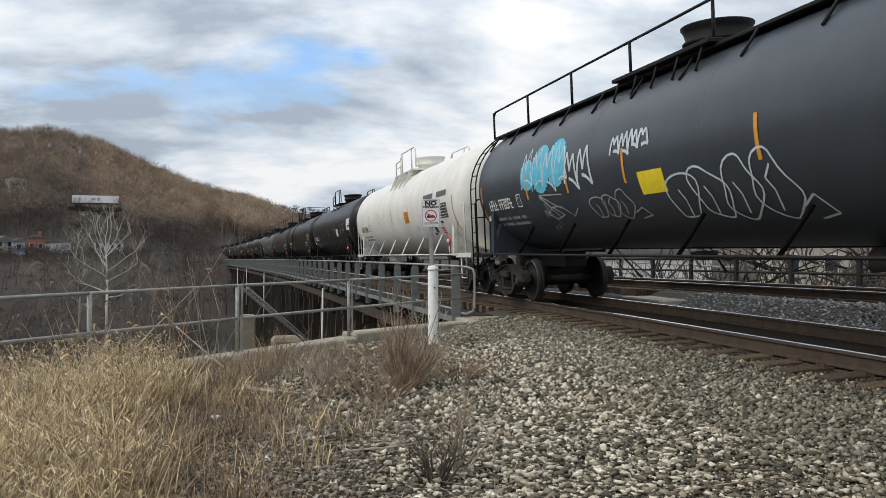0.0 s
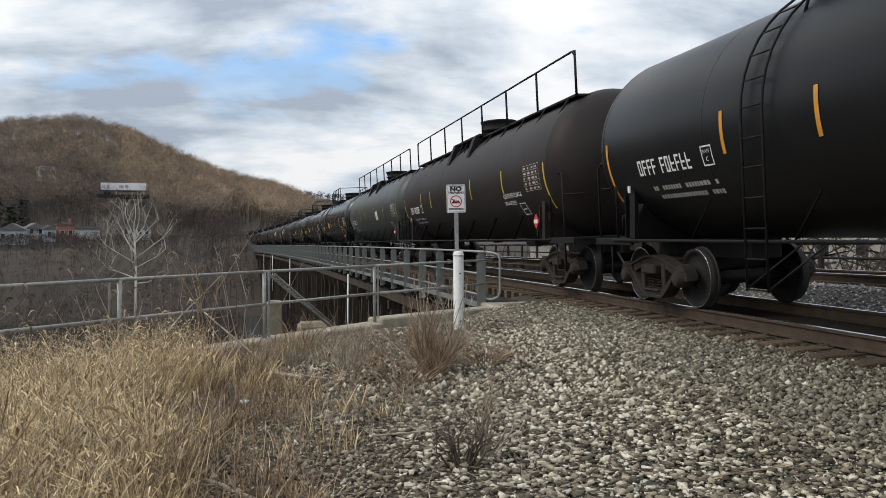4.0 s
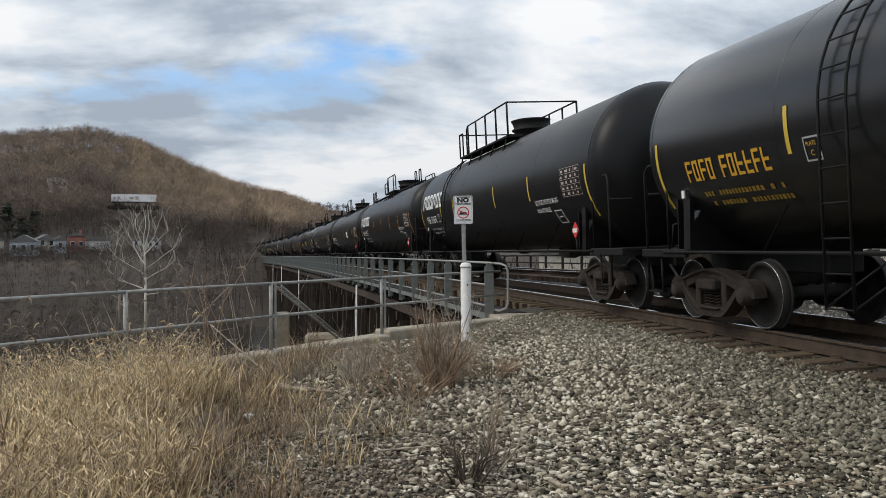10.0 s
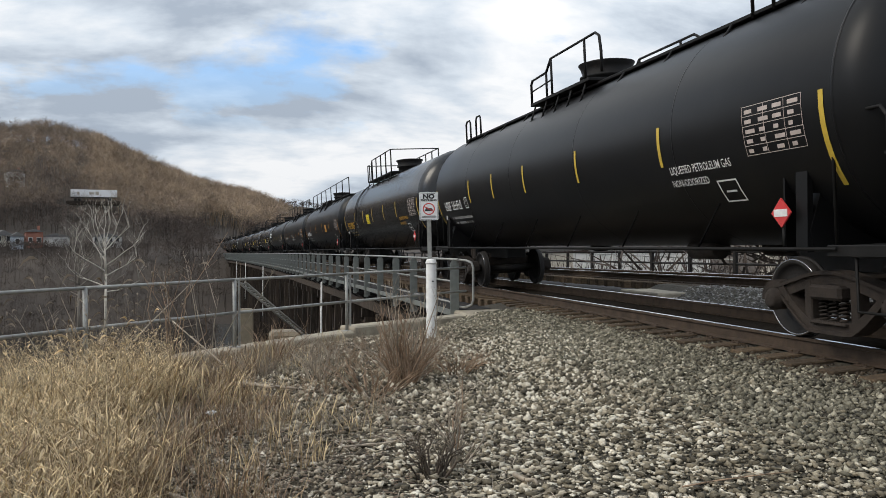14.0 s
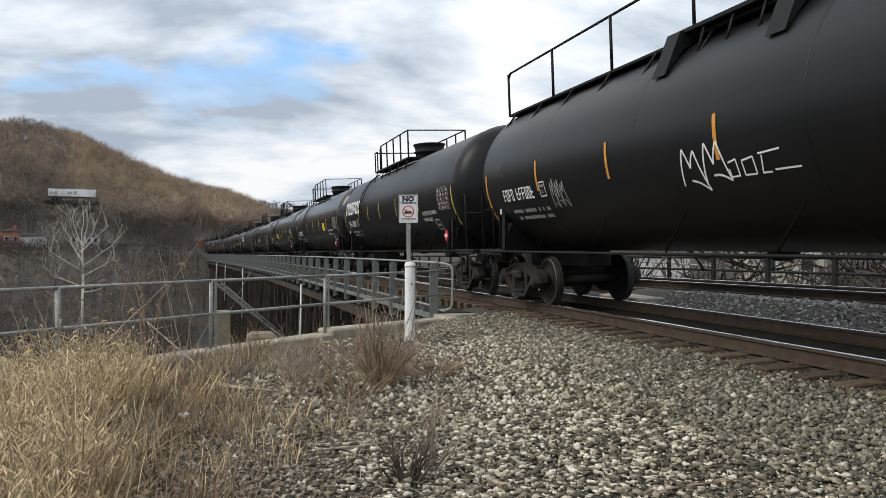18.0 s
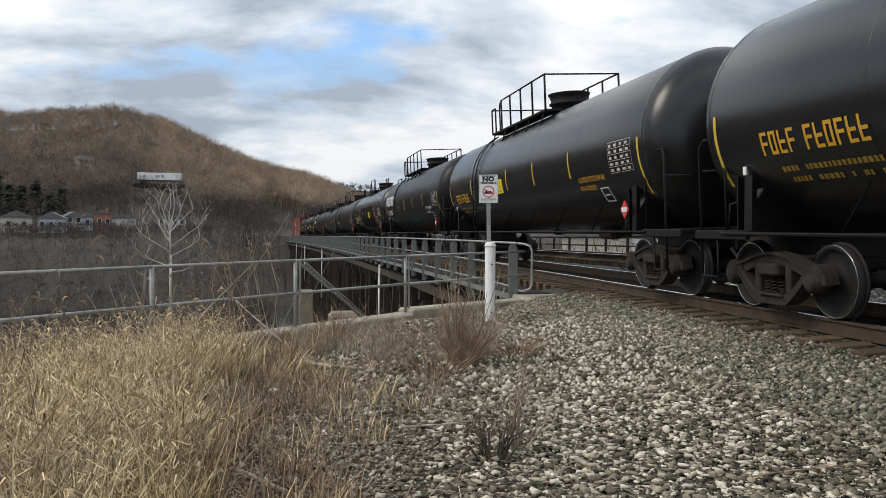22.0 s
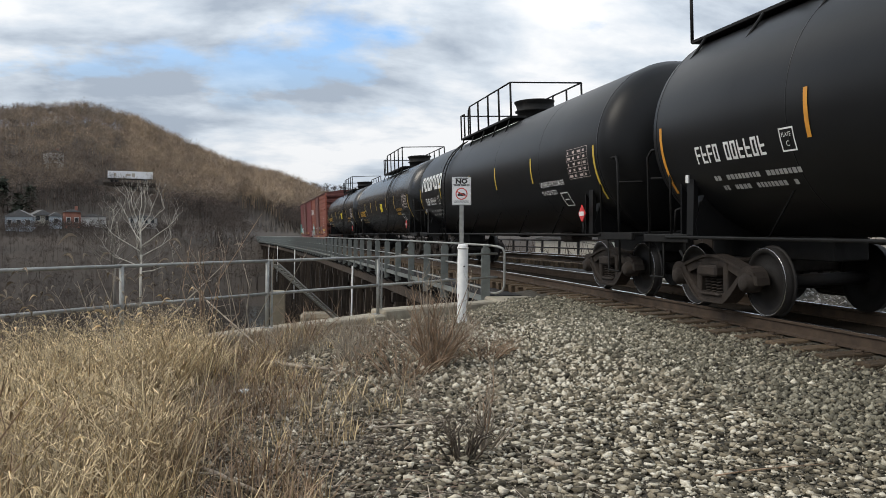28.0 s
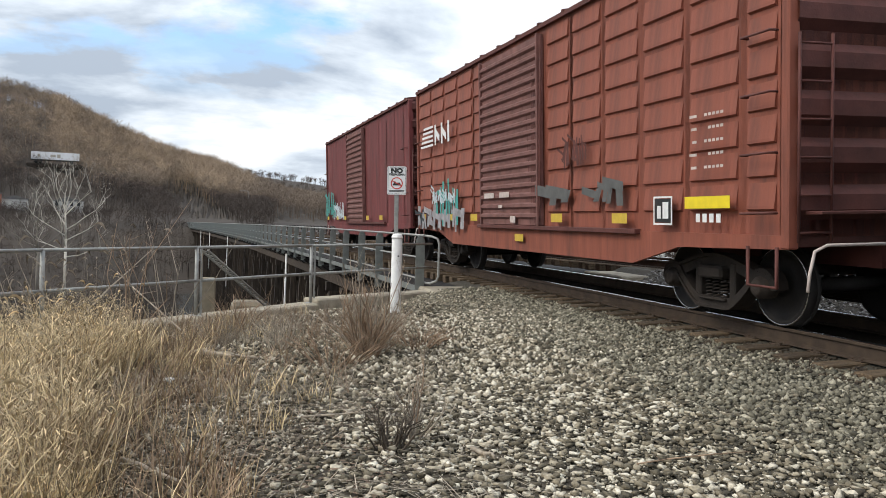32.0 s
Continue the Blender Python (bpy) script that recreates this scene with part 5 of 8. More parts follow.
    part("manway_housing", mw, steel, car, "round valve housing with a flared lid", pose(0, mwy, 0))
    plat = Mesh()
    for sx in (-1, 1):
        plat.chamfered(min(sx * 0.55, sx * 0.98), max(sx * 0.55, sx * 0.98), pa, pb, top - 0.10, top - 0.04, 0.008)
        for k in range(5):
            y = pa + 0.2 + (pb - pa - 0.4) * k / 4
            plat.rod((sx * 0.92, y, top - 0.06), (sx * 1.06, y, top - 0.45), 0.02, 5)
    part("top_platform", shared("top_platform|%s|%.2f|%.2f|%.2f" % (steel, r, pa, pb), lambda: plat, steel), steel, car, "grated platform")
    if (spec["top"] == "long" and mat != "tank_blue") or mat == "tank_white":
        wide, count = (0.16, 2) if spec["top"] == "long" else (0.012, 4)
        gusset = shared("platform_bracket|%s|%.2f|%.2f" % (steel, r, wide), lambda: Mesh().prism([(-1.04, top - 0.07), (-0.52, top - 0.07), (-0.98, top - 0.30), (-1.28, top - 0.66), (-1.30, top - 0.66)], "y", -wide, wide), steel)
        for k in range(count):
            part("platform_bracket", gusset, steel, car, "broad triangular plate", pose(0, pa + 0.25 + (pb - pa - 0.5) * k / (count - 1), 0))
    rails = {-1: Mesh(), 1: Mesh()}
    rail_key = "|%s|%s|%.2f|%.2f|%.2f" % (spec["top"], mat if mat == "tank_white" else steel, r, L, pa)
    if spec["top"] == "short":
        for sx in (-0.96, 0.96):
            ys = [pa, pa + 1.05, pa + 2.1, pa + 3.15, pa + 4.1]
            for y in ys:
                rails[1 if sx > 0 else -1].rod((sx, y, top - 0.08), (sx, y, top + 0.80), 0.026, 6)
            rails[1 if sx > 0 else -1].pipe([(sx, pa, top + 0.80), (sx, pa + 4.1, top + 0.80), (sx, pa + 4.27, top + 0.70), (sx, pa + 4.3, top + 0.55), (sx, pa + 4.3, top - 0.08)], 0.022, 6)
            for y in (pb - 0.42, pb):
                rails[1 if sx > 0 else -1].rod((sx, y, top - 0.08), (sx, y, top + 0.66), 0.024, 6)
            rails[1 if sx > 0 else -1].pipe([(sx, pb - 0.42, top + 0.66), (sx, pb, top + 0.66)], 0.02, 6)
        for y, z in ((pa, 0.80), (pb, 0.66)):
            part("end_rail", shared("end_rail|%s|%.2f|%.2f" % (steel, top, z), lambda: Mesh().pipe([(-0.96, 0, top + z), (0.96, 0, top + z)], 0.02, 6), steel), steel, car, "", pose(0, y, 0))
    else:
        end_y = {"long": half + (0.45 if mat == "tank_blue" else 0.12), "arch": 1.2}[spec["top"]]
        hr = 0.50 if mat == "tank_blue" else 0.76
        if spec["top"] == "long":
            run = Mesh().chamfered(-0.86, -0.42, -end_y, end_y, top - 0.16, top - 0.11, 0.008).chamfered(0.42, 0.86, -end_y, end_y, top - 0.16, top - 0.11, 0.008)
            for i in range(12):
                y = -end_y + 0.4 + (2 * end_y - 0.8) * i / 11
                run.rod((-0.84, y, top - 0.14), (-1.10, y + 0.02, top - 0.50), 0.022, 5)
            part("running_board", shared("running_board|%s|%.2f|%.2f" % (steel, r, L), lambda: run, steel), steel, car, "long roof walkway")
            n = 8
            for sx in (-0.84,):
                for i in range(n):
                    y = -end_y + 2 * end_y * i / (n - 1)
                    rails[1 if sx > 0 else -1].rod((sx, y, top - 0.14), (sx, y, top + hr), 0.026, 6)
                rails[1 if sx > 0 else -1].pipe([(sx, -end_y, top + hr - 0.1), (sx, -end_y + 0.12, top + hr), (sx, end_y - 0.12, top + hr), (sx, end_y, top + hr - 0.1)], 0.024, 6)
        else:
            for sx in (-0.96, 0.96):
                rails[1 if sx > 0 else -1].pipe([(sx, 1.55, top - 0.05), (sx, 1.55, top + 0.34), (sx, 1.47, top + 0.42), (sx, 0.72, top + 0.44), (sx, 0.45, top + 0.66), (sx, -1.55, top + 0.66), (sx, -1.7, top + 0.58), (sx, -1.75, top + 0.3), (sx, -1.75, top - 0.05)], 0.026, 6)
                for y, z in ((0.72, 0.44), (0.45, 0.66), (-1.1, 0.66)):
                    rails[1 if sx > 0 else -1].rod((sx, y, top - 0.05), (sx, y, top + z), 0.024, 6)
                rails[1 if sx > 0 else -1].rod((sx, 1.55, top + 0.2), (sx, 0.45, top + 0.25), 0.016, 5)
            if mat != "tank_white" and spec.get("walkway", True):
                run = Mesh().chamfered(-0.80, -0.46, -half + 0.75, half - 0.75, top - 0.17, top - 0.12, 0.008)
                for i in range(10):
                    y = -half + 1.1 + (2 * half - 2.2) * i / 9
                    run.rod((-0.78, y, top - 0.15), (-0.98, y, top - 0.40), 0.02, 5)
                part("running_board", shared("running_board|narrow|%.2f|%.2f" % (r, L), lambda: run, steel), steel, car, "narrow roof walkway")
                for y0 in (-half + 0.85, -half + 1.75, half - 1.25, half - 2.15):
                    part("roof_hoop", shared("roof_hoop|%s|%.2f" % (steel, r), lambda: Mesh().pipe([(-0.80, 0, top - 0.2), (-0.80, 0, top + 0.28), (-0.80, 0.08, top + 0.36), (-0.80, 0.32, top + 0.36), (-0.80, 0.40, top + 0.28), (-0.80, 0.40, top - 0.2)], 0.024, 6), steel), steel, car, "rounded pipe hoop", pose(0, y0, 0))
    for side_sign in ((-1,) if spec["top"] == "long" else (-1, 1)):
        part("top_railing", shared("top_railing%s|%d" % (rail_key, side_sign), lambda: rails[side_sign], steel), steel, car, "pipe railing along the top platform")
    lad, rungs = Mesh(), []
    if spec["top"] == "long" and mat == "tank_blue":
        ladder(lad, r, half + 0.3, 62, rungs)
    elif spec["top"] == "short":
        ladder(lad, r, spec.get("ladder_y", 3.85), 60, rungs)
    lad_ob = None
    if rungs:
        lad_ob = part("ladder", shared("ladder|%s|%.2f|%s|%.2f|%.1f" % (steel, r, spec["top"], L, spec.get("ladder_y", 3.85)), lambda: lad, steel), steel, car)
    for k, (a, b) in enumerate(rungs):
        part("rung", shared("rung|%s|%.2f|%.2f" % (steel, r, a.z), lambda: Mesh().rod((a.x, -0.21, a.z), (a.x, 0.21, a.z), 0.011, 5), steel), steel, lad_ob, "", pose(0, a.y + 0.21, 0))
    for sgn in (-1, 1):
        build_truck(car, sgn * tc)
    # reflective strips
    strips = spec.get("strips", "yellow")
    places = [-half + 0.15] + spec.get("strip_y", [-4.5, -2.2, 0.2, 2.4, 4.7] if ink_of(spec) == "letter_yellow" else [-4.5, -1.75, 0.8, 2.8, 4.6]) + [half - 0.15]
    big = (0, len(places) - 1)
    for i, y in enumerate(places):
        hgt = 1.0 if i in big else 0.54
        me = Mesh()
        s0 = -0.92 if i in big else -0.40
        wrap_patch(r, y - 0.035, y + 0.035, s0, s0 + hgt, me, n=6)
        part("reflector_strip", shared("reflector_strip|%s|%.2f|%.2f|%d" % (strips, r, y, i in big), lambda: me, strips), strips, car, "%s reflective strip" % strips)
    # mark and number as plain bars at the trailing end
    ink = spec.get("ink", "letter_white")
    me = Mesh()
    y_end = spec.get("mark_y", 7.0)
    mh = 0.29 if ink == "letter_yellow" else 0.235
    u = block_letters(r, y_end, -0.40, mh, spec.get("mark_n", 10), me, seed=seed)
    tagged(part("car_mark", me, ink, car, "row of plain bars in place of the car's mark"), kind="stuff")
    me = Mesh()
    for k in range(2):
        u = y_end - 0.25 - 0.1 * k
        while u > y_end - 2.0:
            w = rng.uniform(0.045, 0.075)
            wrap_patch(r, u, u - w, -0.78 - 0.15 * k, -0.71 - 0.15 * k, me, n=1)
            u -= w + (0.02 if rng.random() < 0.8 else 0.14)
    tagged(part("weight_stencil", me, {"letter_white": "letter_dim", "letter_yellow": "letter_ochre"}.get(ink, ink), car, "two rows of weight figures"), kind="stuff")
    me = Mesh()
    py = y_end - 2.55 if ink == "letter_yellow" else y_end - 1.85
    for a, b, c, d in ((0, 0.26, 0.255, 0.275), (0, 0.26, 0.0, 0.02), (0, 0.02, 0.02, 0.255), (0.24, 0.26, 0.02, 0.255)):
        wrap_patch(r, py - a, py - b, -0.52 + c, -0.52 + d, me, n=2)
    part("plate_frame", me, ink if ink != "letter_yellow" else "letter_dim", car, "framed clearance plate mark")
    part("lettering", wrap_text("PLATE", 0.068, r, py - 0.13, -0.325, ink, squeeze=0.9), ink, car, "stencilled word PLATE")
    part("lettering", wrap_text("C", 0.09, r, py - 0.13, -0.43, ink), ink, car, "stencilled letter C")
    # near end: table, product name, placard
    me = Mesh()
    ty = spec.get("table_y", -half + 1.43)
    lw = 0.007
    for k in range(6):
        wrap_patch(r, ty, ty - 1.0, 0.10 - 0.11 * k, 0.10 + lw - 0.11 * k, me, n=1)
        if k < 5:
            for q in range(4):
                wrap_patch(r, ty - 0.05 - 0.245 * q, ty - 0.05 - 0.245 * q - rng.uniform(0.06, 0.17), 0.02 - 0.11 * k, 0.065 - 0.11 * k, me, n=1)
    for yy in (ty, ty - 0.38, ty - 0.72, ty - 0.993):
        wrap_patch(r, yy, yy - lw, -0.45, 0.10 + lw, me, n=4)
    if not spec.get("panel"):
        part("test_table", me, "letter_pale" if mat != "tank_white" else "ink", car, "stencilled test-date table")
    if spec.get("gas", True):
        g_ink = ink
        part("lettering", wrap_text("LIQUEFIED PETROLEUM GAS", 0.15, r, spec.get("gas_y", -half + 2.45), -0.48, g_ink, bold=0.001, squeeze=0.72), g_ink, car, "words LIQUEFIED PETROLEUM GAS")
        part("lettering", wrap_text("NON-ODORIZED", 0.14, r, spec.get("gas_y", -half + 2.45) + 0.3, -0.66, g_ink, bold=0.001, squeeze=0.78), g_ink, car, "words NON-ODORIZED")
    me = Mesh()
    for a, b, c, d in ((0, 0.5, 0.42, 0.45), (0, 0.5, 0.0, 0.03), (0, 0.03, 0.03, 0.42), (0.47, 0.5, 0.03, 0.42), (0.12, 0.38, 0.2, 0.24)):
        wrap_patch(r, -half + 2.2 - a * 0.8, -half + 2.2 - b * 0.8, -1.0 + c * 0.7, -1.0 + d * 0.7, me, n=2)
    part("notice_frame", me, "letter_white", car, "framed notice")
    pl = Mesh()
    pcy = -half + spec.get("placard", 0.9)
    c = Vector((-1.47, pcy, 1.45))
    pl.add([c + Vector(p) for p in ((0, 0.16, 0), (0, 0, 0.16), (0, -0.16, 0), (0, 0, -0.16), (0.02, 0.16, 0), (0.02, 0, 0.16), (0.02, -0.16, 0), (0.02, 0, -0.16))], [(0, 1, 2, 3), (7, 6, 5, 4), (0, 4, 5, 1), (1, 5, 6, 2), (2, 6, 7, 3), (3, 7, 4, 0)])
    pd = part("placard", pl, "placard", car, "red diamond hazard placard")
    part("placard_panel", Mesh().box(-1.476, -1.472, pcy - 0.11, pcy + 0.11, 1.41, 1.49), "letter_white", pd, "white number panel")
    part("placard_holder", shared("placard_holder|%s|%.3f" % (steel, pcy), lambda: Mesh().rod((-1.44, pcy, 1.05), (-1.44, pcy, 1.30), 0.02, 6), steel), steel, car)
    if spec.get("sticker"):
        me = Mesh()
        sy = spec.get("sticker_y", 2.6)
        wrap_patch(r, sy, sy - 0.66, -0.45, -0.06, me, n=4)
        st = part("sticker", me, spec["sticker"], car, "emergency notice panel")
        me = Mesh()
        for k in range(5):
            wrap_patch(r, sy - 0.07, sy - 0.58 + 0.07 * (k % 2), -0.39 + 0.068 * k, -0.379 + 0.068 * k, me, lift=0.009, n=1)
        part("notice_print", me, "letter_dim" if spec["sticker"] == "letter_white" else "ink", st, "lines of print")
    if spec.get("block"):
        # owner's name as six plain slanted blocks
        u, h = half - 0.5, 0.50
        for i in range(6):
            me = Mesh()
            for a, b, c2, d in ((0, 0.12, 0, 1), (0.12, 0.44, 0.79, 1), (0.32, 0.44, 0.2, 0.79), (0.12, 0.44, 0.0, 0.21))[: 4 if i % 3 else 3]:
                wrap_patch(r, u - a, u - b, -0.02 + h * c2, -0.02 + h * d, me, n=3, lean=0.12)
            u -= 0.53
            part("name_block", me, "letter_white", car, "plain white block in place of a letter")
    return car


def paint_on(car, spec, strokes, mat, width, label):
    me = Mesh()
    for line in strokes:
        wrap_stroke(spec.get("r", 1.53), line, width, me)
    part("spray_paint", me, mat, car, label)


def scrawl(y, s, w, h, n, seed):
    """Looping spray-can lines: y is the left end."""
    rng = random.Random(seed)
    out = []
    for i in range(n):
        y0 = y - w * i / n
        k = w / n
        a = [(y0, s + rng.uniform(0, 0.15) * h), (y0 - 0.25 * k, s + h * rng.uniform(0.75, 1.0)), (y0 - 0.5 * k, s + h * rng.uniform(0.3, 0.55)), (y0 - 0.75 * k, s + h * rng.uniform(0.8, 1.05)), (y0 - k * 1.05, s + h * rng.uniform(-0.1, 0.2)), (y0 - k * 0.4, s + h * rng.uniform(0.1, 0.3))]
        fine = []
        for p in range(len(a) - 1):
            for q in range(4):
                f = q / 4
                fine.append((a[p][0] * (1 - f) + a[p + 1][0] * f, a[p][1] * (1 - f) + a[p + 1][1] * f + 0.06 * h * math.sin(math.pi * f)))
        fine.append(a[-1])
        out.append(fine)
    return out


def bubbles(y, s, w, h, n, seed):
    """Closed rounded outlines with a pointed foot and an inner line, side by side; y is the left end."""
    rng = random.Random(seed)
    out = []
    k = w / n
    for i in range(n):
        c, hh, tilt = y - k * (i + 0.5), h * rng.uniform(0.75, 1.05), rng.uniform(-0.15, 0.25)
        loop = []
        for j in range(25):
            a = 2 * math.pi * j / 24
            ru, rv = k * 0.58 * (1 + 0.22 * math.sin(3 * a + i)), hh * 0.5 * (1 + 0.16 * math.cos(2 * a + 1.3 * i))
            v = rv * math.sin(a)
            loop.append((c - ru * math.cos(a) - tilt * v, s + h * 0.5 + v))
        out.append(loop)
        m = [(c + 0.12 * k, s + h * 0.15), (c - 0.02 * k, s + h * 0.45), (c + 0.1 * k, s + h * 0.62), (c - 0.14 * k, s + h * 0.78), (c - 0.2 * k, s + h * 0.35)]
        out.append(m[: rng.randrange(3, 6)])
    out.append([(y - w, s + h * 0.2), (y - w - 0.25, s + h * 0.35), (y - w - 0.42, s + h * 0.05), (y - w - 0.1, s - 0.02)])
    return out


def smear(car, x, y0, y1, za, zb, mat, label, seed, width=0.12):
    """Spray paint on a flat side: overlapping slanting strokes of uneven height."""
    rng = random.Random(seed)
    me = Mesh()
    y = y0
    k = 0
    while y < y1:
        lo, hi = za + rng.uniform(0, 0.25) * (zb - za), zb - rng.uniform(0, 0.45) * (zb - za)
        s, w, e = rng.uniform(-0.12, 0.12), width * rng.uniform(0.6, 1.3), 0.0006 * (k % 4)
        me.add([(x - e, y, lo), (x - e, y + w, lo), (x - e, y + w + s, hi), (x - e, y + s, hi)], [(0, 1, 2, 3)])
        if rng.random() < 0.5:
            zc = rng.uniform(lo, hi)
            me.add([(x - 0.003 - e, y, zc), (x - 0.003 - e, y + 3.2 * w, zc + 0.1), (x - 0.003 - e, y + 3.2 * w, zc + 0.1 + w * 0.7), (x - 0.003 - e, y, zc + w * 0.7)], [(0, 1, 2, 3)])
        y += w * rng.uniform(0.9, 2.2)
        k += 1
    tagged(part("spray_paint", me, mat, car, label), kind="stuff")


def build_boxcar(label, first):
    """A fifty-foot boxcar: ribbed steel sides, a sliding door, corrugated ends."""
    L, hw, z0, z1 = 15.0, 1.50, 1.05, 4.58
    hl = 7.05
    car = thing("boxcar", label, "boxcar", group="boxcars at the train's end")
    body = Mesh().box(-hw + 0.05, hw - 0.05, -hl, hl, z0, z1 - 0.12)
    red = "box_red" if first else "box_maroon"
    part("body", body, red, car, "red steel side sheets")
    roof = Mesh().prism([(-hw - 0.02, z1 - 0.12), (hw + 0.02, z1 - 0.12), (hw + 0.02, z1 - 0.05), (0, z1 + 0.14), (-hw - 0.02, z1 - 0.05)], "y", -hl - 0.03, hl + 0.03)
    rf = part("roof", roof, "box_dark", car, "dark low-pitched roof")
    seam = shared("roof_seam", lambda: Mesh().prism([(-hw - 0.03, z1 - 0.06), (0, z1 + 0.13), (hw + 0.03, z1 - 0.06), (hw + 0.03, z1 - 0.02), (0, z1 + 0.175), (-hw - 0.03, z1 - 0.02)], "y", -0.035, 0.035), "box_dark")
    for i in range(15):
        part("roof_seam", seam, "box_dark", rf, "", pose(0, -hl + 0.25 + (2 * hl - 0.5) * i / 14, 0))
    # side posts and pressed panels between them, each panel bulging towards its lower edge
    post = shared("side_post|" + red, lambda: Mesh().prism([(-0.05, 0), (0.05, 0), (0.07, 0.055), (-0.07, 0.055)], "z", z0, z1 - 0.14, Matrix.Rotation(radians(90), 4, "Z")), red)
    door_y0, door_y1 = -1.05, 1.92
    near = [-hl + 0.07, -hl + 0.70] + [-hl + 0.70 + 1.06 * k for k in range(1, 5)] + [door_y0 - 0.10]
    beyond = [door_y1 + 0.10, 2.62, 3.68, 4.68, 5.78, hl - 0.07]
    for sx in (-1, 1):
        for y in near + beyond:
            part("side_post", post, red, car, "", pose(sx * (hw - 0.05), y, 0, 0, 0, 0 if sx > 0 else 180))
        for a, b in [*zip(near, near[1:]), *zip(beyond, beyond[1:])] if first and sx < 0 else []:
            half = round((b - a) / 2 - 0.09, 2)
            panel = shared("side_panel|%.2f" % half, lambda: Mesh().add([(d, q, z) for q, k in ((-half, 0.0), (half, 0.0)) for d, z in ((0.0, 0.155), (0.034, -0.09), (0.036, -0.125), (0.0, -0.145))], [(0, 1, 5, 4), (1, 2, 6, 5), (2, 3, 7, 6), (0, 3, 2, 1), (4, 5, 6, 7)]), red)
            for k in range(9):
                part("side_panel", panel, red, car, "", pose(sx * (hw - 0.05), (a + b) / 2, z0 + 0.42 + 0.35 * k, 0, 0, 180))
        sill = Mesh().prism([(-hl, z0 + 0.02), (-hl, z0 - 0.12), (-hl + 1.9, z0 - 0.16), (-hl + 3.0, z0 - 0.42), (hl - 3.0, z0 - 0.42), (hl - 1.9, z0 - 0.16), (hl, z0 - 0.12), (hl, z0 + 0.02)], "x", sx * (hw - 0.04) - 0.03, sx * (hw - 0.04) + 0.03)
        part("side_sill", sill, red, car, "fishbelly side sill")
        door = Mesh().box(sx * (hw + 0.0) - 0.03, sx * (hw + 0.0) + 0.03, door_y0, door_y1, z0 + 0.06, z1 - 0.22)
        d = part("door", door, "box_door", car, "weathered ribbed sliding door")
        rib = shared("door_rib", lambda: Mesh().prism([(0.0, -0.06), (0.045, -0.02), (0.045, 0.03), (0.0, 0.06)], "y", -1.44, 1.44), "box_door")
        for k in range(17):
            part("door_rib", rib, "box_door", d, "", pose(sx * (hw + 0.03), (door_y0 + door_y1) / 2, z0 + 0.22 + 0.183 * k, 0, 0, 0 if sx > 0 else 180))
        for y in (door_y0 + 0.02, door_y1 - 0.06):
            part("door_edge", Mesh().box(sx * (hw + 0.055) - 0.025, sx * (hw + 0.055) + 0.025, y, y + 0.06, z0 + 0.04, z1 - 0.2), "box_door", d)
        part("door_track", Mesh().chamfered(sx * (hw + 0.03) - 0.05, sx * (hw + 0.03) + 0.05, door_y0 - 3.2, door_y1 + 0.2, z0 - 0.02, z0 + 0.05, 0.008), "box_dark", car)
        for y0 in (-hl + 0.10, hl - 0.55):
            for k in range(4):
                z = z0 + 0.25 + 0.62 * k
                part("grab_iron", Mesh().pipe([(sx * (hw + 0.0), y0, z), (sx * (hw + 0.10), y0, z), (sx * (hw + 0.10), y0 + 0.46, z), (sx * (hw + 0.0), y0 + 0.46, z)], 0.014, 5), "box_dark", car)
            part("sill_step", Mesh().pipe([(sx * hw, y0, z0 - 0.1), (sx * hw, y0, z0 - 0.52), (sx * hw, y0 + 0.46, z0 - 0.52), (sx * hw, y0 + 0.46, z0 - 0.1)], 0.022, 6), "box_dark", car)
    for sy in (-1, 1):
        end = Mesh()
        prof = [(z0 - 0.1, 0.0)]
        for k in range(7):
            z = z0 + 0.18 + 0.48 * k
            prof += [(z, 0.0), (z + 0.10, 0.09), (z + 0.26, 0.09), (z + 0.36, 0.0)]
        prof += [(z1 - 0.1, 0.0)]
        vs = [(x, sy * (hl + d), z) for z, d in prof for x in (-hw + 0.1, hw - 0.1)]
        end.add(vs, [(2 * i, 2 * i + 1, 2 * i + 3, 2 * i + 2) for i in range(len(prof) - 1)])
        # the end faces away from the light: its shade is in this darker red
        part("end_wall", end, "box_dark", car, "corrugated end wall, its shade put into a darker red")
        for cx in (-hw, hw - 0.14):
            part("corner_post", Mesh().chamfered(cx, cx + 0.14, sy * hl - 0.06, sy * hl + 0.06, z0 - 0.12, z1 - 0.1, 0.015), red, car)
        gear = Mesh().rod((0.65, sy * (hl + 0.16), 2.9), (0.65, sy * (hl + 0.22), 2.9), 0.27, 18)
        gear.chamfered(-1.3, 1.3, sy * (hl + 0.16) - 0.14, sy * (hl + 0.16) + 0.14, 1.28, 1.32, 0.008)
        for x in (-1.42, -1.02):
            gear.rod((x, sy * (hl + 0.12), 1.0), (x, sy * (hl + 0.12), 3.1), 0.018, 5)
        for k in range(6):
            gear.rod((-1.42, sy * (hl + 0.12), 1.1 + 0.38 * k), (-1.02, sy * (hl + 0.12), 1.1 + 0.38 * k), 0.014, 5)
        part("cut_lever", Mesh().pipe([(-0.2, sy * (hl + 0.3), 0.98), (-1.25, sy * (hl + 0.32), 0.98), (-1.38, sy * (hl + 0.30), 0.92), (-1.42, sy * (hl + 0.28), 0.70), (-1.46, sy * (hl + 0.30), 0.52)], 0.018, 6), "letter_pale", car, "pale bent uncoupling lever")
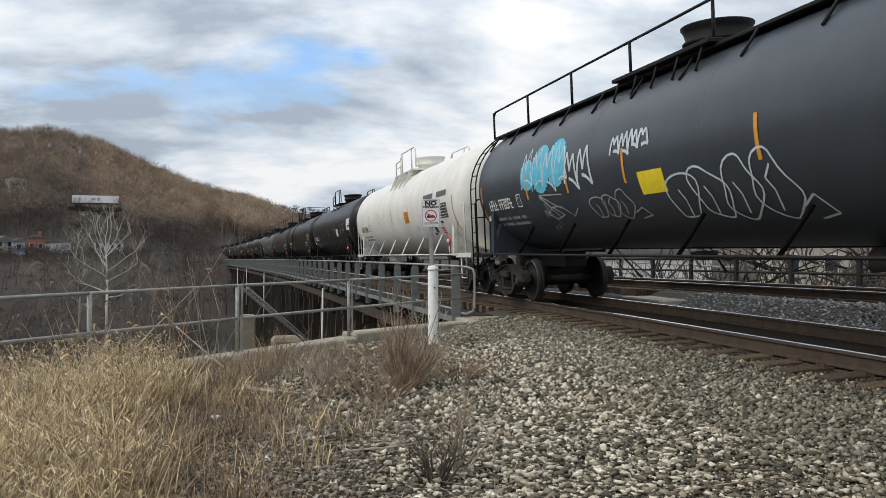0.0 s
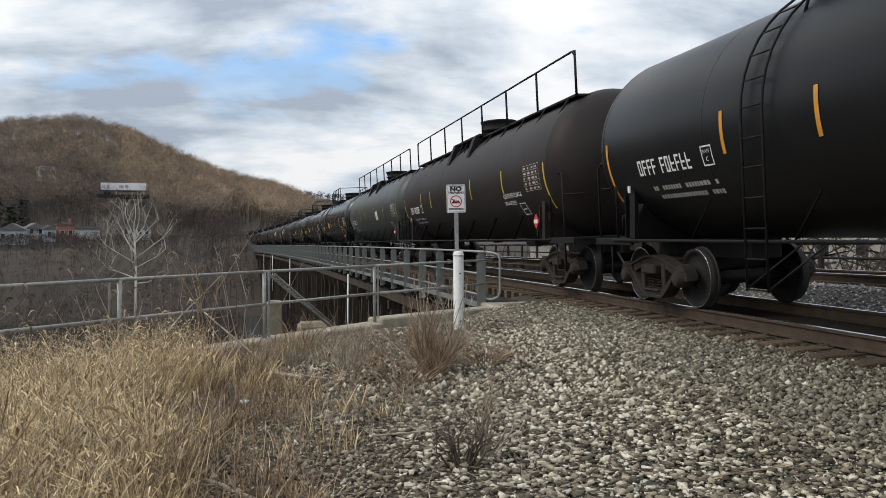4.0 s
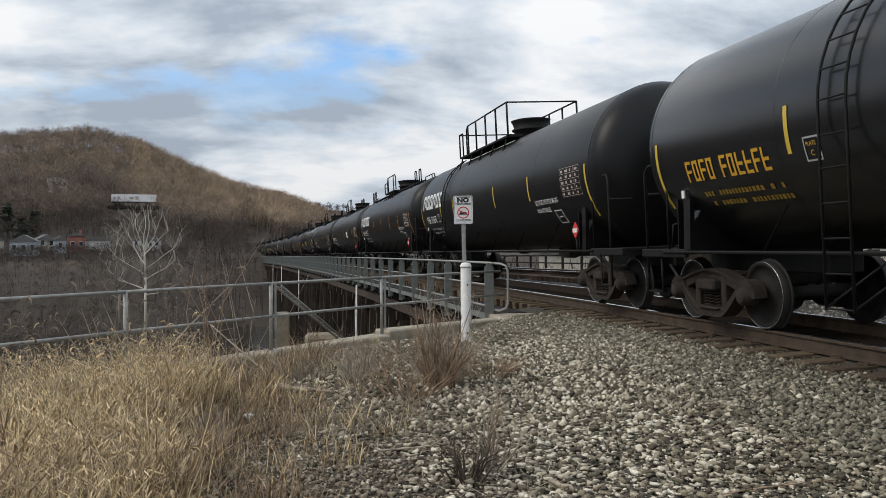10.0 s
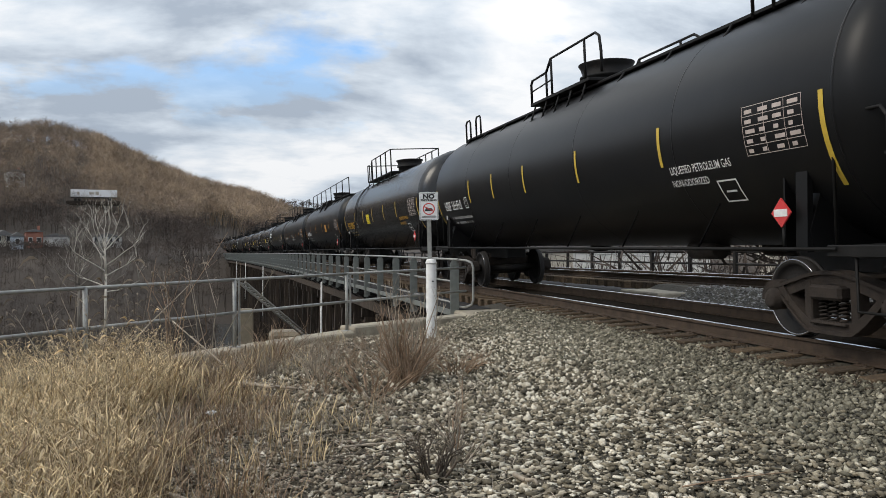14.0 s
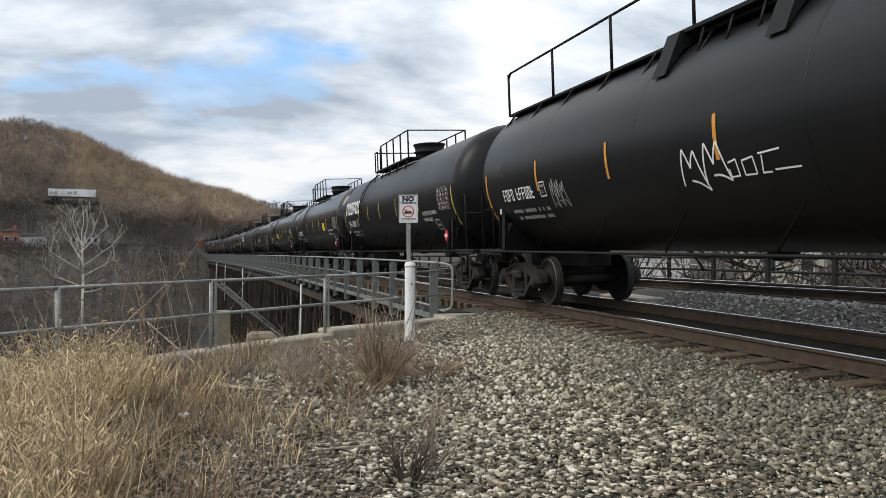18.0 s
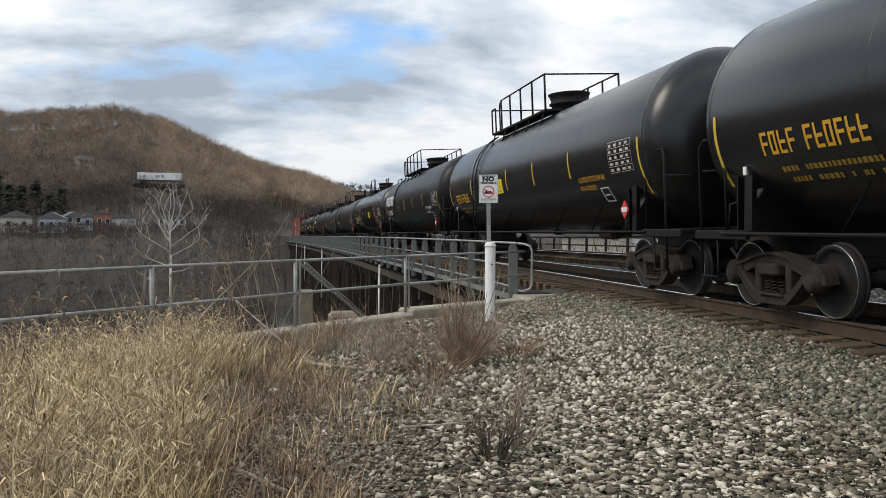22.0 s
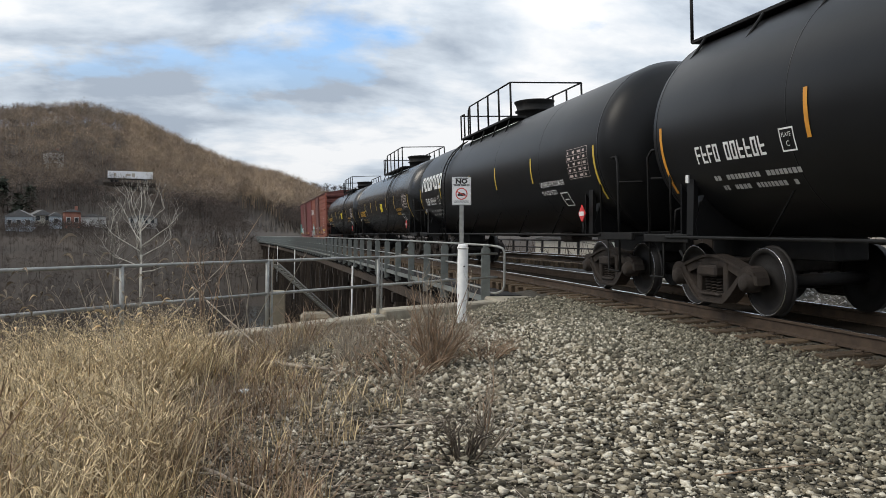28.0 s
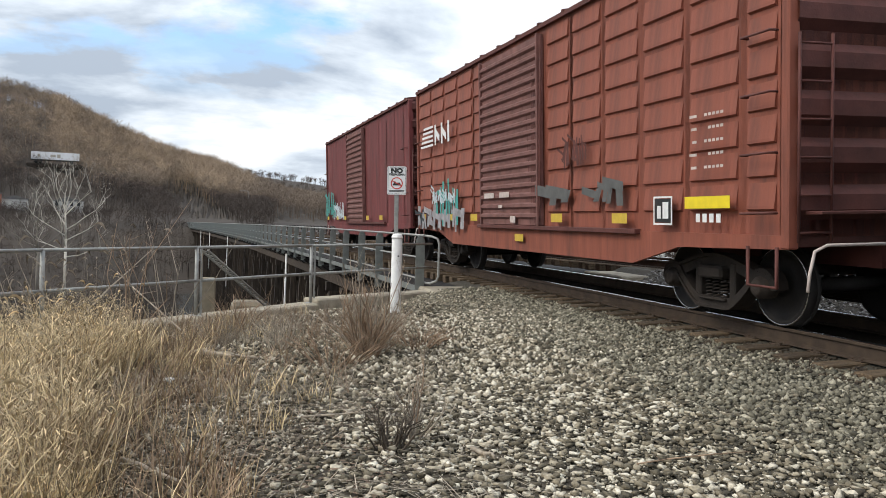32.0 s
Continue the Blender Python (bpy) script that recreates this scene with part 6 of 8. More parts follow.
        part("end_gear", gear, "box_dark", car, "brake wheel, step and end ladder")
        part("coupler", shared("coupler", coupler_mesh, "truck"), "truck", car, "", pose(0, sy * (L / 2 - 0.02), 0, 0, 0, 0 if sy > 0 else 180))
        part("centre_sill_end", Mesh().chamfered(-0.2, 0.2, sy * (L / 2 - 0.75) - 0.35, sy * (L / 2 - 0.75) + 0.35, 0.72, 1.04, 0.02), "box_dark", car)
        build_truck(car, sy * (hl - 1.75))
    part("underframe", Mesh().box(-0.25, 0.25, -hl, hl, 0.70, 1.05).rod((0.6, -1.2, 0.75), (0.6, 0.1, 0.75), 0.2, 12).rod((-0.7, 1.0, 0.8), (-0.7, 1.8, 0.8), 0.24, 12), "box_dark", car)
    x = -hw - 0.075

    def flat_mark(name, y0, y1, za, zb, mat, label, dx=0.0):
        part(name, Mesh().box(x + dx - 0.003, x + dx, min(y0, y1), max(y0, y1), za, zb), mat, car, label)

    for y in (-4.05, -2.0, 2.1, 3.8, 6.05):
        flat_mark("reflector_strip", y, y + 0.42, z0 + 0.12, z0 + 0.26, "yellow", "yellow reflective strip")
    me = Mesh()
    if first:
        # owner's emblem as plain bars
        for k in range(5):
            me.box(x - 0.004, x, 5.3, 6.4 - 0.07 * k, 2.98 + 0.11 * k, 3.035 + 0.11 * k)
        for a in (5.15, 4.62):
            me.prism([(a, 2.98), (a - 0.12, 2.98), (a - 0.12, 3.47), (a, 3.47)], "x", x - 0.004, x)
            me.prism([(a - 0.12, 3.36), (a - 0.40, 3.20), (a - 0.40, 3.04), (a - 0.12, 3.2)], "x", x - 0.004, x)
        me.prism([(4.1, 2.98), (3.97, 2.98), (3.97, 3.47), (4.1, 3.47)], "x", x - 0.004, x)
        part("emblem", me, "letter_white", car, "white bars and block in place of an emblem")
        me = Mesh()
        for k in range(5):
            me.box(x - 0.004, x, -5.66, -5.52 - 0.03 * (k % 3), 2.42 - 0.15 * k, 2.452 - 0.15 * k)
            for q in range(5 - k % 2):
                me.box(x - 0.004, x, -6.16 + 0.075 * q, -6.11 + 0.075 * q, 2.42 - 0.15 * k, 2.452 - 0.15 * k)
        tagged(part("data_stencil", me, "letter_pale", car, "faded lines of weight figures"), kind="stuff")
        flat_mark("reflector_strip", -0.3, 0.1, z0 - 0.24, z0 - 0.11, "yellow", "yellow reflective strip on the sill", 0.03)
        flat_mark("label_plate", -6.28, -5.42, 1.36, 1.50, "decal_yellow", "long yellow label")
        flat_mark("mark_panel", -5.12, -4.76, 1.19, 1.49, "ink", "black panel of a framed mark", 0.002)
        for k, (ya, yb, za, zb) in enumerate(((0.25, 0.75, 1.62, 1.72), (1.05, 1.6, 1.62, 1.72), (0.6, 0.8, 1.42, 1.48), (-0.05, 0.2, 1.15, 1.27))):
            flat_mark("door_label", ya, yb, za, zb, "letter_pale", "pale worn label on the door", -0.02)
        smear(car, x + 0.002, -3.95, -3.1, 1.40, 1.78, "patch_grey", "grey overpainted patch", 21, 0.2)
        smear(car, x + 0.002, -2.2, -1.7, 1.42, 1.70, "patch_grey", "grey overpainted patch", 22, 0.2)
        smear(car, x + 0.02, -1.1, -0.6, 1.0, 4.2, "box_dark", "dark grime beside the door", 23, 0.03)
        me = Mesh()
        for k in range(4):
            me.box(x - 0.004, x, -6.12 + 0.13 * k, -6.04 + 0.13 * k, 1.20, 1.30)
        part("number_mark", me, "letter_white", car, "plain bars in place of a stencilled number")
        me = Mesh()
        for a, b, c, d in ((0, 0.5, 0.42, 0.45), (0, 0.5, 0.0, 0.03), (0, 0.03, 0.03, 0.42), (0.47, 0.5, 0.03, 0.42), (0.1, 0.25, 0.1, 0.36), (0.3, 0.4, 0.1, 0.3)):
            me.box(x - 0.004, x, -5.15 + a * 0.85, -5.15 + b * 0.85, 1.16 + c * 0.8, 1.16 + d * 0.8)
        part("framed_mark", me, "letter_white", car, "white framed mark")
        smear(car, x, 3.4, 5.3, z0 - 0.05, 2.15, "paint_green", "teal spray paint", 3)
        smear(car, x - 0.002, 3.0, 6.6, z0 - 0.15, 1.55, "patch_pale", "pale grey and lilac overpainted band", 9, 0.2)
        smear(car, x - 0.003, 3.6, 5.4, z0 + 0.5, 1.9, "paint_pale", "pale outlined spray letters", 4, 0.07)
        smear(car, x, hl - 1.3, hl - 0.3, z0 - 0.1, 1.5, "paint_patch", "dark spray paint", 5)
        smear(car, x, -hl + 4.2, -hl + 5.0, 2.0, 2.6, "box_dark", "dark smudged scrawl", 6, 0.06)
    else:
        smear(car, x, 2.6, 4.8, 1.15, 1.9, "paint_pale", "faded pale spray paint along the side", 7)
        smear(car, x - 0.003, hl - 2.6, hl - 0.3, 1.2, 2.4, "paint_green", "teal spray paint", 8)
    return car


# ---- far bank: woods, houses ----
def bare_tree(seed, height=12.0, spread=0.36, limbs=4, twigs=64, w=0.07):
    """A leafless tree for the woods: forking limbs and a rounded crown of fine twigs, as arrays."""
    rng = random.Random(seed)
    v, t = [], []

    def ribbon(a, b, wa, wb, ang):
        o = len(v)
        dx, dy = math.cos(ang), math.sin(ang)
        v.extend([(a[0] - dx * wa, a[1] - dy * wa, a[2]), (a[0] + dx * wa, a[1] + dy * wa, a[2]), (b[0] + dx * wb, b[1] + dy * wb, b[2]), (b[0] - dx * wb, b[1] - dy * wb, b[2])])
        t.extend([(o, o + 1, o + 2), (o, o + 2, o + 3)])

    fork = (rng.uniform(-0.3, 0.3), rng.uniform(-0.3, 0.3), height * rng.uniform(0.30, 0.42))
    for ang in (0, math.pi / 2):
        ribbon((0, 0, -1.0), fork, w, w * 0.7, ang)
    tips = []
    for i in range(limbs):
        a = 2.4 * i + rng.uniform(-0.4, 0.4)
        out = spread * height * (0.25 + 0.75 * rng.random()) * (0.35 if i == 0 else 0.8)
        base = tuple(c * f for c, f in zip(fork, (0.9, 0.9, rng.uniform(0.75, 1.0))))
        end = (base[0] + math.cos(a) * out, base[1] + math.sin(a) * out, height * rng.uniform(0.66, 0.86))
        ribbon(base, end, w * 0.42, w * 0.12, a + 1.57)
        tips.append((base, end))
    mid = (fork[0], fork[1], height * 0.62)
    lobes = [(mid[0] + rng.uniform(-1, 1) * spread * height * 0.55, mid[1] + rng.uniform(-1, 1) * spread * height * 0.55, height * rng.uniform(0.48, 0.74)) for _ in range(5)]
    for i in range(twigs):
        c = lobes[i % 5]
        d = Vector((rng.gauss(0, 1), rng.gauss(0, 1), rng.gauss(0.25, 0.8))).normalized()
        r0, r1 = height * rng.uniform(0.0, 0.12), height * rng.uniform(0.14, 0.27)
        p = Vector(c) + d * r0
        end = p + (d + Vector((rng.gauss(0, 0.3), rng.gauss(0, 0.3), rng.gauss(0.15, 0.3)))).normalized() * (r1 - r0)
        q = d.cross(Vector((rng.gauss(0, 1), rng.gauss(0, 1), rng.gauss(0, 1)))).normalized() * w * 0.75
        o = len(v)
        v.extend([tuple(p - q), tuple(p + q), tuple(end)])
        t.append((o, o + 1, o + 2))
    return np.array(v), np.array(t)


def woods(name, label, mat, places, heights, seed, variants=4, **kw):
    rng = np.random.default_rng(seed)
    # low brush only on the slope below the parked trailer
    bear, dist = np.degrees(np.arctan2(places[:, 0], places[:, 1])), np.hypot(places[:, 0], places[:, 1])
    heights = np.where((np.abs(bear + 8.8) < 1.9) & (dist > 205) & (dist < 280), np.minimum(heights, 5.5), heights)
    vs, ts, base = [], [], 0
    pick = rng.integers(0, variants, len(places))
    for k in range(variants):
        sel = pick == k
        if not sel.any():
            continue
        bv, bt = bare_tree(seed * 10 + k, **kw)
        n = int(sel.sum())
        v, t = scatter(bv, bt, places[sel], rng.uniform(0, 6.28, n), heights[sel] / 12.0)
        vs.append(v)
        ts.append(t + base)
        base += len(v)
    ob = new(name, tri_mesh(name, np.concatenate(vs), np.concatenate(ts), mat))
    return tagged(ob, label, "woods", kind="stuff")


def polar(b, d):
    return np.sin(np.radians(b)) * d, np.cos(np.radians(b)) * d


CLEAR = [(-8.8, 1.75, 262, 279)]        # bearing, half width, from, to: kept open before the houses


def tree_places(n, b0, b1, d0, d1, seed):
    rng = np.random.default_rng(seed)
    b, d = rng.uniform(b0, b1, n), np.sqrt(rng.uniform(d0 * d0, d1 * d1, n))
    keep = np.ones(n, bool)
    for cb, cw, c0, c1 in CLEAR:
        keep &= ~((np.abs(b - cb) < cw) & (d > c0) & (d < c1))
    b, d = b[keep], d[keep]
    x, y = polar(b, d)
    keep = ~((np.abs(x - 9.4 + y * y * BEND / 2) < 6.4) & (y < 300))
    x, y = x[keep], y[keep]
    return np.stack([x, y, ground_height(x, y)], 1)


def build_woods():
    rng = np.random.default_rng(8)
    p = tree_places(4000, -25, 9, 250, 450, 1)
    woods("hillside_woods", "bare brown winter woods on the far hillside", "bark", p, rng.uniform(8, 13, len(p)), 3, 5)
    # treetops in the lit bark colour, most of them on the right-hand slope
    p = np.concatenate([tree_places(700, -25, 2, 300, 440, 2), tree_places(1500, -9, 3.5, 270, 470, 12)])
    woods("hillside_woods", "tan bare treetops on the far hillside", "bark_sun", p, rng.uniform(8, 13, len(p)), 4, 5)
    # the slope's cloud shade is put into these trees' darker bark
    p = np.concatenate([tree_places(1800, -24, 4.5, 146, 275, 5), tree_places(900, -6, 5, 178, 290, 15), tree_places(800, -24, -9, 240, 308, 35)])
    woods("riverside_woods", "dense bare trees on the lower slope and river bank, shade in their bark colour", "bark_dark_shade", p, rng.uniform(3.5, 8.5, len(p)) * np.where((p[:, 0] < -12) & (np.hypot(p[:, 0], p[:, 1]) < 225), 0.5, 1.0), 5, 4, limbs=3, twigs=52, w=0.08)
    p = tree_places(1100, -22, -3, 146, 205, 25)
    woods("riverside_brush", "low dark brush on the bank before the houses", "bark_dark_shade", p, rng.uniform(1.6, 4.0, len(p)), 25, 3, limbs=3, twigs=46, w=0.10)
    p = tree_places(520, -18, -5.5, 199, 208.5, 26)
    woods("riverside_brush", "thin bare trees in front of the houses", "bark_dark_shade", p, rng.uniform(1.8, 4.2, len(p)), 26, 3, limbs=3, twigs=46, w=0.09)
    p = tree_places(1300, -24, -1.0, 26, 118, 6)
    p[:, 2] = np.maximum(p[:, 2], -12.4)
    woods("riverside_woods", "thin bare saplings on the near river bank", "bark_dark_shade", p, rng.uniform(2.5, 7.0, len(p)), 6, limbs=4, twigs=44, w=0.05)
    p = tree_places(1000, -8, 22, 740, 1200, 7)
    woods("hillside_woods", "bare woods on a distant ridge", "bark_dark_shade", p, rng.uniform(9, 13, len(p)), 7, limbs=5, twigs=40, w=0.28)
    p = np.concatenate([tree_places(520, 14, 60, 32, 120, 9), tree_places(420, 16, 52, 28, 60, 19)])
    woods("trackside_woods", "bare brush and trees beyond the second track", "bark_dark_shade", p, rng.uniform(8, 16, len(p)), 9, w=0.055)


build_woods()


def build_pine(x, y, h, seed):
    rng = np.random.default_rng(seed)
    z = float(ground_height(x, y))
    t = thing("pine_tree", "dark green pine among bare hillside trees", "tree", Matrix.Translation((x, y, z)), group="dark pines on the hill")
    part("trunk", Mesh().rod((0, 0, -1), (0, 0, h), 0.22, 6, 0.03), "bark", t)
    vs, ts = [], []
    for i in range(420):
        f = rng.uniform(0.12, 1.0)
        a = rng.uniform(0, 6.28)
        r = h * 0.20 * (1.08 - f) * rng.uniform(0.4, 1.15)
        c = np.array([math.cos(a) * r, math.sin(a) * r, f * h + rng.uniform(-0.3, 0.3)])
        s = rng.uniform(0.35, 0.8)
        o = len(vs)
        vs.extend([c + rng.normal(0, s, 3) * (1, 1, 0.5) for _ in range(3)])
        ts.append((o, o + 1, o + 2))
    part("crown", tri_mesh("crown", vs, ts, "needles"), "needles", t)


for i, (b, d, h) in enumerate([(-17.6, 232, 15), (-18.3, 238, 19), (-19.2, 236, 15), (-20.2, 240, 14), (-16.9, 240, 12), (-14.6, 244, 10), (-16.1, 246, 13), (-21.5, 420, 17), (-22.2, 418, 18), (-18.3, 425, 12), (-21.0, 236, 13), (-15.3, 236, 9)]):
    x, y = polar(b, d)
    build_pine(float(x), float(y), h * 0.62, 40 + i)


def build_house(b, d, w, dep, h, roof_h, wall_mat, label, turn=0.0, stretch_z=0.0, cols=3, rows=2):
    x, y = (float(q) for q in polar(b, d))
    z = float(ground_height(x, y)) + stretch_z
    m = Matrix.Translation((x, y, z)) @ Matrix.Rotation(radians(-b + turn), 4, "Z")
    t = thing("house", label, "house", m, group="houses across the river")
    part("wall", Mesh().box(-w / 2, w / 2, -dep / 2, dep / 2, -3, h), wall_mat, t)
    roof = Mesh().prism([(-w / 2 - 0.4, h - 0.05), (w / 2 + 0.4, h - 0.05), (0, h + roof_h)], "y", -dep / 2 - 0.4, dep / 2 + 0.4)
    part("roof", roof, "roof", t, "grey shingled gable roof")
    for r in range(rows):
        for c in range(cols):
            cx, cz = -w / 2 + w * (c + 0.5) / cols, 1.0 + r * 2.5
            if cz + 1.3 > h:
                continue
            wi = part("window", Mesh().box(cx - 0.5, cx + 0.5, -dep / 2 - 0.06, -dep / 2 + 0.02, cz, cz + 1.3), "house_white", t)
            part("pane", Mesh().box(cx - 0.4, cx + 0.4, -dep / 2 - 0.09, -dep / 2 - 0.065, cz + 0.1, cz + 1.2), "pane", wi)
    if rows > 1 and h > 3.5:
        part("chimney", Mesh().chamfered(w * 0.2, w * 0.2 + 0.6, -0.3, 0.3, h, h + roof_h + 0.8, 0.03), "house_red", t)


build_house(-17.2, 214, 6.5, 7, 3.2, 1.6, "house_tan", "tan gabled house above the river", 0, cols=2)
build_house(-15.15, 213, 5.6, 7, 3.0, 1.6, "house_blue", "pale blue two-storey house", -6, cols=3)
build_house(-14.05, 222, 4.0, 6, 2.4, 1.3, "house_tan", "small tan house among bare trees", 10, cols=2, rows=1)
build_house(-13.2, 217, 2.6, 5, 2.8, 1.0, "house_blue", "narrow pale blue house", 4, cols=1)
build_house(-12.25, 219, 3.6, 6, 3.6, 0.7, "house_red", "red brick building with a low roof", 4, cols=2)
build_house(-11.0, 221, 6.0, 6, 2.2, 0.8, "house_white", "long white building by the river", 0, cols=5, rows=1)
build_house(-7.95, 222, 6.4, 6, 2.3, 0.9, "house_white", "white low building behind the pale tree", -4, cols=4, rows=1)
build_house(-13.3, 302, 5.0, 6, 3.9, 0.9, "house_white", "white house half hidden on the hillside", 12, 0.8, cols=3)
build_house(-13.45, 412, 6.5, 8, 4.0, 1.8, "house_white", "pale house on the ridge", 14, 1.5, cols=3)
build_house(38.0, 66, 5.0, 8, 3.5, 2.0, "house_tan", "cream house beyond the tracks", 10, 12.0, cols=2, rows=1)
build_house(28.0, 92, 14.0, 8, 4.0, 1.4, "house_white", "long white shed beyond the tracks", 0, 10.0, cols=0, rows=1)
build_house(23.0, 110, 16.0, 8, 4.2, 1.4, "house_tan", "tan warehouse beyond the tracks", 0, 9.5, cols=0, rows=1)


def build_trailer():
    x, y = (float(q) for q in polar(-8.75, 281))
    m = Matrix.Translation((x, y, 16.6)) @ Matrix.Rotation(radians(8.75), 4, "Z")
    t = thing("semi_trailer", "long white box trailer parked on a hillside road", "trailer", m)
    part("box", Mesh().chamfered(-6.75, 6.75, -1.25, 1.25, 0.3, 2.6, 0.05), "trailer", t, "white ribbed box")
    part("skirt", Mesh().chamfered(-6.6, 6.6, -1.0, 1.0, 0.0, 0.28, 0.02), "dark_steel", t)
    for xx in (-5.4, -4.2, 4.6):
        part("wheel", Mesh().lathe([(-1.25, 0.0), (-1.25, 0.5), (1.25, 0.5), (1.25, 0.0)], "y", 14, (xx, 0, -0.4)), "ink", t, "dark tyre")
    e = Mesh()
    e.box(-4.9, -4.2, -1.256, -1.252, 1.0, 1.9).box(-1.4, 0.1, -1.256, -1.252, 1.1, 1.8).box(0.4, 1.4, -1.256, -1.252, 0.9, 2.0)
    part("faded_print", e, "house_tan", t, "faded blotches of print")
    road = Mesh().chamfered(-8.0, 8.0, -1.2, 3.5, -2.2, -0.88, 0.3)
    single("ledge", road, "hill_floor", "earth ledge of a hillside road", "road", m, kind="structure")


build_trailer()


def grow(mesh, p, d, length, r, depth, rng, bend_up=0.12, fork=(2, 3), shrink=0.68, n=6, sway=0.26):
    """A branching limb of tapered rods."""
    steps = 3
    for i in range(steps):
        d = (d + Vector((rng.uniform(-sway, sway), rng.uniform(-sway, sway), bend_up + rng.uniform(-sway, sway) * 0.6))).normalized()
        q = p + d * length / steps
        mesh.rod(p, q, r * (1 - 0.22 * i), max(3, n), r * (1 - 0.22 * (i + 1)), caps=False)
        p = q
        if depth > 0 and i > 0 and rng.random() < 0.75:
            s = Vector((rng.uniform(-1, 1), rng.uniform(-1, 1), rng.uniform(0.0, 0.7))).normalized()
            grow(mesh, p, (d * 0.45 + s * 0.75).normalized(), length * shrink * rng.uniform(0.6, 0.95), r * 0.45, depth - 1, rng, bend_up, fork, shrink, n - 1)
    if depth > 0:
        for _ in range(rng.choice(fork)):
            s = Vector((rng.uniform(-1, 1), rng.uniform(-1, 1), rng.uniform(-0.1, 0.6))).normalized()
            grow(mesh, p, (d * 0.7 + s * 0.65).normalized(), length * shrink * rng.uniform(0.8, 1.1), r * 0.5, depth - 1, rng, bend_up, fork, shrink, n - 1)


def build_sycamore(x, y, foot, height, seed, label, mat="bark_white"):
    rng = random.Random(seed)
    t = thing("sycamore", label, "tree", Matrix.Translation((x, y, foot)))
    trunk, crown = Mesh(), Mesh()
    trunk.rod((0, 0, -1), (0.1, 0, height * 0.42), 0.16, 10, 0.12)
    trunk.rod((0.1, 0, height * 0.42), (0.0, 0, height * 0.60), 0.12, 10, 0.08)
    part("trunk", trunk, mat, t)
    for k in range(9):
        f = 0.30 + 0.32 * k / 9
        a = k * 2.4 + rng.uniform(-0.3, 0.3)
        d = Vector((math.cos(a), math.sin(a) * 0.6, 0.12 + 0.08 * k)).normalized()
        grow(crown, Vector((0.05, 0, height * f)), d, height * 0.235 * (1.15 - 0.3 * f), 0.075, 4, rng, 0.08, (1, 1, 2), 0.60)
    for k in range(4):
        grow(crown, Vector((0, 0, height * 0.60)), Vector((rng.uniform(-0.5, 0.5), rng.uniform(-0.4, 0.4), 1)).normalized(), height * 0.18, 0.085, 3, rng, 0.10, (1, 2), 0.65)
    part("crown", crown, mat, t, "leafless branches")


build_sycamore(-13.55, 94.7, -8.2, 15.8, 4, "white-barked bare sycamore on the river bank")
build_sycamore(-17.0, 99.0, -8.6, 13.5, 9, "slim grey-brown bare tree behind the white one", "bark_grey")


def build_lamp(x, y, h):
    t = thing("street_lamp", "slim grey street lamp beyond the bridge", "street lamp", Matrix.Translation((x, y, -4.0)))
    part("pole", Mesh().rod((0, 0, -9), (0, 0, h), 0.12, 6, 0.07), "galv", t)
    part("arm", Mesh().pipe([(0, 0, h), (-0.8, 0, h + 0.3), (-2.0, 0, h + 0.35)], 0.05, 5), "galv", t)
    part("head", Mesh().chamfered(-2.6, -1.9, -0.15, 0.15, h + 0.28, h + 0.40, 0.03), "galv", t)


build_lamp(14.0, 245, 12.5)
build_lamp(22.5, 262, 9.5)


# ---- near ground: stones, grass, weeds ----
def stone_shape(seed):
    """An angular broken stone: the hull of a few scattered points."""
    rng = np.random.default_rng(seed)
    bm = bmesh.new()
    for _ in range(11):
        d = rng.normal(0, 1, 3)
        bm.verts.new(d / np.linalg.norm(d) * rng.uniform(0.8, 1.1) * (1.25, 0.95, 0.72))
    r = bmesh.ops.convex_hull(bm, input=bm.verts)
    bmesh.ops.delete(bm, geom=[g for g in r["geom_interior"] if isinstance(g, bmesh.types.BMVert)], context="VERTS")
    bmesh.ops.triangulate(bm, faces=bm.faces)
    bm.verts.index_update()
    v = np.array([p.co[:] for p in bm.verts])
    t = np.array([[p.index for p in f.verts] for f in bm.faces])
    bm.free()
    return v, t


def chip_shape(seed):
    """A cheap eight-sided chip of crushed stone."""
    rng = np.random.default_rng(seed)
    v = np.array([(1, 0, 0), (-1, 0, 0), (0, 1, 0), (0, -1, 0), (0, 0, 1), (0, 0, -1)], float) * rng.uniform(0.8, 1.25, (6, 1)) + rng.normal(0, 0.22, (6, 3))
    t = np.array([(0, 2, 4), (2, 1, 4), (1, 3, 4), (3, 0, 4), (2, 0, 5), (1, 2, 5), (3, 1, 5), (0, 3, 5)])
    return v * (1.15, 1.0, 0.66), t


def sown(n, x0, x1, y0, y1, rng, keep):
    p = np.stack([rng.uniform(x0, x1, n), rng.uniform(y0, y1, n)], 1)
    ok = keep(p[:, 0], p[:, 1]) & (p[:, 1] < brink(p[:, 0]) - 0.35)
    return p[ok]


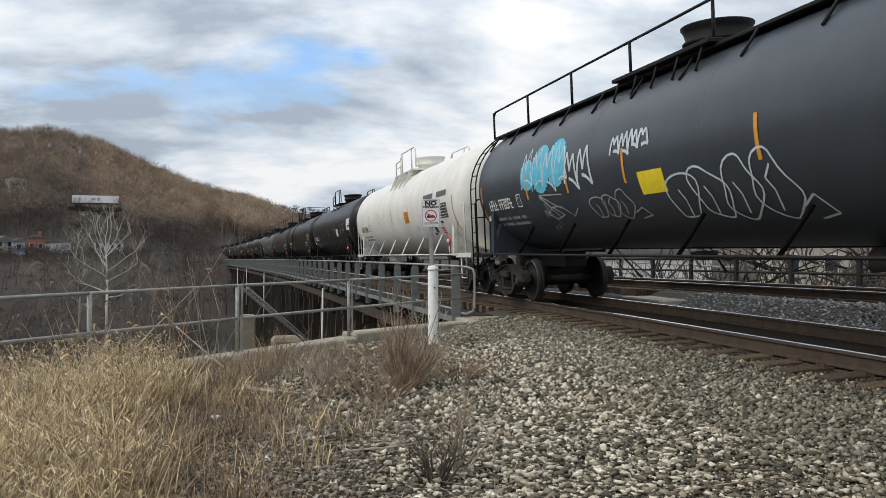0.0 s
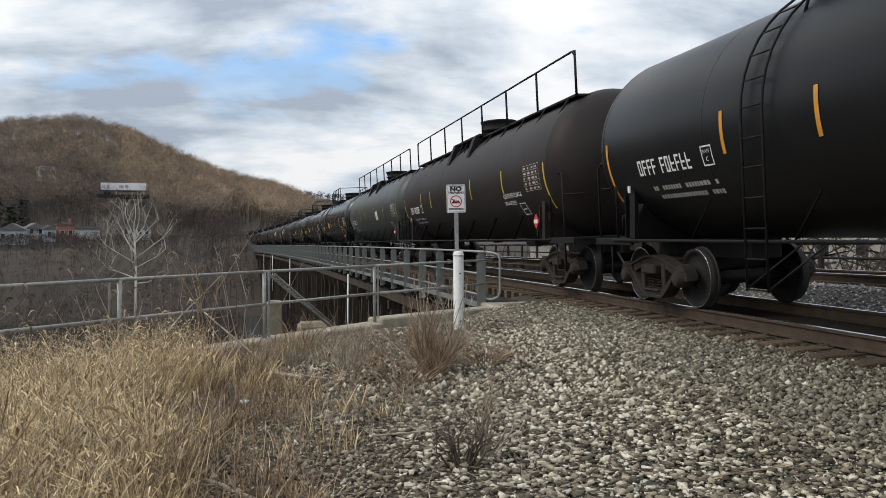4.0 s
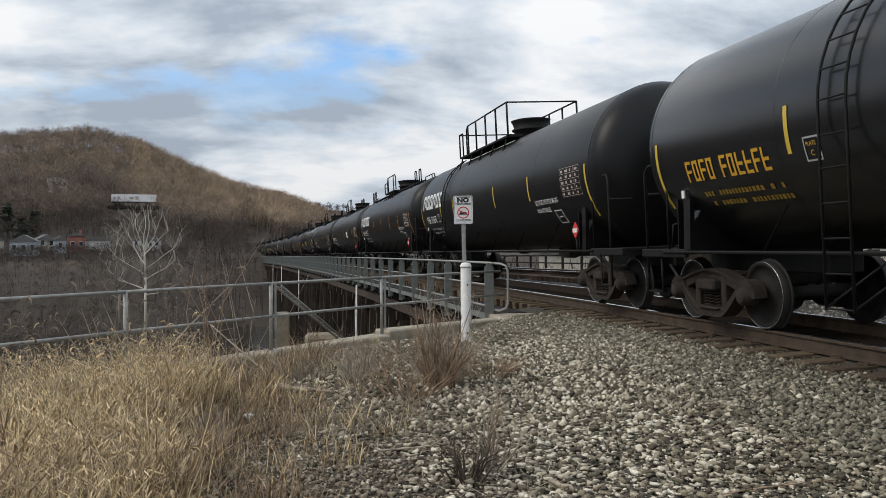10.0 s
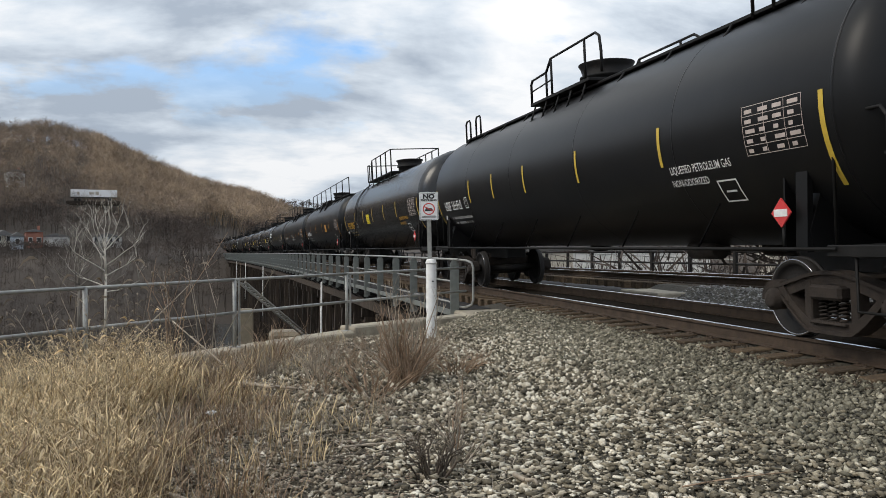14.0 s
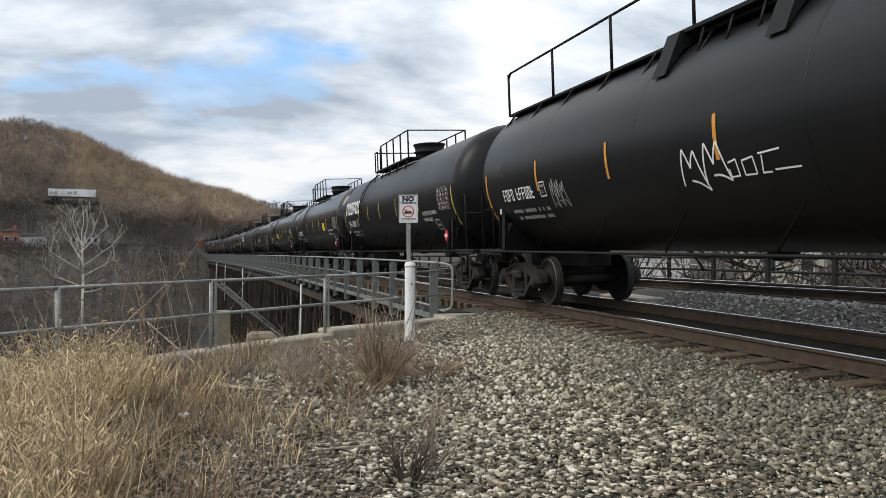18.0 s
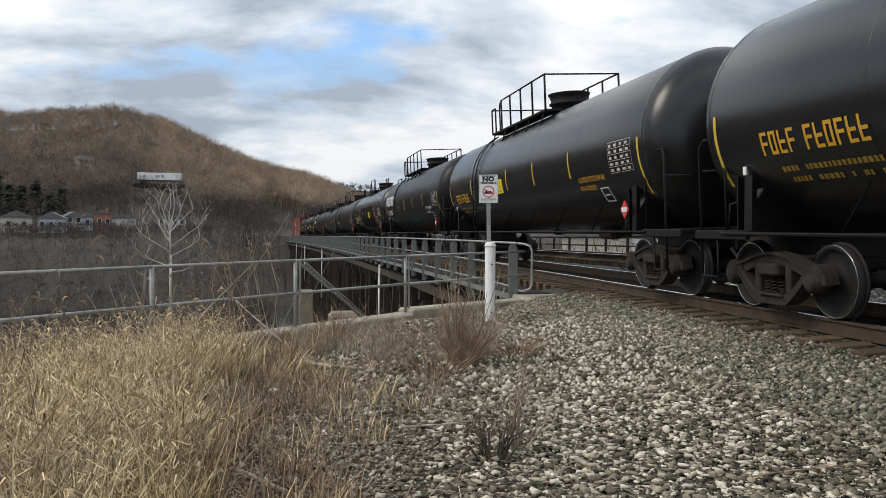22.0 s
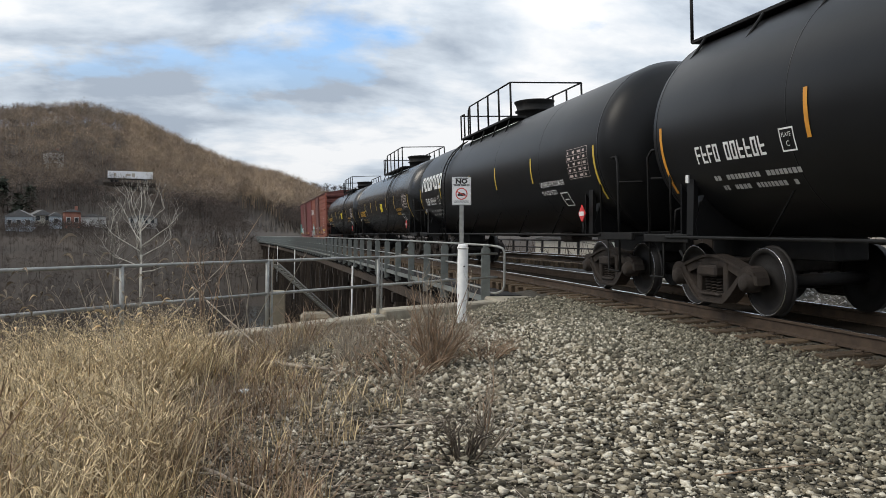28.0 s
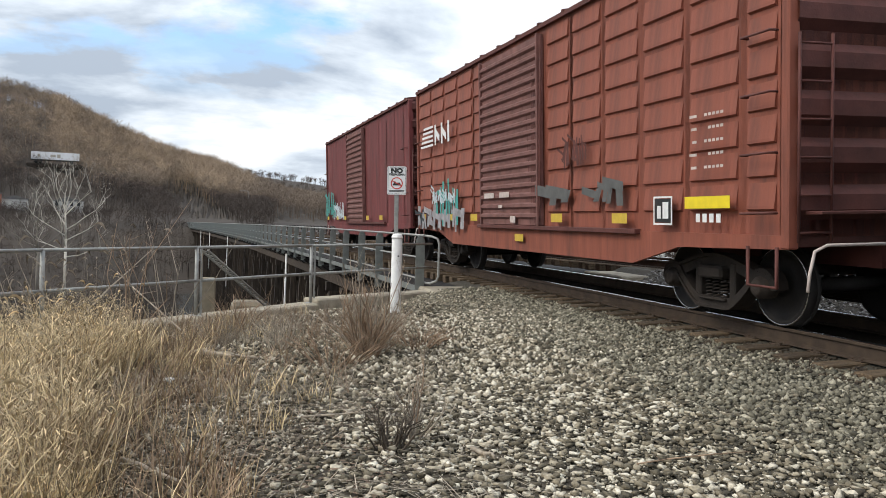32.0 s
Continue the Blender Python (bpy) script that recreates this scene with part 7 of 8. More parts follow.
def surface(x, y):
    """Top of ground or ballast shoulder at arrays x, y."""
    z = ground_height(x, y)
    rel = x - XC
    top = np.interp(rel, [-2.6, -2.35, -2.2, -1.75, -1.35, -0.6, 1.4, 2.2, 2.9], [-0.9, -0.75, -0.52, -0.36, -0.30, -0.25, -0.20, -0.16, -0.1]) + RAIL_Z
    rel2 = x - X2
    top2 = np.interp(rel2, [-2.9, -2.3, -1.5, 1.5], [-1.3, -0.55, -0.22, -0.2]) + 0.92 - 0.0105 * y
    z = np.where((rel > -2.5) & (rel < 2.9), np.maximum(z, top), z)
    return np.where((rel2 > -2.9) & (rel2 < 1.6), np.maximum(z, top2), z)


def build_stones():
    rng = np.random.default_rng(21)

    def lay(n, x0, x1, y0, y1, keep, r0, r1, mat, name, label):
        p = sown(n, x0, x1, y0, y1, rng, keep)
        vs, ts, base = [], [], 0
        which = rng.integers(0, 9, len(p))
        for k in range(9):
            q = p[which == k]
            if not len(q):
                continue
            bv, bt = stone_shape(60 + k) if name == "gravel" and r1 > 0.03 and y1 < 8 else chip_shape(60 + k)
            rad = r0 + (r1 - r0) * rng.random(len(q)) ** 2.2
            z = surface(q[:, 0], q[:, 1]) + rad * rng.uniform(-0.1, 0.45, len(q))
            sz = rad[:, None] * rng.uniform(0.75, 1.25, (len(q), 3))
            v, t = scatter(bv, bt, np.column_stack([q, z]), rng.uniform(0, 6.28, len(q)), sz, rng.normal(0, 0.25, (len(q), 2)))
            vs.append(v)
            ts.append(t + base)
            base += len(v)
        ob = new(name, tri_mesh(name, np.concatenate(vs), np.concatenate(ts), mat))
        tagged(ob, label, "gravel", kind="stuff")

    path = lambda x, y: x > -0.15 + 0.10 * y - 0.35 * np.sin(y * 0.9) + 0.25 * np.sin(y * 2.3 + 1)      # noqa: E731
    share = lambda x, y: path(x, y) & (rng.random(len(x)) < np.where(x > 4.2 - 0.02 * y, 0.18, 0.95)) & (np.hypot(x, y) > 2.2)      # noqa: E731
    lay(16000, -0.5, 5.0, 1.6, 6.6, share, 0.010, 0.040, "stone", "gravel", "cream and grey gravel beside the track")
    lay(14000, -0.5, 5.4, 6.6, 10.2, share, 0.012, 0.042, "stone", "gravel", "grey and cream gravel towards the abutment")
    lay(26000, -0.6, 4.4, 2.2, 8.5, lambda x, y: (x > -0.9 + 0.10 * y) & (np.hypot(x, y) > 2.4), 0.006, 0.017, "stone_fine", "fine_gravel", "fine dark and pale grit between the stones")
    cream = lambda x, y: path(x, y) & (rng.random(len(x)) < np.clip(1.25 - np.abs(x - 1.2 - 0.22 * y) / 1.5, 0.06, 1))      # noqa: E731
    lay(5200, 0.0, 4.4, 2.2, 7.2, cream, 0.010, 0.036, "stone_cream", "gravel", "pale cream limestone pieces strewn over the gravel")
    lay(4500, 0.0, 5.0, 7.2, 12.5, cream, 0.013, 0.042, "stone_cream", "gravel", "pale limestone pieces further along the gravel")
    lay(15000, -0.5, 5.0, 10.0, 17.0, lambda x, y: x > 0.4 + 0.12 * (y - 10), 0.014, 0.036, "stone", "gravel", "pale gravel near the abutment")
    lay(36000, -2.0, 2.0, 2.4, 13.0, lambda x, y: (~path(x, y)) & (rng.random(len(x)) < np.where(x > -0.9, 0.95, 0.25)), 0.008, 0.026, "stone_brown", "gravel", "fine dark gravel among dead grass")
    lay(36000, 3.4, 6.1, 0.5, 17.0, lambda x, y: rng.random(len(x)) < smooth(3.4, 4.5, x), 0.013, 0.038, "stone_grey", "ballast_stones", "grey-green crushed ballast on the near shoulder")
    lay(24000, 8.3, 10.6, 4.0, 32.0, lambda x, y: x > 0, 0.02, 0.045, "stone_bed", "ballast_stones", "grey ballast between the two tracks")
    # stones here hold the train's shade in their colour besides the oil
    lay(9000, 6.55, 7.95, 2.0, 40.0, lambda x, y: x > 0, 0.018, 0.04, "stone_dark", "ballast_stones", "oily ballast between the rails, darkened with the train's shade")
    lay(5000, 5.75, 6.4, 1.5, 17.0, lambda x, y: x > 0, 0.014, 0.03, "stone_tie", "ballast_stones", "brown dirty ballast at the tie ends")


build_stones()
ground_ob = bpy.data.objects["ground"]


def build_single_stones():
    rng = np.random.default_rng(33)
    meshes = [tri_mesh("stone", *stone_shape(80 + k), "stone_cream" if k < 3 else "stone") for k in range(5)]
    n = 0
    while n < 290:
        x, y = rng.uniform(0.9, 3.6), rng.uniform(3.4, 7.0)
        if x < 0.5 + 0.1 * y:
            continue
        r = rng.uniform(0.02, 0.038)
        z = float(surface(np.array(x), np.array(y))) + r * 0.35
        m = Matrix.Translation((x, y, z)) @ Euler((rng.normal(0, 0.3), rng.normal(0, 0.3), rng.uniform(0, 6.28))).to_matrix().to_4x4() @ Matrix.Diagonal((r * rng.uniform(0.8, 1.3), r * rng.uniform(0.8, 1.2), r, 1))
        part("stone", meshes[n % 5], "stone", ground_ob, "", m)
        n += 1


build_single_stones()


def blade(bendy, w, seg=4):
    """A grass blade one metre high, bent over towards x."""
    v, t = [], []
    for i in range(seg + 1):
        f = i / seg
        x, z = bendy * f ** 2.2, f - 0.30 * bendy * f ** 3
        hw = w * (1 - 0.85 * f) * (0.6 + 0.4 * min(1, 3 * f))
        v.extend([(x, -hw, z), (x, hw, z)])
    for i in range(seg):
        o = 2 * i
        t.extend([(o, o + 1, o + 3), (o, o + 3, o + 2)])
    return np.array(v), np.array(t)


def seed_stem(seed):
    """A thin stalk with a nodding feathery plume."""
    rng = np.random.default_rng(seed)
    v, t = blade(0.22, 0.0032, 5)
    v, t = list(map(tuple, v)), list(map(tuple, t))
    tip = np.array([0.22, 0.0, 0.934])
    droop = rng.uniform(0.05, 0.11)
    line = [tip + np.array([0.10 * f, 0.0, 0.035 * math.sin(2.2 * f) - droop * f * f]) for f in (0, 0.25, 0.5, 0.75, 1.0)]
    wide = (0.002, 0.008, 0.010, 0.007, 0.001)
    for axis in ((0, 1, 0), (0.4, 0, 0.9)):
        o = len(v)
        for c, w in zip(line, wide):
            v.extend([tuple(c - np.array(axis) * w), tuple(c + np.array(axis) * w)])
        for k in range(4):
            t.extend([(o + 2 * k, o + 2 * k + 1, o + 2 * k + 3), (o + 2 * k, o + 2 * k + 3, o + 2 * k + 2)])
    return np.array(v), np.array(t)


def grass_field(name, label, mat, points, h0, h1, seed, shapes):
    rng = np.random.default_rng(seed)
    pick = rng.integers(0, len(shapes), len(points))
    vs, ts, base = [], [], 0
    for k, (bv, bt) in enumerate(shapes):
        q = points[pick == k]
        if not len(q):
            continue
        # tufts of uneven height
        tuft = 0.78 + 0.22 * np.sin(5.1 * q[:, 0] + 2.3 * q[:, 1]) * np.sin(3.7 * q[:, 1] - 2.9 * q[:, 0]) + 0.18 * np.sin(9.7 * q[:, 0] - 6.1 * q[:, 1])
        h = rng.uniform(h0, h1, len(q)) * tuft
        sz = np.stack([h, np.ones(len(q)), h], 1)
        z = ground_height(q[:, 0], q[:, 1]) - 0.02
        v, t = scatter(bv, bt, np.column_stack([q, z]), rng.uniform(0, 6.28, len(q)), sz, rng.normal(0, 0.24, (len(q), 2)))
        vs.append(v)
        ts.append(t + base)
        base += len(v)
    ob = new(name, tri_mesh(name, np.concatenate(vs), np.concatenate(ts), mat))
    return tagged(ob, label, "grass", kind="stuff")


def clumped(n, x0, x1, y0, y1, seed, keep, size=0.16):
    rng = np.random.default_rng(seed)
    c = np.stack([rng.uniform(x0, x1, n // 14), rng.uniform(y0, y1, n // 14)], 1)
    p = c[rng.integers(0, len(c), n)] + rng.normal(0, size, (n, 2))
    ok = keep(p[:, 0], p[:, 1]) & (p[:, 1] < brink(p[:, 0]) - 0.3)
    return p[ok]


def build_grass():
    shapes = [blade(0.25, 0.005, 3), blade(0.6, 0.0058, 3), blade(0.95, 0.005), blade(0.12, 0.004, 2), blade(0.45, 0.007, 3)]
    tall = lambda x, y: (x < -0.62 - 0.03 * (y - 4) + 0.25 * np.sin(y * 1.7)) & (np.hypot(x, y) > 2.75) & (y < brink(x) - np.where(x > -2.2, 1.5, 0.5))      # noqa: E731
    grass_field("tall_grass", "tall straw-coloured dead grass", "grass", clumped(40000, -5.6, 0.0, 2.2, 11.0, 2, tall, 0.11), 0.34, 0.84, 3, shapes)
    # under-layer whose colour carries the shade between the straw blades
    grass_field("tall_grass", "dull brown grass under the straw, darkened for its shaded gaps", "grass_dull", clumped(14000, -6.5, 0.3, 2.2, 12.0, 4, lambda x, y: (x < -0.55 + 0.2 * np.sin(y * 1.3)) & (np.hypot(x, y) > 2.2)), 0.15, 0.45, 5, shapes)
    fade = lambda x, y: (x > -1.1) & (x < 0.05 + 0.05 * (y - 4) + 0.3 * np.sin(y * 1.9))      # noqa: E731
    grass_field("short_grass", "reddish-brown matted grass along the edge of the straw", "grass_red", clumped(5200, -1.1, 0.6, 3.2, 11.5, 91, fade, 0.13), 0.12, 0.42, 92, shapes)
    grass_field("short_grass", "thin straw tufts thinning out over the gravel", "grass", clumped(2200, -1.1, 0.6, 3.4, 11.0, 93, fade, 0.10), 0.14, 0.46, 94, shapes)
    edge = lambda x, y: (x > -0.8) & (x < 0.55 + 0.12 * (y - 4) + 0.3 * np.sin(y * 2.1))      # noqa: E731
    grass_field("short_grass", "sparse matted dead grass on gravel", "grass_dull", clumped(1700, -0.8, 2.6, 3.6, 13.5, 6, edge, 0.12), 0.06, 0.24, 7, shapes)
    grass_field("short_grass", "sparse tan grass tufts on gravel", "grass", clumped(1300, -0.4, 2.2, 5.0, 13.0, 8, edge, 0.07), 0.12, 0.36, 9, shapes)
    # forked dead weeds between grass, wall and bush
    weeds = []
    for k in range(4):
        rr = random.Random(300 + k)
        m = Mesh()
        for _ in range(3):
            tip = Vector((rr.uniform(-0.22, 0.22), rr.uniform(-0.22, 0.22), rr.uniform(0.7, 1.0)))
            m.rod((0, 0, 0), tip, 0.006, 3, 0.002, caps=False)
            for _ in range(2):
                b = tip * rr.uniform(0.4, 0.85)
                m.rod(b, b + Vector((rr.uniform(-0.2, 0.2), rr.uniform(-0.2, 0.2), rr.uniform(0.08, 0.3))), 0.003, 3, 0.001, caps=False)
        weeds.append((np.array(m.v), np.array([q for f in m.f for q in ((f[0], f[1], f[2]), (f[0], f[2], f[3]))])))
    mid = lambda x, y: (x > -1.2) & (x < 0.6 + 0.24 * (y - 4)) & (x < 3.0)      # noqa: E731
    grass_field("dead_weeds", "brittle brown dead weeds between grass and gravel", "twig", clumped(380, -1.2, 3.0, 6.0, 14.5, 61, mid, 0.25), 0.14, 0.5, 62, weeds)
    grass_field("dead_weeds", "grey-tan dead stalks before the wing wall", "twig_pale", clumped(380, -1.2, 3.0, 6.0, 15.5, 63, mid, 0.2), 0.12, 0.45, 64, weeds)
    # curled leaf tips and chaff caught in the grass
    rng = np.random.default_rng(77)
    curl = (np.array([(0, -0.045, 0), (0, 0.045, 0), (0.6, 0.04, 0.3), (0.6, -0.04, 0.3), (1.0, 0, -0.1)], float), np.array([(0, 1, 2), (0, 2, 3), (3, 2, 4)]))
    p = clumped(64000, -5.4, 0.0, 2.3, 11.0, 78, tall, 0.17)
    z = ground_height(p[:, 0], p[:, 1]) + rng.uniform(0.04, 0.66, len(p))
    v, t = scatter(*curl, np.column_stack([p, z]), rng.uniform(0, 6.28, len(p)), rng.uniform(0.025, 0.085, len(p)), rng.normal(0, 1.1, (len(p), 2)))
    tagged(new("grass_leaves", tri_mesh("grass_leaves", v, t, "grass")), "curled straw leaves in the tall grass", "grass", kind="stuff")
    heads = [seed_stem(k) for k in range(4)]
    near_wall = lambda x, y: (x < -0.9) & (y > brink(x) - 2.6)      # noqa: E731
    grass_field("seed_heads", "brown weeds with nodding feathery heads by the fence", "seed_grey", clumped(1900, -6.4, -0.6, 4.4, 12.0, 10, near_wall, 0.3), 0.9, 1.5, 11, heads)
    grass_field("seed_heads", "straw stalks rising from the grass", "grass", clumped(900, -6.0, -0.4, 2.6, 9.5, 12, tall, 0.3), 0.55, 0.95, 13, heads)


build_grass()


def build_litter():
    """Dead leaves and broken straw on the ground between grass and gravel."""
    rng = np.random.default_rng(51)
    leaf = (np.array([(-1, 0, 0), (0, -0.5, 0.12), (1, 0, 0.05), (0, 0.5, 0.18)], float), np.array([(0, 1, 2), (0, 2, 3)]))
    p = clumped(7000, -1.0, 3.4, 3.6, 13.0, 52, lambda x, y: (x < 0.9 + 0.16 * (y - 3)) & (x > -1.0), 0.35)
    z = surface(p[:, 0], p[:, 1]) + rng.uniform(0.005, 0.03, len(p))
    v, t = scatter(*leaf, np.column_stack([p, z]), rng.uniform(0, 6.28, len(p)), rng.uniform(0.012, 0.032, len(p)), rng.normal(0, 0.8, (len(p), 2)))
    tagged(new("leaf_litter", tri_mesh("leaf_litter", v, t, "leaf")), "brown dead leaves on gravel and soil", "leaf litter", kind="stuff")
    straw = (np.array([(-1, -0.012, 0), (-1, 0.012, 0), (1, 0.01, 0.03), (1, -0.01, 0.03)], float), np.array([(0, 1, 2), (0, 2, 3)]))
    p = clumped(2400, -1.2, 3.8, 3.0, 13.0, 53, lambda x, y: x < 1.6 + 0.2 * (y - 3), 0.4)
    z = surface(p[:, 0], p[:, 1]) + rng.uniform(0.01, 0.045, len(p))
    s = rng.uniform(0.05, 0.20, len(p))
    v, t = scatter(*straw, np.column_stack([p, z]), rng.uniform(0, 6.28, len(p)), np.stack([s, np.full(len(p), 0.22), s], 1))
    tagged(new("straw", tri_mesh("straw", v, t, "twig_pale")), "broken straw lying on the ground", "straw", kind="stuff")


build_litter()


def build_bush(x, y, seed, label, n, h, spread, mat, name="bush", fork=True):
    rng = random.Random(seed)
    z = float(ground_height(x, y))
    t = thing(name, label, "bush", Matrix.Translation((x, y, z)))
    stems, twigs = Mesh(), Mesh()
    for i in range(n):
        a, q = rng.uniform(0, 6.28), rng.random() ** 0.7 * spread
        p = Vector((math.cos(a) * q * 0.35, math.sin(a) * q * 0.35, -0.02))
        hh = h * rng.uniform(0.45, 1.0)
        tip = Vector((math.cos(a) * q + rng.uniform(-0.3, 0.3) * h, math.sin(a) * q + rng.uniform(-0.3, 0.3) * h, hh))
        mid = (p + tip) / 2 + Vector((rng.uniform(-0.13, 0.13) * h, rng.uniform(-0.13, 0.13) * h, 0.05))
        stems.rod(p, mid, 0.0085, 4, 0.0065, caps=False)
        stems.rod(mid, tip, 0.0065, 4, 0.0025, caps=False)
        if fork:
            for _ in range(3):
                f = rng.uniform(0.3, 0.9)
                b = mid.lerp(tip, f)
                d = Vector((rng.uniform(-1, 1), rng.uniform(-1, 1), rng.uniform(0.4, 1.4))).normalized()
                twigs.rod(b, b + d * rng.uniform(0.08, 0.28), 0.0025, 3, 0.001, caps=False)
    tagged(part("growth", stems, mat, t, "thin upright stems"), kind="stuff")
    if fork:
        tagged(part("tangle", twigs, mat, t), kind="stuff")
    return t


build_bush(1.75, 8.75, 3, "leafless red-stemmed bush in dead weeds", 30, 1.08, 0.42, "twig")
build_bush(1.86, 8.85, 23, "pale tan upright stems of a leafless bush", 24, 1.12, 0.5, "twig_pale")
build_bush(1.82, 8.8, 24, "dense red-brown base of a leafless bush", 60, 0.5, 0.42, "twig")
build_bush(1.95, 9.6, 4, "low grey tangle of dead brush", 50, 0.5, 0.7, "twig_pale", "brush")
build_bush(1.35, 8.3, 5, "low brown tangle of dead brush", 30, 0.34, 0.7, "twig", "brush")
build_bush(2.5, 9.3, 6, "dark low tangle of fallen twigs", 40, 0.2, 0.7, "twig", "brush")
build_bush(0.9, 9.2, 15, "pale tuft of dead stalks", 28, 0.45, 0.3, "twig_pale", "brush")
build_bush(1.22, 5.15, 7, "dark withered weed clump on the gravel", 24, 0.27, 0.27, "weed_dark", "weed")
build_bush(1.55, 5.75, 8, "slender brown dead weed", 6, 0.55, 0.14, "twig", "weed")
build_bush(-1.25, 4.1, 9, "tall dark dead weed stalk", 5, 1.05, 0.16, "twig", "weed")
build_bush(-0.75, 10.6, 10, "tall brown stalks before the wall", 10, 1.75, 0.3, "twig", "weed")
build_bush(-0.35, 11.3, 11, "pale crossing stalks against the fence", 8, 1.6, 0.45, "twig_pale", "weed")
build_bush(-1.7, 9.9, 12, "thin dead stalks by the fence", 14, 1.1, 0.5, "twig_pale", "weed")
build_bush(3.9, 3.3, 13, "faint thin weeds on the gravel", 7, 0.45, 0.2, "twig", "weed")
build_bush(1.42, 5.35, 16, "drooping grey-brown dead weed beside the dark clump", 12, 0.42, 0.22, "twig_pale", "weed")
build_bush(-2.6, 7.2, 17, "tall brown dead stalks rising from the grass", 10, 1.15, 0.6, "twig", "weed")
build_bush(-1.9, 5.6, 18, "thin brown stalks in the straw", 7, 0.95, 0.4, "twig", "weed")
build_bush(0.55, 10.9, 14, "withered stalks near the wall", 14, 0.6, 0.4, "twig", "weed")


def fallen(name, label, a, b, r, mat, seed, side=3):
    rng = random.Random(seed)
    t = thing(name, label, "stick")
    m = Mesh()
    a, b = Vector(a), Vector(b)
    p = a
    n = 4
    for i in range(n):
        q = a.lerp(b, (i + 1) / n) + Vector((rng.uniform(-0.02, 0.02), rng.uniform(-0.02, 0.02), rng.uniform(-0.004, 0.01)))
        m.rod(p, q, r * (1 - 0.12 * i), 6, r * (1 - 0.12 * (i + 1)))
        p = q
    part("limb", m, mat, t)
    tw = Mesh()
    for _ in range(side):
        s = a.lerp(b, rng.uniform(0.2, 0.9))
        tw.rod(s, s + Vector((rng.uniform(-0.2, 0.2), rng.uniform(-0.2, 0.2), rng.uniform(0.0, 0.08))), r * 0.4, 5, r * 0.15)
    tagged(part("tangle", tw, mat, t), kind="stuff")


fallen("fallen_branch", "grey weathered branch lying in the grass", (-0.05, 8.95, 0.05), (0.62, 8.45, 0.05), 0.026, "twig_pale", 1)
fallen("fallen_branch", "pale bleached branch on the gravel", (-0.42, 5.15, 0.03), (-0.02, 4.55, 0.03), 0.016, "twig_pale", 2)
fallen("fallen_branch", "thin pale stick lying on gravel", (0.75, 5.95, 0.04), (1.35, 6.05, 0.04), 0.010, "twig_pale", 3)
fallen("fallen_branch", "short bleached stick among stones", (1.72, 4.95, 0.04), (1.80, 4.72, 0.04), 0.018, "twig_pale", 4, 0)
fallen("fallen_branch", "thin brown twig on the stones", (2.6, 4.4, 0.05), (3.5, 4.5, 0.05), 0.006, "twig", 5)
fallen("leaning_branch", "forked dead branch leaning on the fence rail", (-1.55, 10.3, 0.0), (-0.62, 12.0, 0.98), 0.014, "twig_pale", 6, 5)
fallen("leaning_branch", "thin dead branch leaning on the fence", (-0.1, 10.4, 0.0), (-1.0, 11.4, 0.72), 0.012, "twig_pale", 7, 4)
litter = single("pale_stone", tri_mesh("pale_stone", stone_shape(99)[0] * 0.05, stone_shape(99)[1], "sign_white"), "sign_white", "small white stone in dead grass", "stone", Matrix.Translation((-0.22, 7.45, 0.04)))


def right_side():
    f = thing("pipe_fence", "pale two-rail pipe fence beyond the second track", "fence")
    for i in range(9):
        x, y = 16.2 + 0.55 * i, 24.0 + 2.9 * i
        part("fence_post", Mesh().rod((x, y, -1.6), (x, y, 0.95), 0.035, 8), "galv", f)
    for z in (0.95, 0.42):
        part("fence_rail", Mesh().rod((16.2, 24.0, z), (20.6, 47.2, z), 0.03, 8), "galv", f)
    box = thing("equipment_slab", "low grey concrete slab between the tracks", "slab", Matrix.Translation((9.55, 17.1, 0)))
    part("slab", Mesh().chamfered(-0.55, 0.55, -0.9, 0.9, 0.0, 0.42, 0.03), "concrete", box)


right_side()


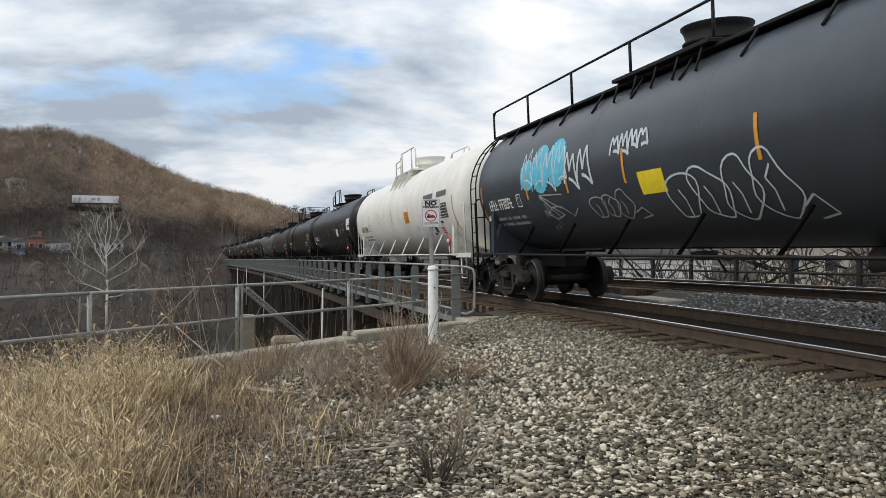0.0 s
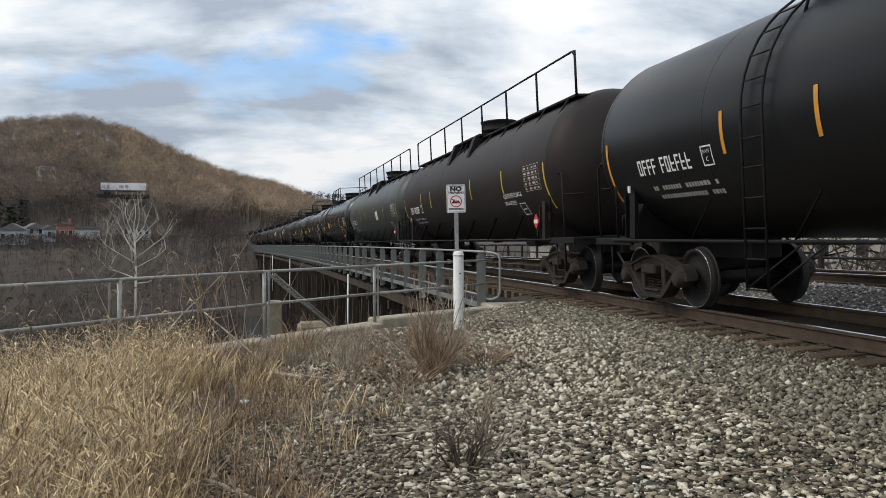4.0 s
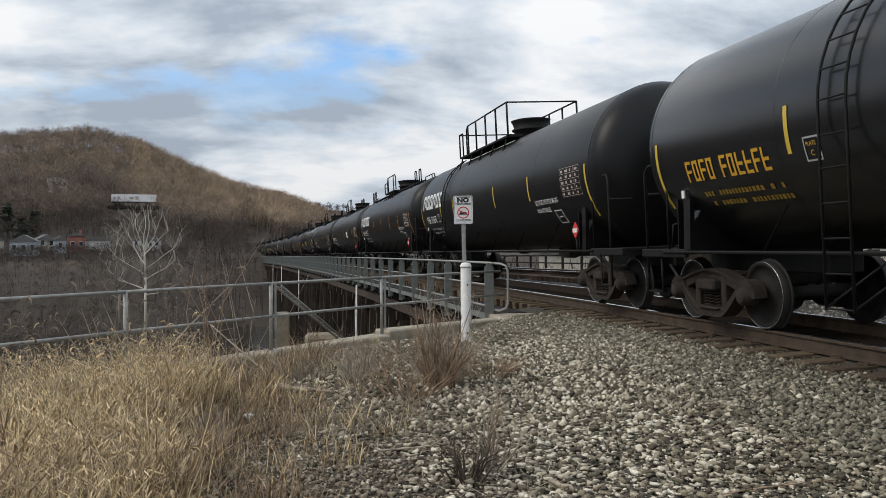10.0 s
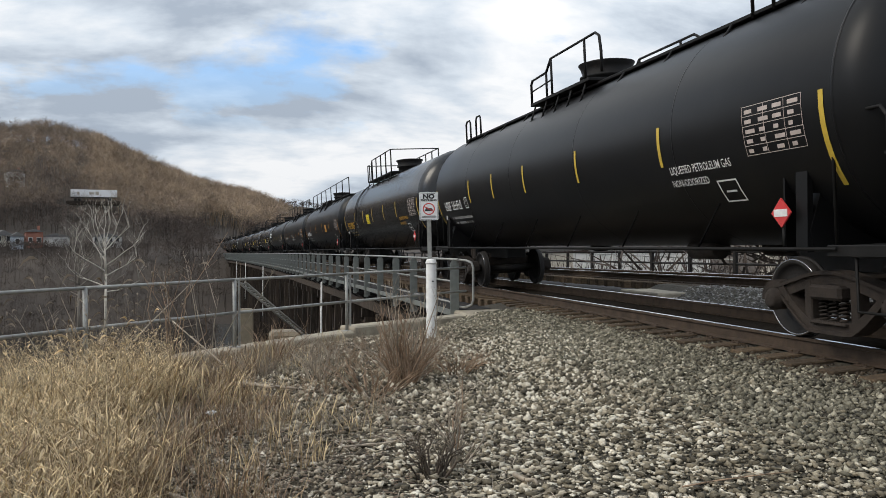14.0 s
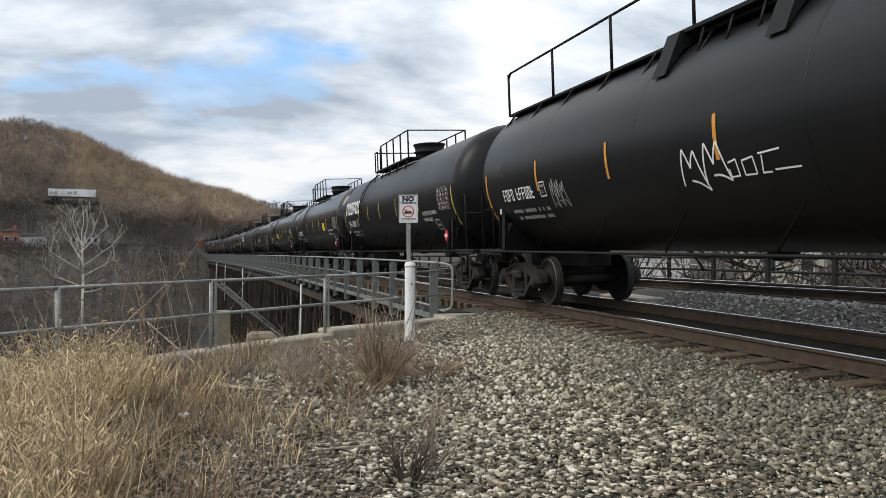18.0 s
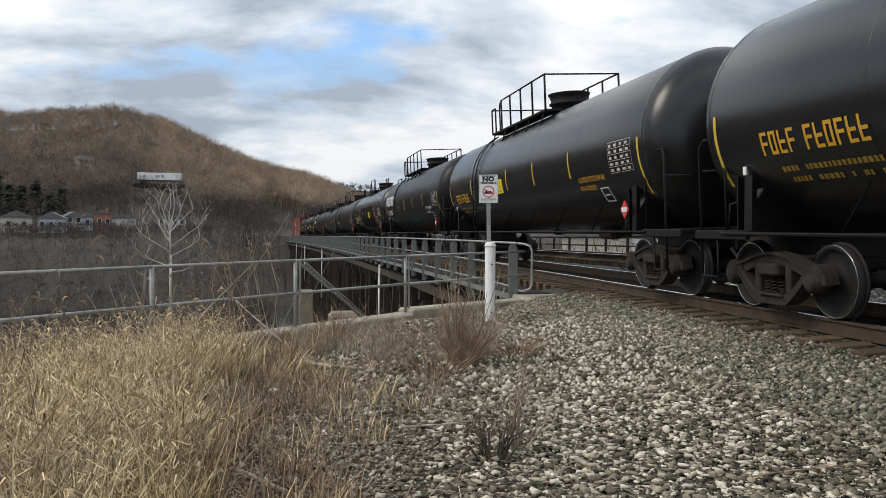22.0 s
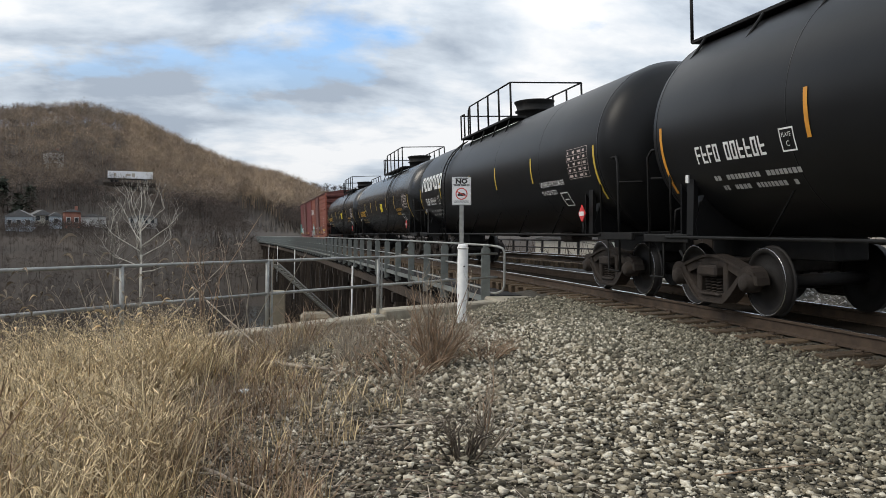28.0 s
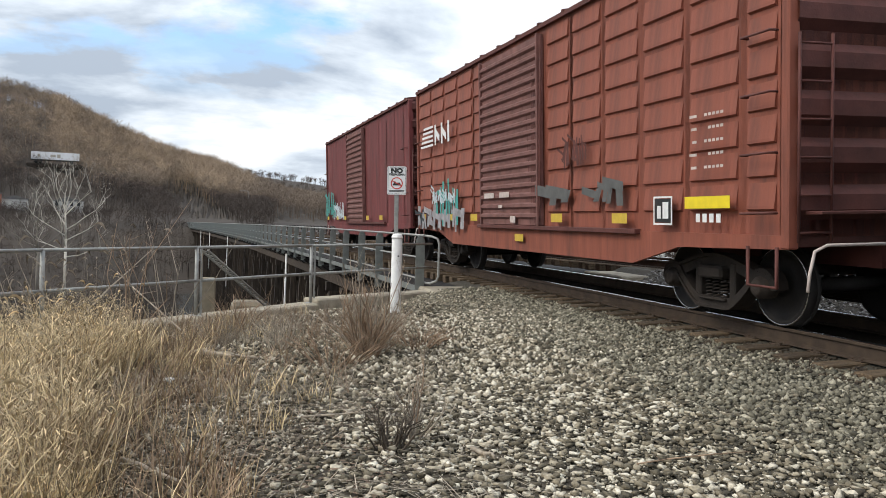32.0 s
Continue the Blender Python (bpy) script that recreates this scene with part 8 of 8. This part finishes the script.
CARS = [
    dict(label="slate-blue tank car with spray paint and a long roof rail", mat="tank_blue", r=1.44, top="long", strips="orange", gas=False, mark_y=7.2, strip_y=[-4.9, -2.82, 0.45, 2.64, 4.65]),
    dict(label="dirty white tank car with brown stains", mat="tank_white", top="arch", strips="orange", ink="ink", gas=False, sticker="orange", sticker_y=-1.96, strip_y=[-4.95, -2.56, 0.18, 2.8, 4.9], table_y=-6.5, panel=True),
    dict(label="rust-streaked black tank car with orange strips", mat="tank_black", top="arch", strips="orange", gas=False, strip_y=[-4.75, -2.1, 0.25, 2.5, 4.9], table_y=-6.86, panel=True, placard=1.2, walkway=False, sticker="letter_white", sticker_y=-3.1),
    dict(label="plain black tank car with orange strips", mat="tank_black", top="short", strips="orange"),
    dict(label="brown-black tank car with a long roof rail", mat="tank_brown", top="long", strips="yellow", mark_y=6.8, strip_y=[-4.9, -2.0, 0.75, 3.15, 4.7]),
    dict(label="olive-grey tank car with a long roof rail", mat="tank_green", top="long", strips="yellow", gas=False, sticker="letter_white", sticker_y=-2.0, strip_y=[-4.3, -1.74, 1.45, 3.33]),
    dict(label="glossy black tank car with yellow lettering", mat="tank_gloss", top="short", ink="letter_yellow", sticker="decal_yellow", sticker_y=2.5, strip_y=[-4.48, -1.72, 0.49, 2.78, 4.9]),
    dict(label="clean black tank car with yellow lettering", mat="tank_gloss", top="short", ink="letter_yellow", sticker="decal_yellow", sticker_y=2.5, placard=0.4, strip_y=[-4.23, -1.62, 0.88, 3.44, 5.6]),
    dict(label="satin black tank car with yellow lettering", mat="tank_gloss", top="short", ink="letter_yellow", sticker="decal_yellow", sticker_y=2.5),
    dict(label="black tank car with white name blocks", mat="tank_black", top="short", block=True),
    dict(label="black tank car with white name blocks and a hooped platform rail", mat="tank_black", top="arch", block=True, strips="orange", strip_y=[-5.0, -2.68, -0.03, 2.52]),
    dict(label="scuffed black tank car with faint scrawls", mat="tank_black", top="arch", sticker="letter_white", sticker_y=-2.17, strip_y=[-5.5, -3.33, -0.93, 2.0], gas=False),
    dict(label="dull black tank car with yellow strips", mat="tank_black", top="arch"),
    dict(label="smooth glossy black tank car with yellow lettering", mat="tank_gloss", top="short", ink="letter_yellow", sticker="decal_yellow", sticker_y=1.6),
    dict(label="black tank car with a long roof rail and orange strips", mat="tank_black", top="long", strips="orange", gas=False, sticker="orange", sticker_y=-2.6, strip_y=[-4.4, -1.3, 1.92, 4.92]),
    dict(label="black tank car with white scrawls and a long roof rail", mat="tank_black", top="long", strips="orange", gas=False, strip_y=[-5.4, -2.9, -0.2, 2.5, 5.2]),
    dict(label="matt black tank car with white name blocks", mat="tank_black", top="short", block=True),
    dict(label="shiny black tank car with white lettering", mat="tank_gloss", top="short", sticker="decal_yellow", sticker_y=-3.31, strip_y=[-4.6, -2.13, 0.22, 2.76]),
    dict(label="shiny black tank car with yellow lettering", mat="tank_gloss", top="short", ink="letter_yellow", sticker="decal_yellow", sticker_y=1.59, strip_y=[-4.47, -2.22, -0.37, 2.36, 4.7]),
    dict(label="satin black tank car with yellow number bars", mat="tank_gloss", top="short", ink="letter_yellow", sticker="decal_yellow", sticker_y=1.5, strip_y=[-4.5, -2.0, 0.4, 2.52, 4.6]),
    dict(label="dusty black tank car with white name blocks", mat="tank_black", top="short", block=True),
    dict(label="polished black tank car with yellow lettering", mat="tank_gloss", top="arch", ink="letter_yellow", sticker="decal_yellow", sticker_y=-1.34, strip_y=[-5.0, -2.76, -0.05, 2.24, 4.7]),
    dict(label="plain satin black tank car", mat="tank_black", top="short"),
    dict(label="black tank car with a long roof rail and an orange notice", mat="tank_black", top="long", strips="orange", sticker="orange", sticker_y=-3.4, gas=False, strip_y=[-4.4, -1.3, 1.8, 4.64]),
    dict(label="black tank car with white name blocks above its number bars", mat="tank_black", top="short", block=True),
    dict(label="glossy black tank car with yellow marks and a side ladder", mat="tank_gloss", top="short", ink="letter_yellow", sticker="decal_yellow", sticker_y=-0.62, strip_y=[-4.6, -2.34, 0.65, 2.57, 4.76], ladder_y=-3.4, top_y=-2.6),
    dict(label="last glossy black tank car, yellow marks, before the boxcars", mat="tank_gloss", top="short", ink="letter_yellow", sticker="decal_yellow", sticker_y=-1.35, strip_y=[-4.5, -2.37, -0.36, 1.87, 4.8], ladder_y=-3.4, top_y=-2.6),
]
MIDDLE = [10.83, 28.87, 47.26, 66.18, 85.08, 102.68, 121.06, 139.09, 157.36, 175.7, 193.96, 212.05, 230.11, 248.16, 266.75, 285.64, 303.93, 322.01, 341.09, 359.53, 377.98, 396.74, 415.52, 434.3, 452.59, 471.08, 489.7]      # each car's middle at the start, along the track
SPEED = 15.4


def travelled(t):
    return SPEED * t


TRAIN = []
for i, spec in enumerate(CARS):
    spec["seed"] = 11 + i
    gap = (MIDDLE[min(i + 1, len(MIDDLE) - 1)] - MIDDLE[max(i - 1, 0)]) / (2 if 0 < i < len(MIDDLE) - 1 else 1)
    spec["length"] = {1: 18.75, 2: 18.25}.get(i, min(max(round(gap * 4) / 4, 18.0), 18.75))
    TRAIN.append((build_tank_car(spec), MIDDLE[i]))

first = TRAIN[0][0]
blob = Mesh()
for y, w, s, h in ((4.93, 0.7, -0.22, 0.62), (4.3, 0.85, -0.32, 0.95), (3.5, 0.85, -0.25, 0.9)):
    for k in range(9):
        f = (k + 0.5) / 9
        hh = h * math.sqrt(max(0.05, 1 - (2 * f - 1) ** 2 * 0.85))
        wrap_patch(1.44, y - w * k / 9, y - w * (k + 1) / 9, s + (h - hh) * 0.5, s + (h + hh) * 0.5, blob, lift=0.005 + 0.0005 * (k % 2), n=4)
part("spray_paint", blob, "paint_cyan", first, "filled pale cyan spray letters")
paint_on(first, CARS[0], scrawl(4.9, -0.25, 2.3, 0.85, 4, 5), "paint_pale", 0.035, "pale outlines of spray letters")
paint_on(first, CARS[0], scrawl(2.7, -0.3, 1.1, 0.65, 2, 6), "paint_pale", 0.06, "pale outlined spray letters")
paint_on(first, CARS[0], scrawl(0.85, 0.05, 1.2, 0.36, 4, 7), "paint_pale", 0.05, "small pale spray letters")
paint_on(first, CARS[0], bubbles(-0.66, -1.22, 2.5, 0.98, 4, 8), "paint_pale", 0.03, "thin white outlines of rounded spray letters")
fan = [[(4.05, -0.35), (4.05 - 0.22 * k, -1.15 + 0.03 * k * k)] for k in range(6)] + [[(4.05, -0.35), (3.65, -0.62), (3.2, -0.62), (2.8, -0.85), (2.5, -0.7)], [(3.95, -0.75), (3.6, -0.62), (3.2, -0.8), (3.6, -0.88), (3.95, -0.75)]]
paint_on(first, CARS[0], fan, "letter_dim", 0.025, "thin pale fan of spray lines")
paint_on(first, CARS[0], bubbles(1.9, -1.0, 1.35, 0.52, 3, 9), "letter_dim", 0.024, "ghostly rounded spray outlines")
patch = Mesh()
wrap_patch(1.44, 7.26, 5.35, -0.56, -0.12, patch, lift=0.003, n=4)
part("number_patch", patch, "paint_patch", first, "dark patch behind the number bars")
note = Mesh()
wrap_patch(1.44, 0.05, -0.66, -0.62, -0.27, note, n=4)
note = part("sticker", note, "decal_yellow", first, "yellow emergency notice")

# white tank: dark cover patches, table panel, small stencils
white = TRAIN[1][0]
for y0, y1, s0, s1 in ((-4.8, -5.95, 0.14, 0.29), (-6.37, -7.45, 0.13, 0.29)):
    me = Mesh()
    wrap_patch(1.53, y0, y1, s0, s1, me, n=2)
    part("cover_patch", me, "patch_grey", white, "dark grey painted-out patch")
me = Mesh()
wrap_patch(1.53, -6.52, -7.43, -0.48, -0.06, me, lift=0.004, n=4)
panel = part("table_panel", me, "ink", white, "black test-date panel")
for k in range(5):
    me = Mesh()
    u = -6.56
    while u > -7.34:
        w = 0.05 + 0.04 * ((k * 7 + int(-u * 31)) % 4)
        wrap_patch(1.53, u, max(u - w * 0.55, -7.41), -0.45 + 0.08 * k, -0.42 + 0.08 * k, me, lift=0.009, n=1)
        u -= w * 0.55 + 0.045
    part("table_row", me, "letter_white", panel)
for y0, y1, s0, s1, mt in ((-5.45, -5.73, -0.9, -0.65, "ink"), (-5.13, -5.38, -0.98, -0.90, "ink"), (-6.18, -6.53, -0.95, -0.72, "placard"), (-3.43, -3.68, -0.72, -0.60, "letter_dim"), (-5.03, -5.28, -0.7, -0.58, "letter_dim"), (-6.43, -6.73, -0.62, -0.55, "ink")):
    me = Mesh()
    n = 3 if mt != "ink" else 1
    for k in range(n):
        wrap_patch(1.53, y0, y1 + 0.05 * (k % 2), s0 + (s1 - s0) * k / n, s0 + (s1 - s0) * (k + 0.62) / n if n > 1 else s1, me, n=2)
    part("stencil", me, mt, white, "small stencilled notice")

# rust-streaked car: white table panel, product stencil, rusty streaks
rusty = TRAIN[2][0]
me = Mesh()
wrap_patch(1.53, -6.86, -7.8, -0.23, 0.33, me, lift=0.010, n=5)
panel = part("table_panel", me, "letter_white", rusty, "white test-date panel")
me = Mesh()
wrap_patch(1.53, -7.26, -7.78, -0.08, 0.02, me, lift=0.014, n=1)
part("table_row", me, "ink", panel, "black bar on the panel")
for k in range(6):
    me = Mesh()
    wrap_patch(1.53, -6.88, -7.78, -0.17 + 0.085 * k, -0.163 + 0.085 * k, me, lift=0.013, n=1)
    part("table_row", me, "letter_dim", panel)
for k, word in enumerate(("NON-ODORIZED", "LIQUEFIED", "PETROLEUM", "GAS")):
    part("lettering", wrap_text(word, 0.135, 1.53, -5.76 + (0.2 if k == 3 else 0.0), 0.12 - 0.15 * k, "letter_pale", squeeze=0.62 if k == 0 else 0.8), "letter_pale", rusty, "word " + word)
M["scrawl_pink"] = mat_of("scrawl_pink", (0.15, 0.062, 0.058), 0.85, var=0.6, scale=5)
arches = [[(c + 0.17 * math.cos(math.pi * q / 8), -0.62 + (0.17 + 0.2 * (q > 0) * (q < 8)) * math.sin(math.pi * q / 8) - (0.3 if q in (0, 8) else 0.0)) for q in range(9)] for c in (-3.98, -4.28, -4.62)]
arches += [[(-3.86 - 0.09 * k, -0.74 - 0.05 * (k % 2)), (-3.9 - 0.09 * k, -0.92 + 0.05 * (k % 3)), (-3.97 - 0.09 * k, -0.76)] for k in range(12)]
paint_on(rusty, CARS[2], arches, "scrawl_pink", 0.035, "faded pink spray scrawl")
paint_on(rusty, CARS[2], [[(-3.15, -0.6), (-3.33, -0.98), (-3.36, -0.66), (-3.52, -0.95), (-3.6, -0.66), (-3.74, -0.9)]], "letter_faint", 0.025, "pale zigzag scrawl")


def head_patch(lead, r, half, a0, a1, p0, p1, mesh, depth=0.72):
    """A small patch laid on the leading head of a tank: a from its pole (0) to its rim (90), p metres above the middle line."""
    vs = []
    for p in (p0, p1):
        for q in range(3):
            a = radians(a0 + (a1 - a0) * q / 2)
            k = 1.006
            vs.append(Vector((-k * math.sqrt(max((r * math.sin(a)) ** 2 - p * p, 0.0)), lead * (half + depth * k * math.cos(a)), TANK_Z + k * p)))
    mesh.add(vs, [(0, 1, 4, 3), (1, 2, 5, 4)])


# the same car's head: mark, weights and shop notes as plain bars, and a placard on the end post
rusty_half = CARS[2]["length"] / 2 - 1.20
rng = random.Random(77)
for word, rows, a_from, a_to, tall in (("bold bars in place of the mark", (0.40,), 46, 22, 0.13), ("two rows of weight bars", (0.23, 0.08), 41, 20, 0.08), ("rows of small shop notes", (-0.30, -0.38, -0.46, -0.54, -0.62), 47, 27, 0.04)):
    me = Mesh()
    for p in rows:
        a = a_from - rng.uniform(0, 3)
        while a > a_to:
            w = rng.uniform(2.6, 3.4) if tall > 0.1 else rng.uniform(1.2, 2.2)
            head_patch(-1, 1.53, rusty_half, a, a - w, p, p + tall, me)
            a -= w + (0.8 if rng.random() < 0.8 else 2.0)
    tagged(part("head_stencil", me, "letter_white" if tall > 0.1 else "letter_dim", rusty, word), kind="stuff")
end_y = -CARS[2]["length"] / 2 + 0.62
me = Mesh().add([(-0.66 + p, end_y + d, 1.46 + q) for d in (0, 0.02) for p, q in ((0.17, 0), (0, 0.17), (-0.17, 0), (0, -0.17))], [(0, 1, 2, 3), (7, 6, 5, 4), (0, 4, 5, 1), (1, 5, 6, 2), (2, 6, 7, 3), (3, 7, 4, 0)])
tag_plate = part("placard", me, "placard", rusty, "red diamond hazard placard on the end post")
part("placard_panel", Mesh().box(-0.77, -0.55, end_y - 0.006, end_y - 0.002, 1.41, 1.50), "letter_white", tag_plate, "white number panel")
part("placard_holder", Mesh().rod((-0.66, end_y + 0.03, 1.06), (-0.66, end_y + 0.03, 1.31), 0.02, 6), "car_steel", rusty)
# its saddle is a broad plate that tapers towards the car's end, under a pad on the tank
sy = -rusty_half + 1.05
part("saddle_pad", Mesh().prism([(-1.50, 1.98), (-1.40, 1.60), (-1.34, 1.60), (-1.44, 1.98)], "y", sy - 0.22, sy + 0.22), "tank_black", rusty, "square pad on the tank's side")
part("saddle_plate", Mesh().prism([(sy + 0.16, 1.06), (sy + 0.12, 1.72), (sy - 0.22, 1.70), (sy - 1.15, 1.12), (sy - 1.15, 1.06)], "x", -1.345, -1.325), "tank_black", rusty, "broad tapering saddle plate")

# jacketed car: the insulation jacket stands proud round a plain black side panel
jacketed = TRAIN[21][0]
me = Mesh()
wrap_patch(1.53, 3.35, -4.0, -1.15, 0.34, me, lift=0.003, n=9)
side = part("side_panel", me, "strut", jacketed, "matt black bare side panel")
me = Mesh()
for y0, y1, s0, s1 in ((3.38, -4.03, 0.34, 0.375), (3.38, 3.34, -0.9, 0.34), (-3.99, -4.03, -0.5, 0.34)):
    for k in range(12):
        wrap_patch(1.53, y0 + (y1 - y0) * k / 12, y0 + (y1 - y0) * (k + 1) / 12, s0, s1, me, lift=0.014, n=4)
part("jacket_edge", me, "tank_black", side, "folded edge of the jacket")

# white scrawls beside the strip
tags = TRAIN[15][0]
paint_on(tags, CARS[15], scrawl(0.63, -0.7, 0.95, 0.55, 2, 12), "letter_white", 0.03, "thin white spray scrawl")
paint_on(tags, CARS[15], [[(-0.35, -0.45), (-0.5, -0.42), (-0.5, -0.62), (-0.35, -0.62), (-0.35, -0.52)], [(-0.6, -0.45), (-0.8, -0.42), (-0.8, -0.62), (-0.6, -0.62), (-0.6, -0.45)], [(-0.9, -0.4), (-1.25, -0.38)], [(-0.95, -0.42), (-0.9, -0.62), (-1.05, -0.62)], [(-1.1, -0.6), (-1.5, -0.6)]], "letter_white", 0.022, "thin white spray scrawl")
paint_on(tags, CARS[15], scrawl(4.7, -0.75, 0.6, 0.5, 3, 14), "letter_dim", 0.022, "thin grey spray scrawl")
paint_on(tags, CARS[15], scrawl(7.4, 0.0, 0.5, 0.3, 2, 15), "letter_faint", 0.025, "faint spray scrawl")
paint_on(TRAIN[20][0], CARS[20], scrawl(0.2, -1.12, 2.3, 0.26, 9, 16), "paint_teal", 0.03, "dark teal spray scrawl")
paint_on(TRAIN[11][0], CARS[11], scrawl(2.8, -0.85, 4.0, 0.25, 9, 13), "letter_faint", 0.03, "faded grey scrawl")

BOX_Y = (14.0 + travelled(32.0), 29.0 + travelled(32.0))
TRAIN.append((build_boxcar("red boxcar with a weathered ribbed door", True), BOX_Y[0]))
TRAIN.append((build_boxcar("darker red boxcar, last of the train", False), BOX_Y[1]))


# ---- what moves ----
def motions():
    for car, y in TRAIN:
        rows = []
        for k in range(0, 33, 2):
            rows.append((float(k), track_pose(y - travelled(k))))
        walk(car, rows)


motions()
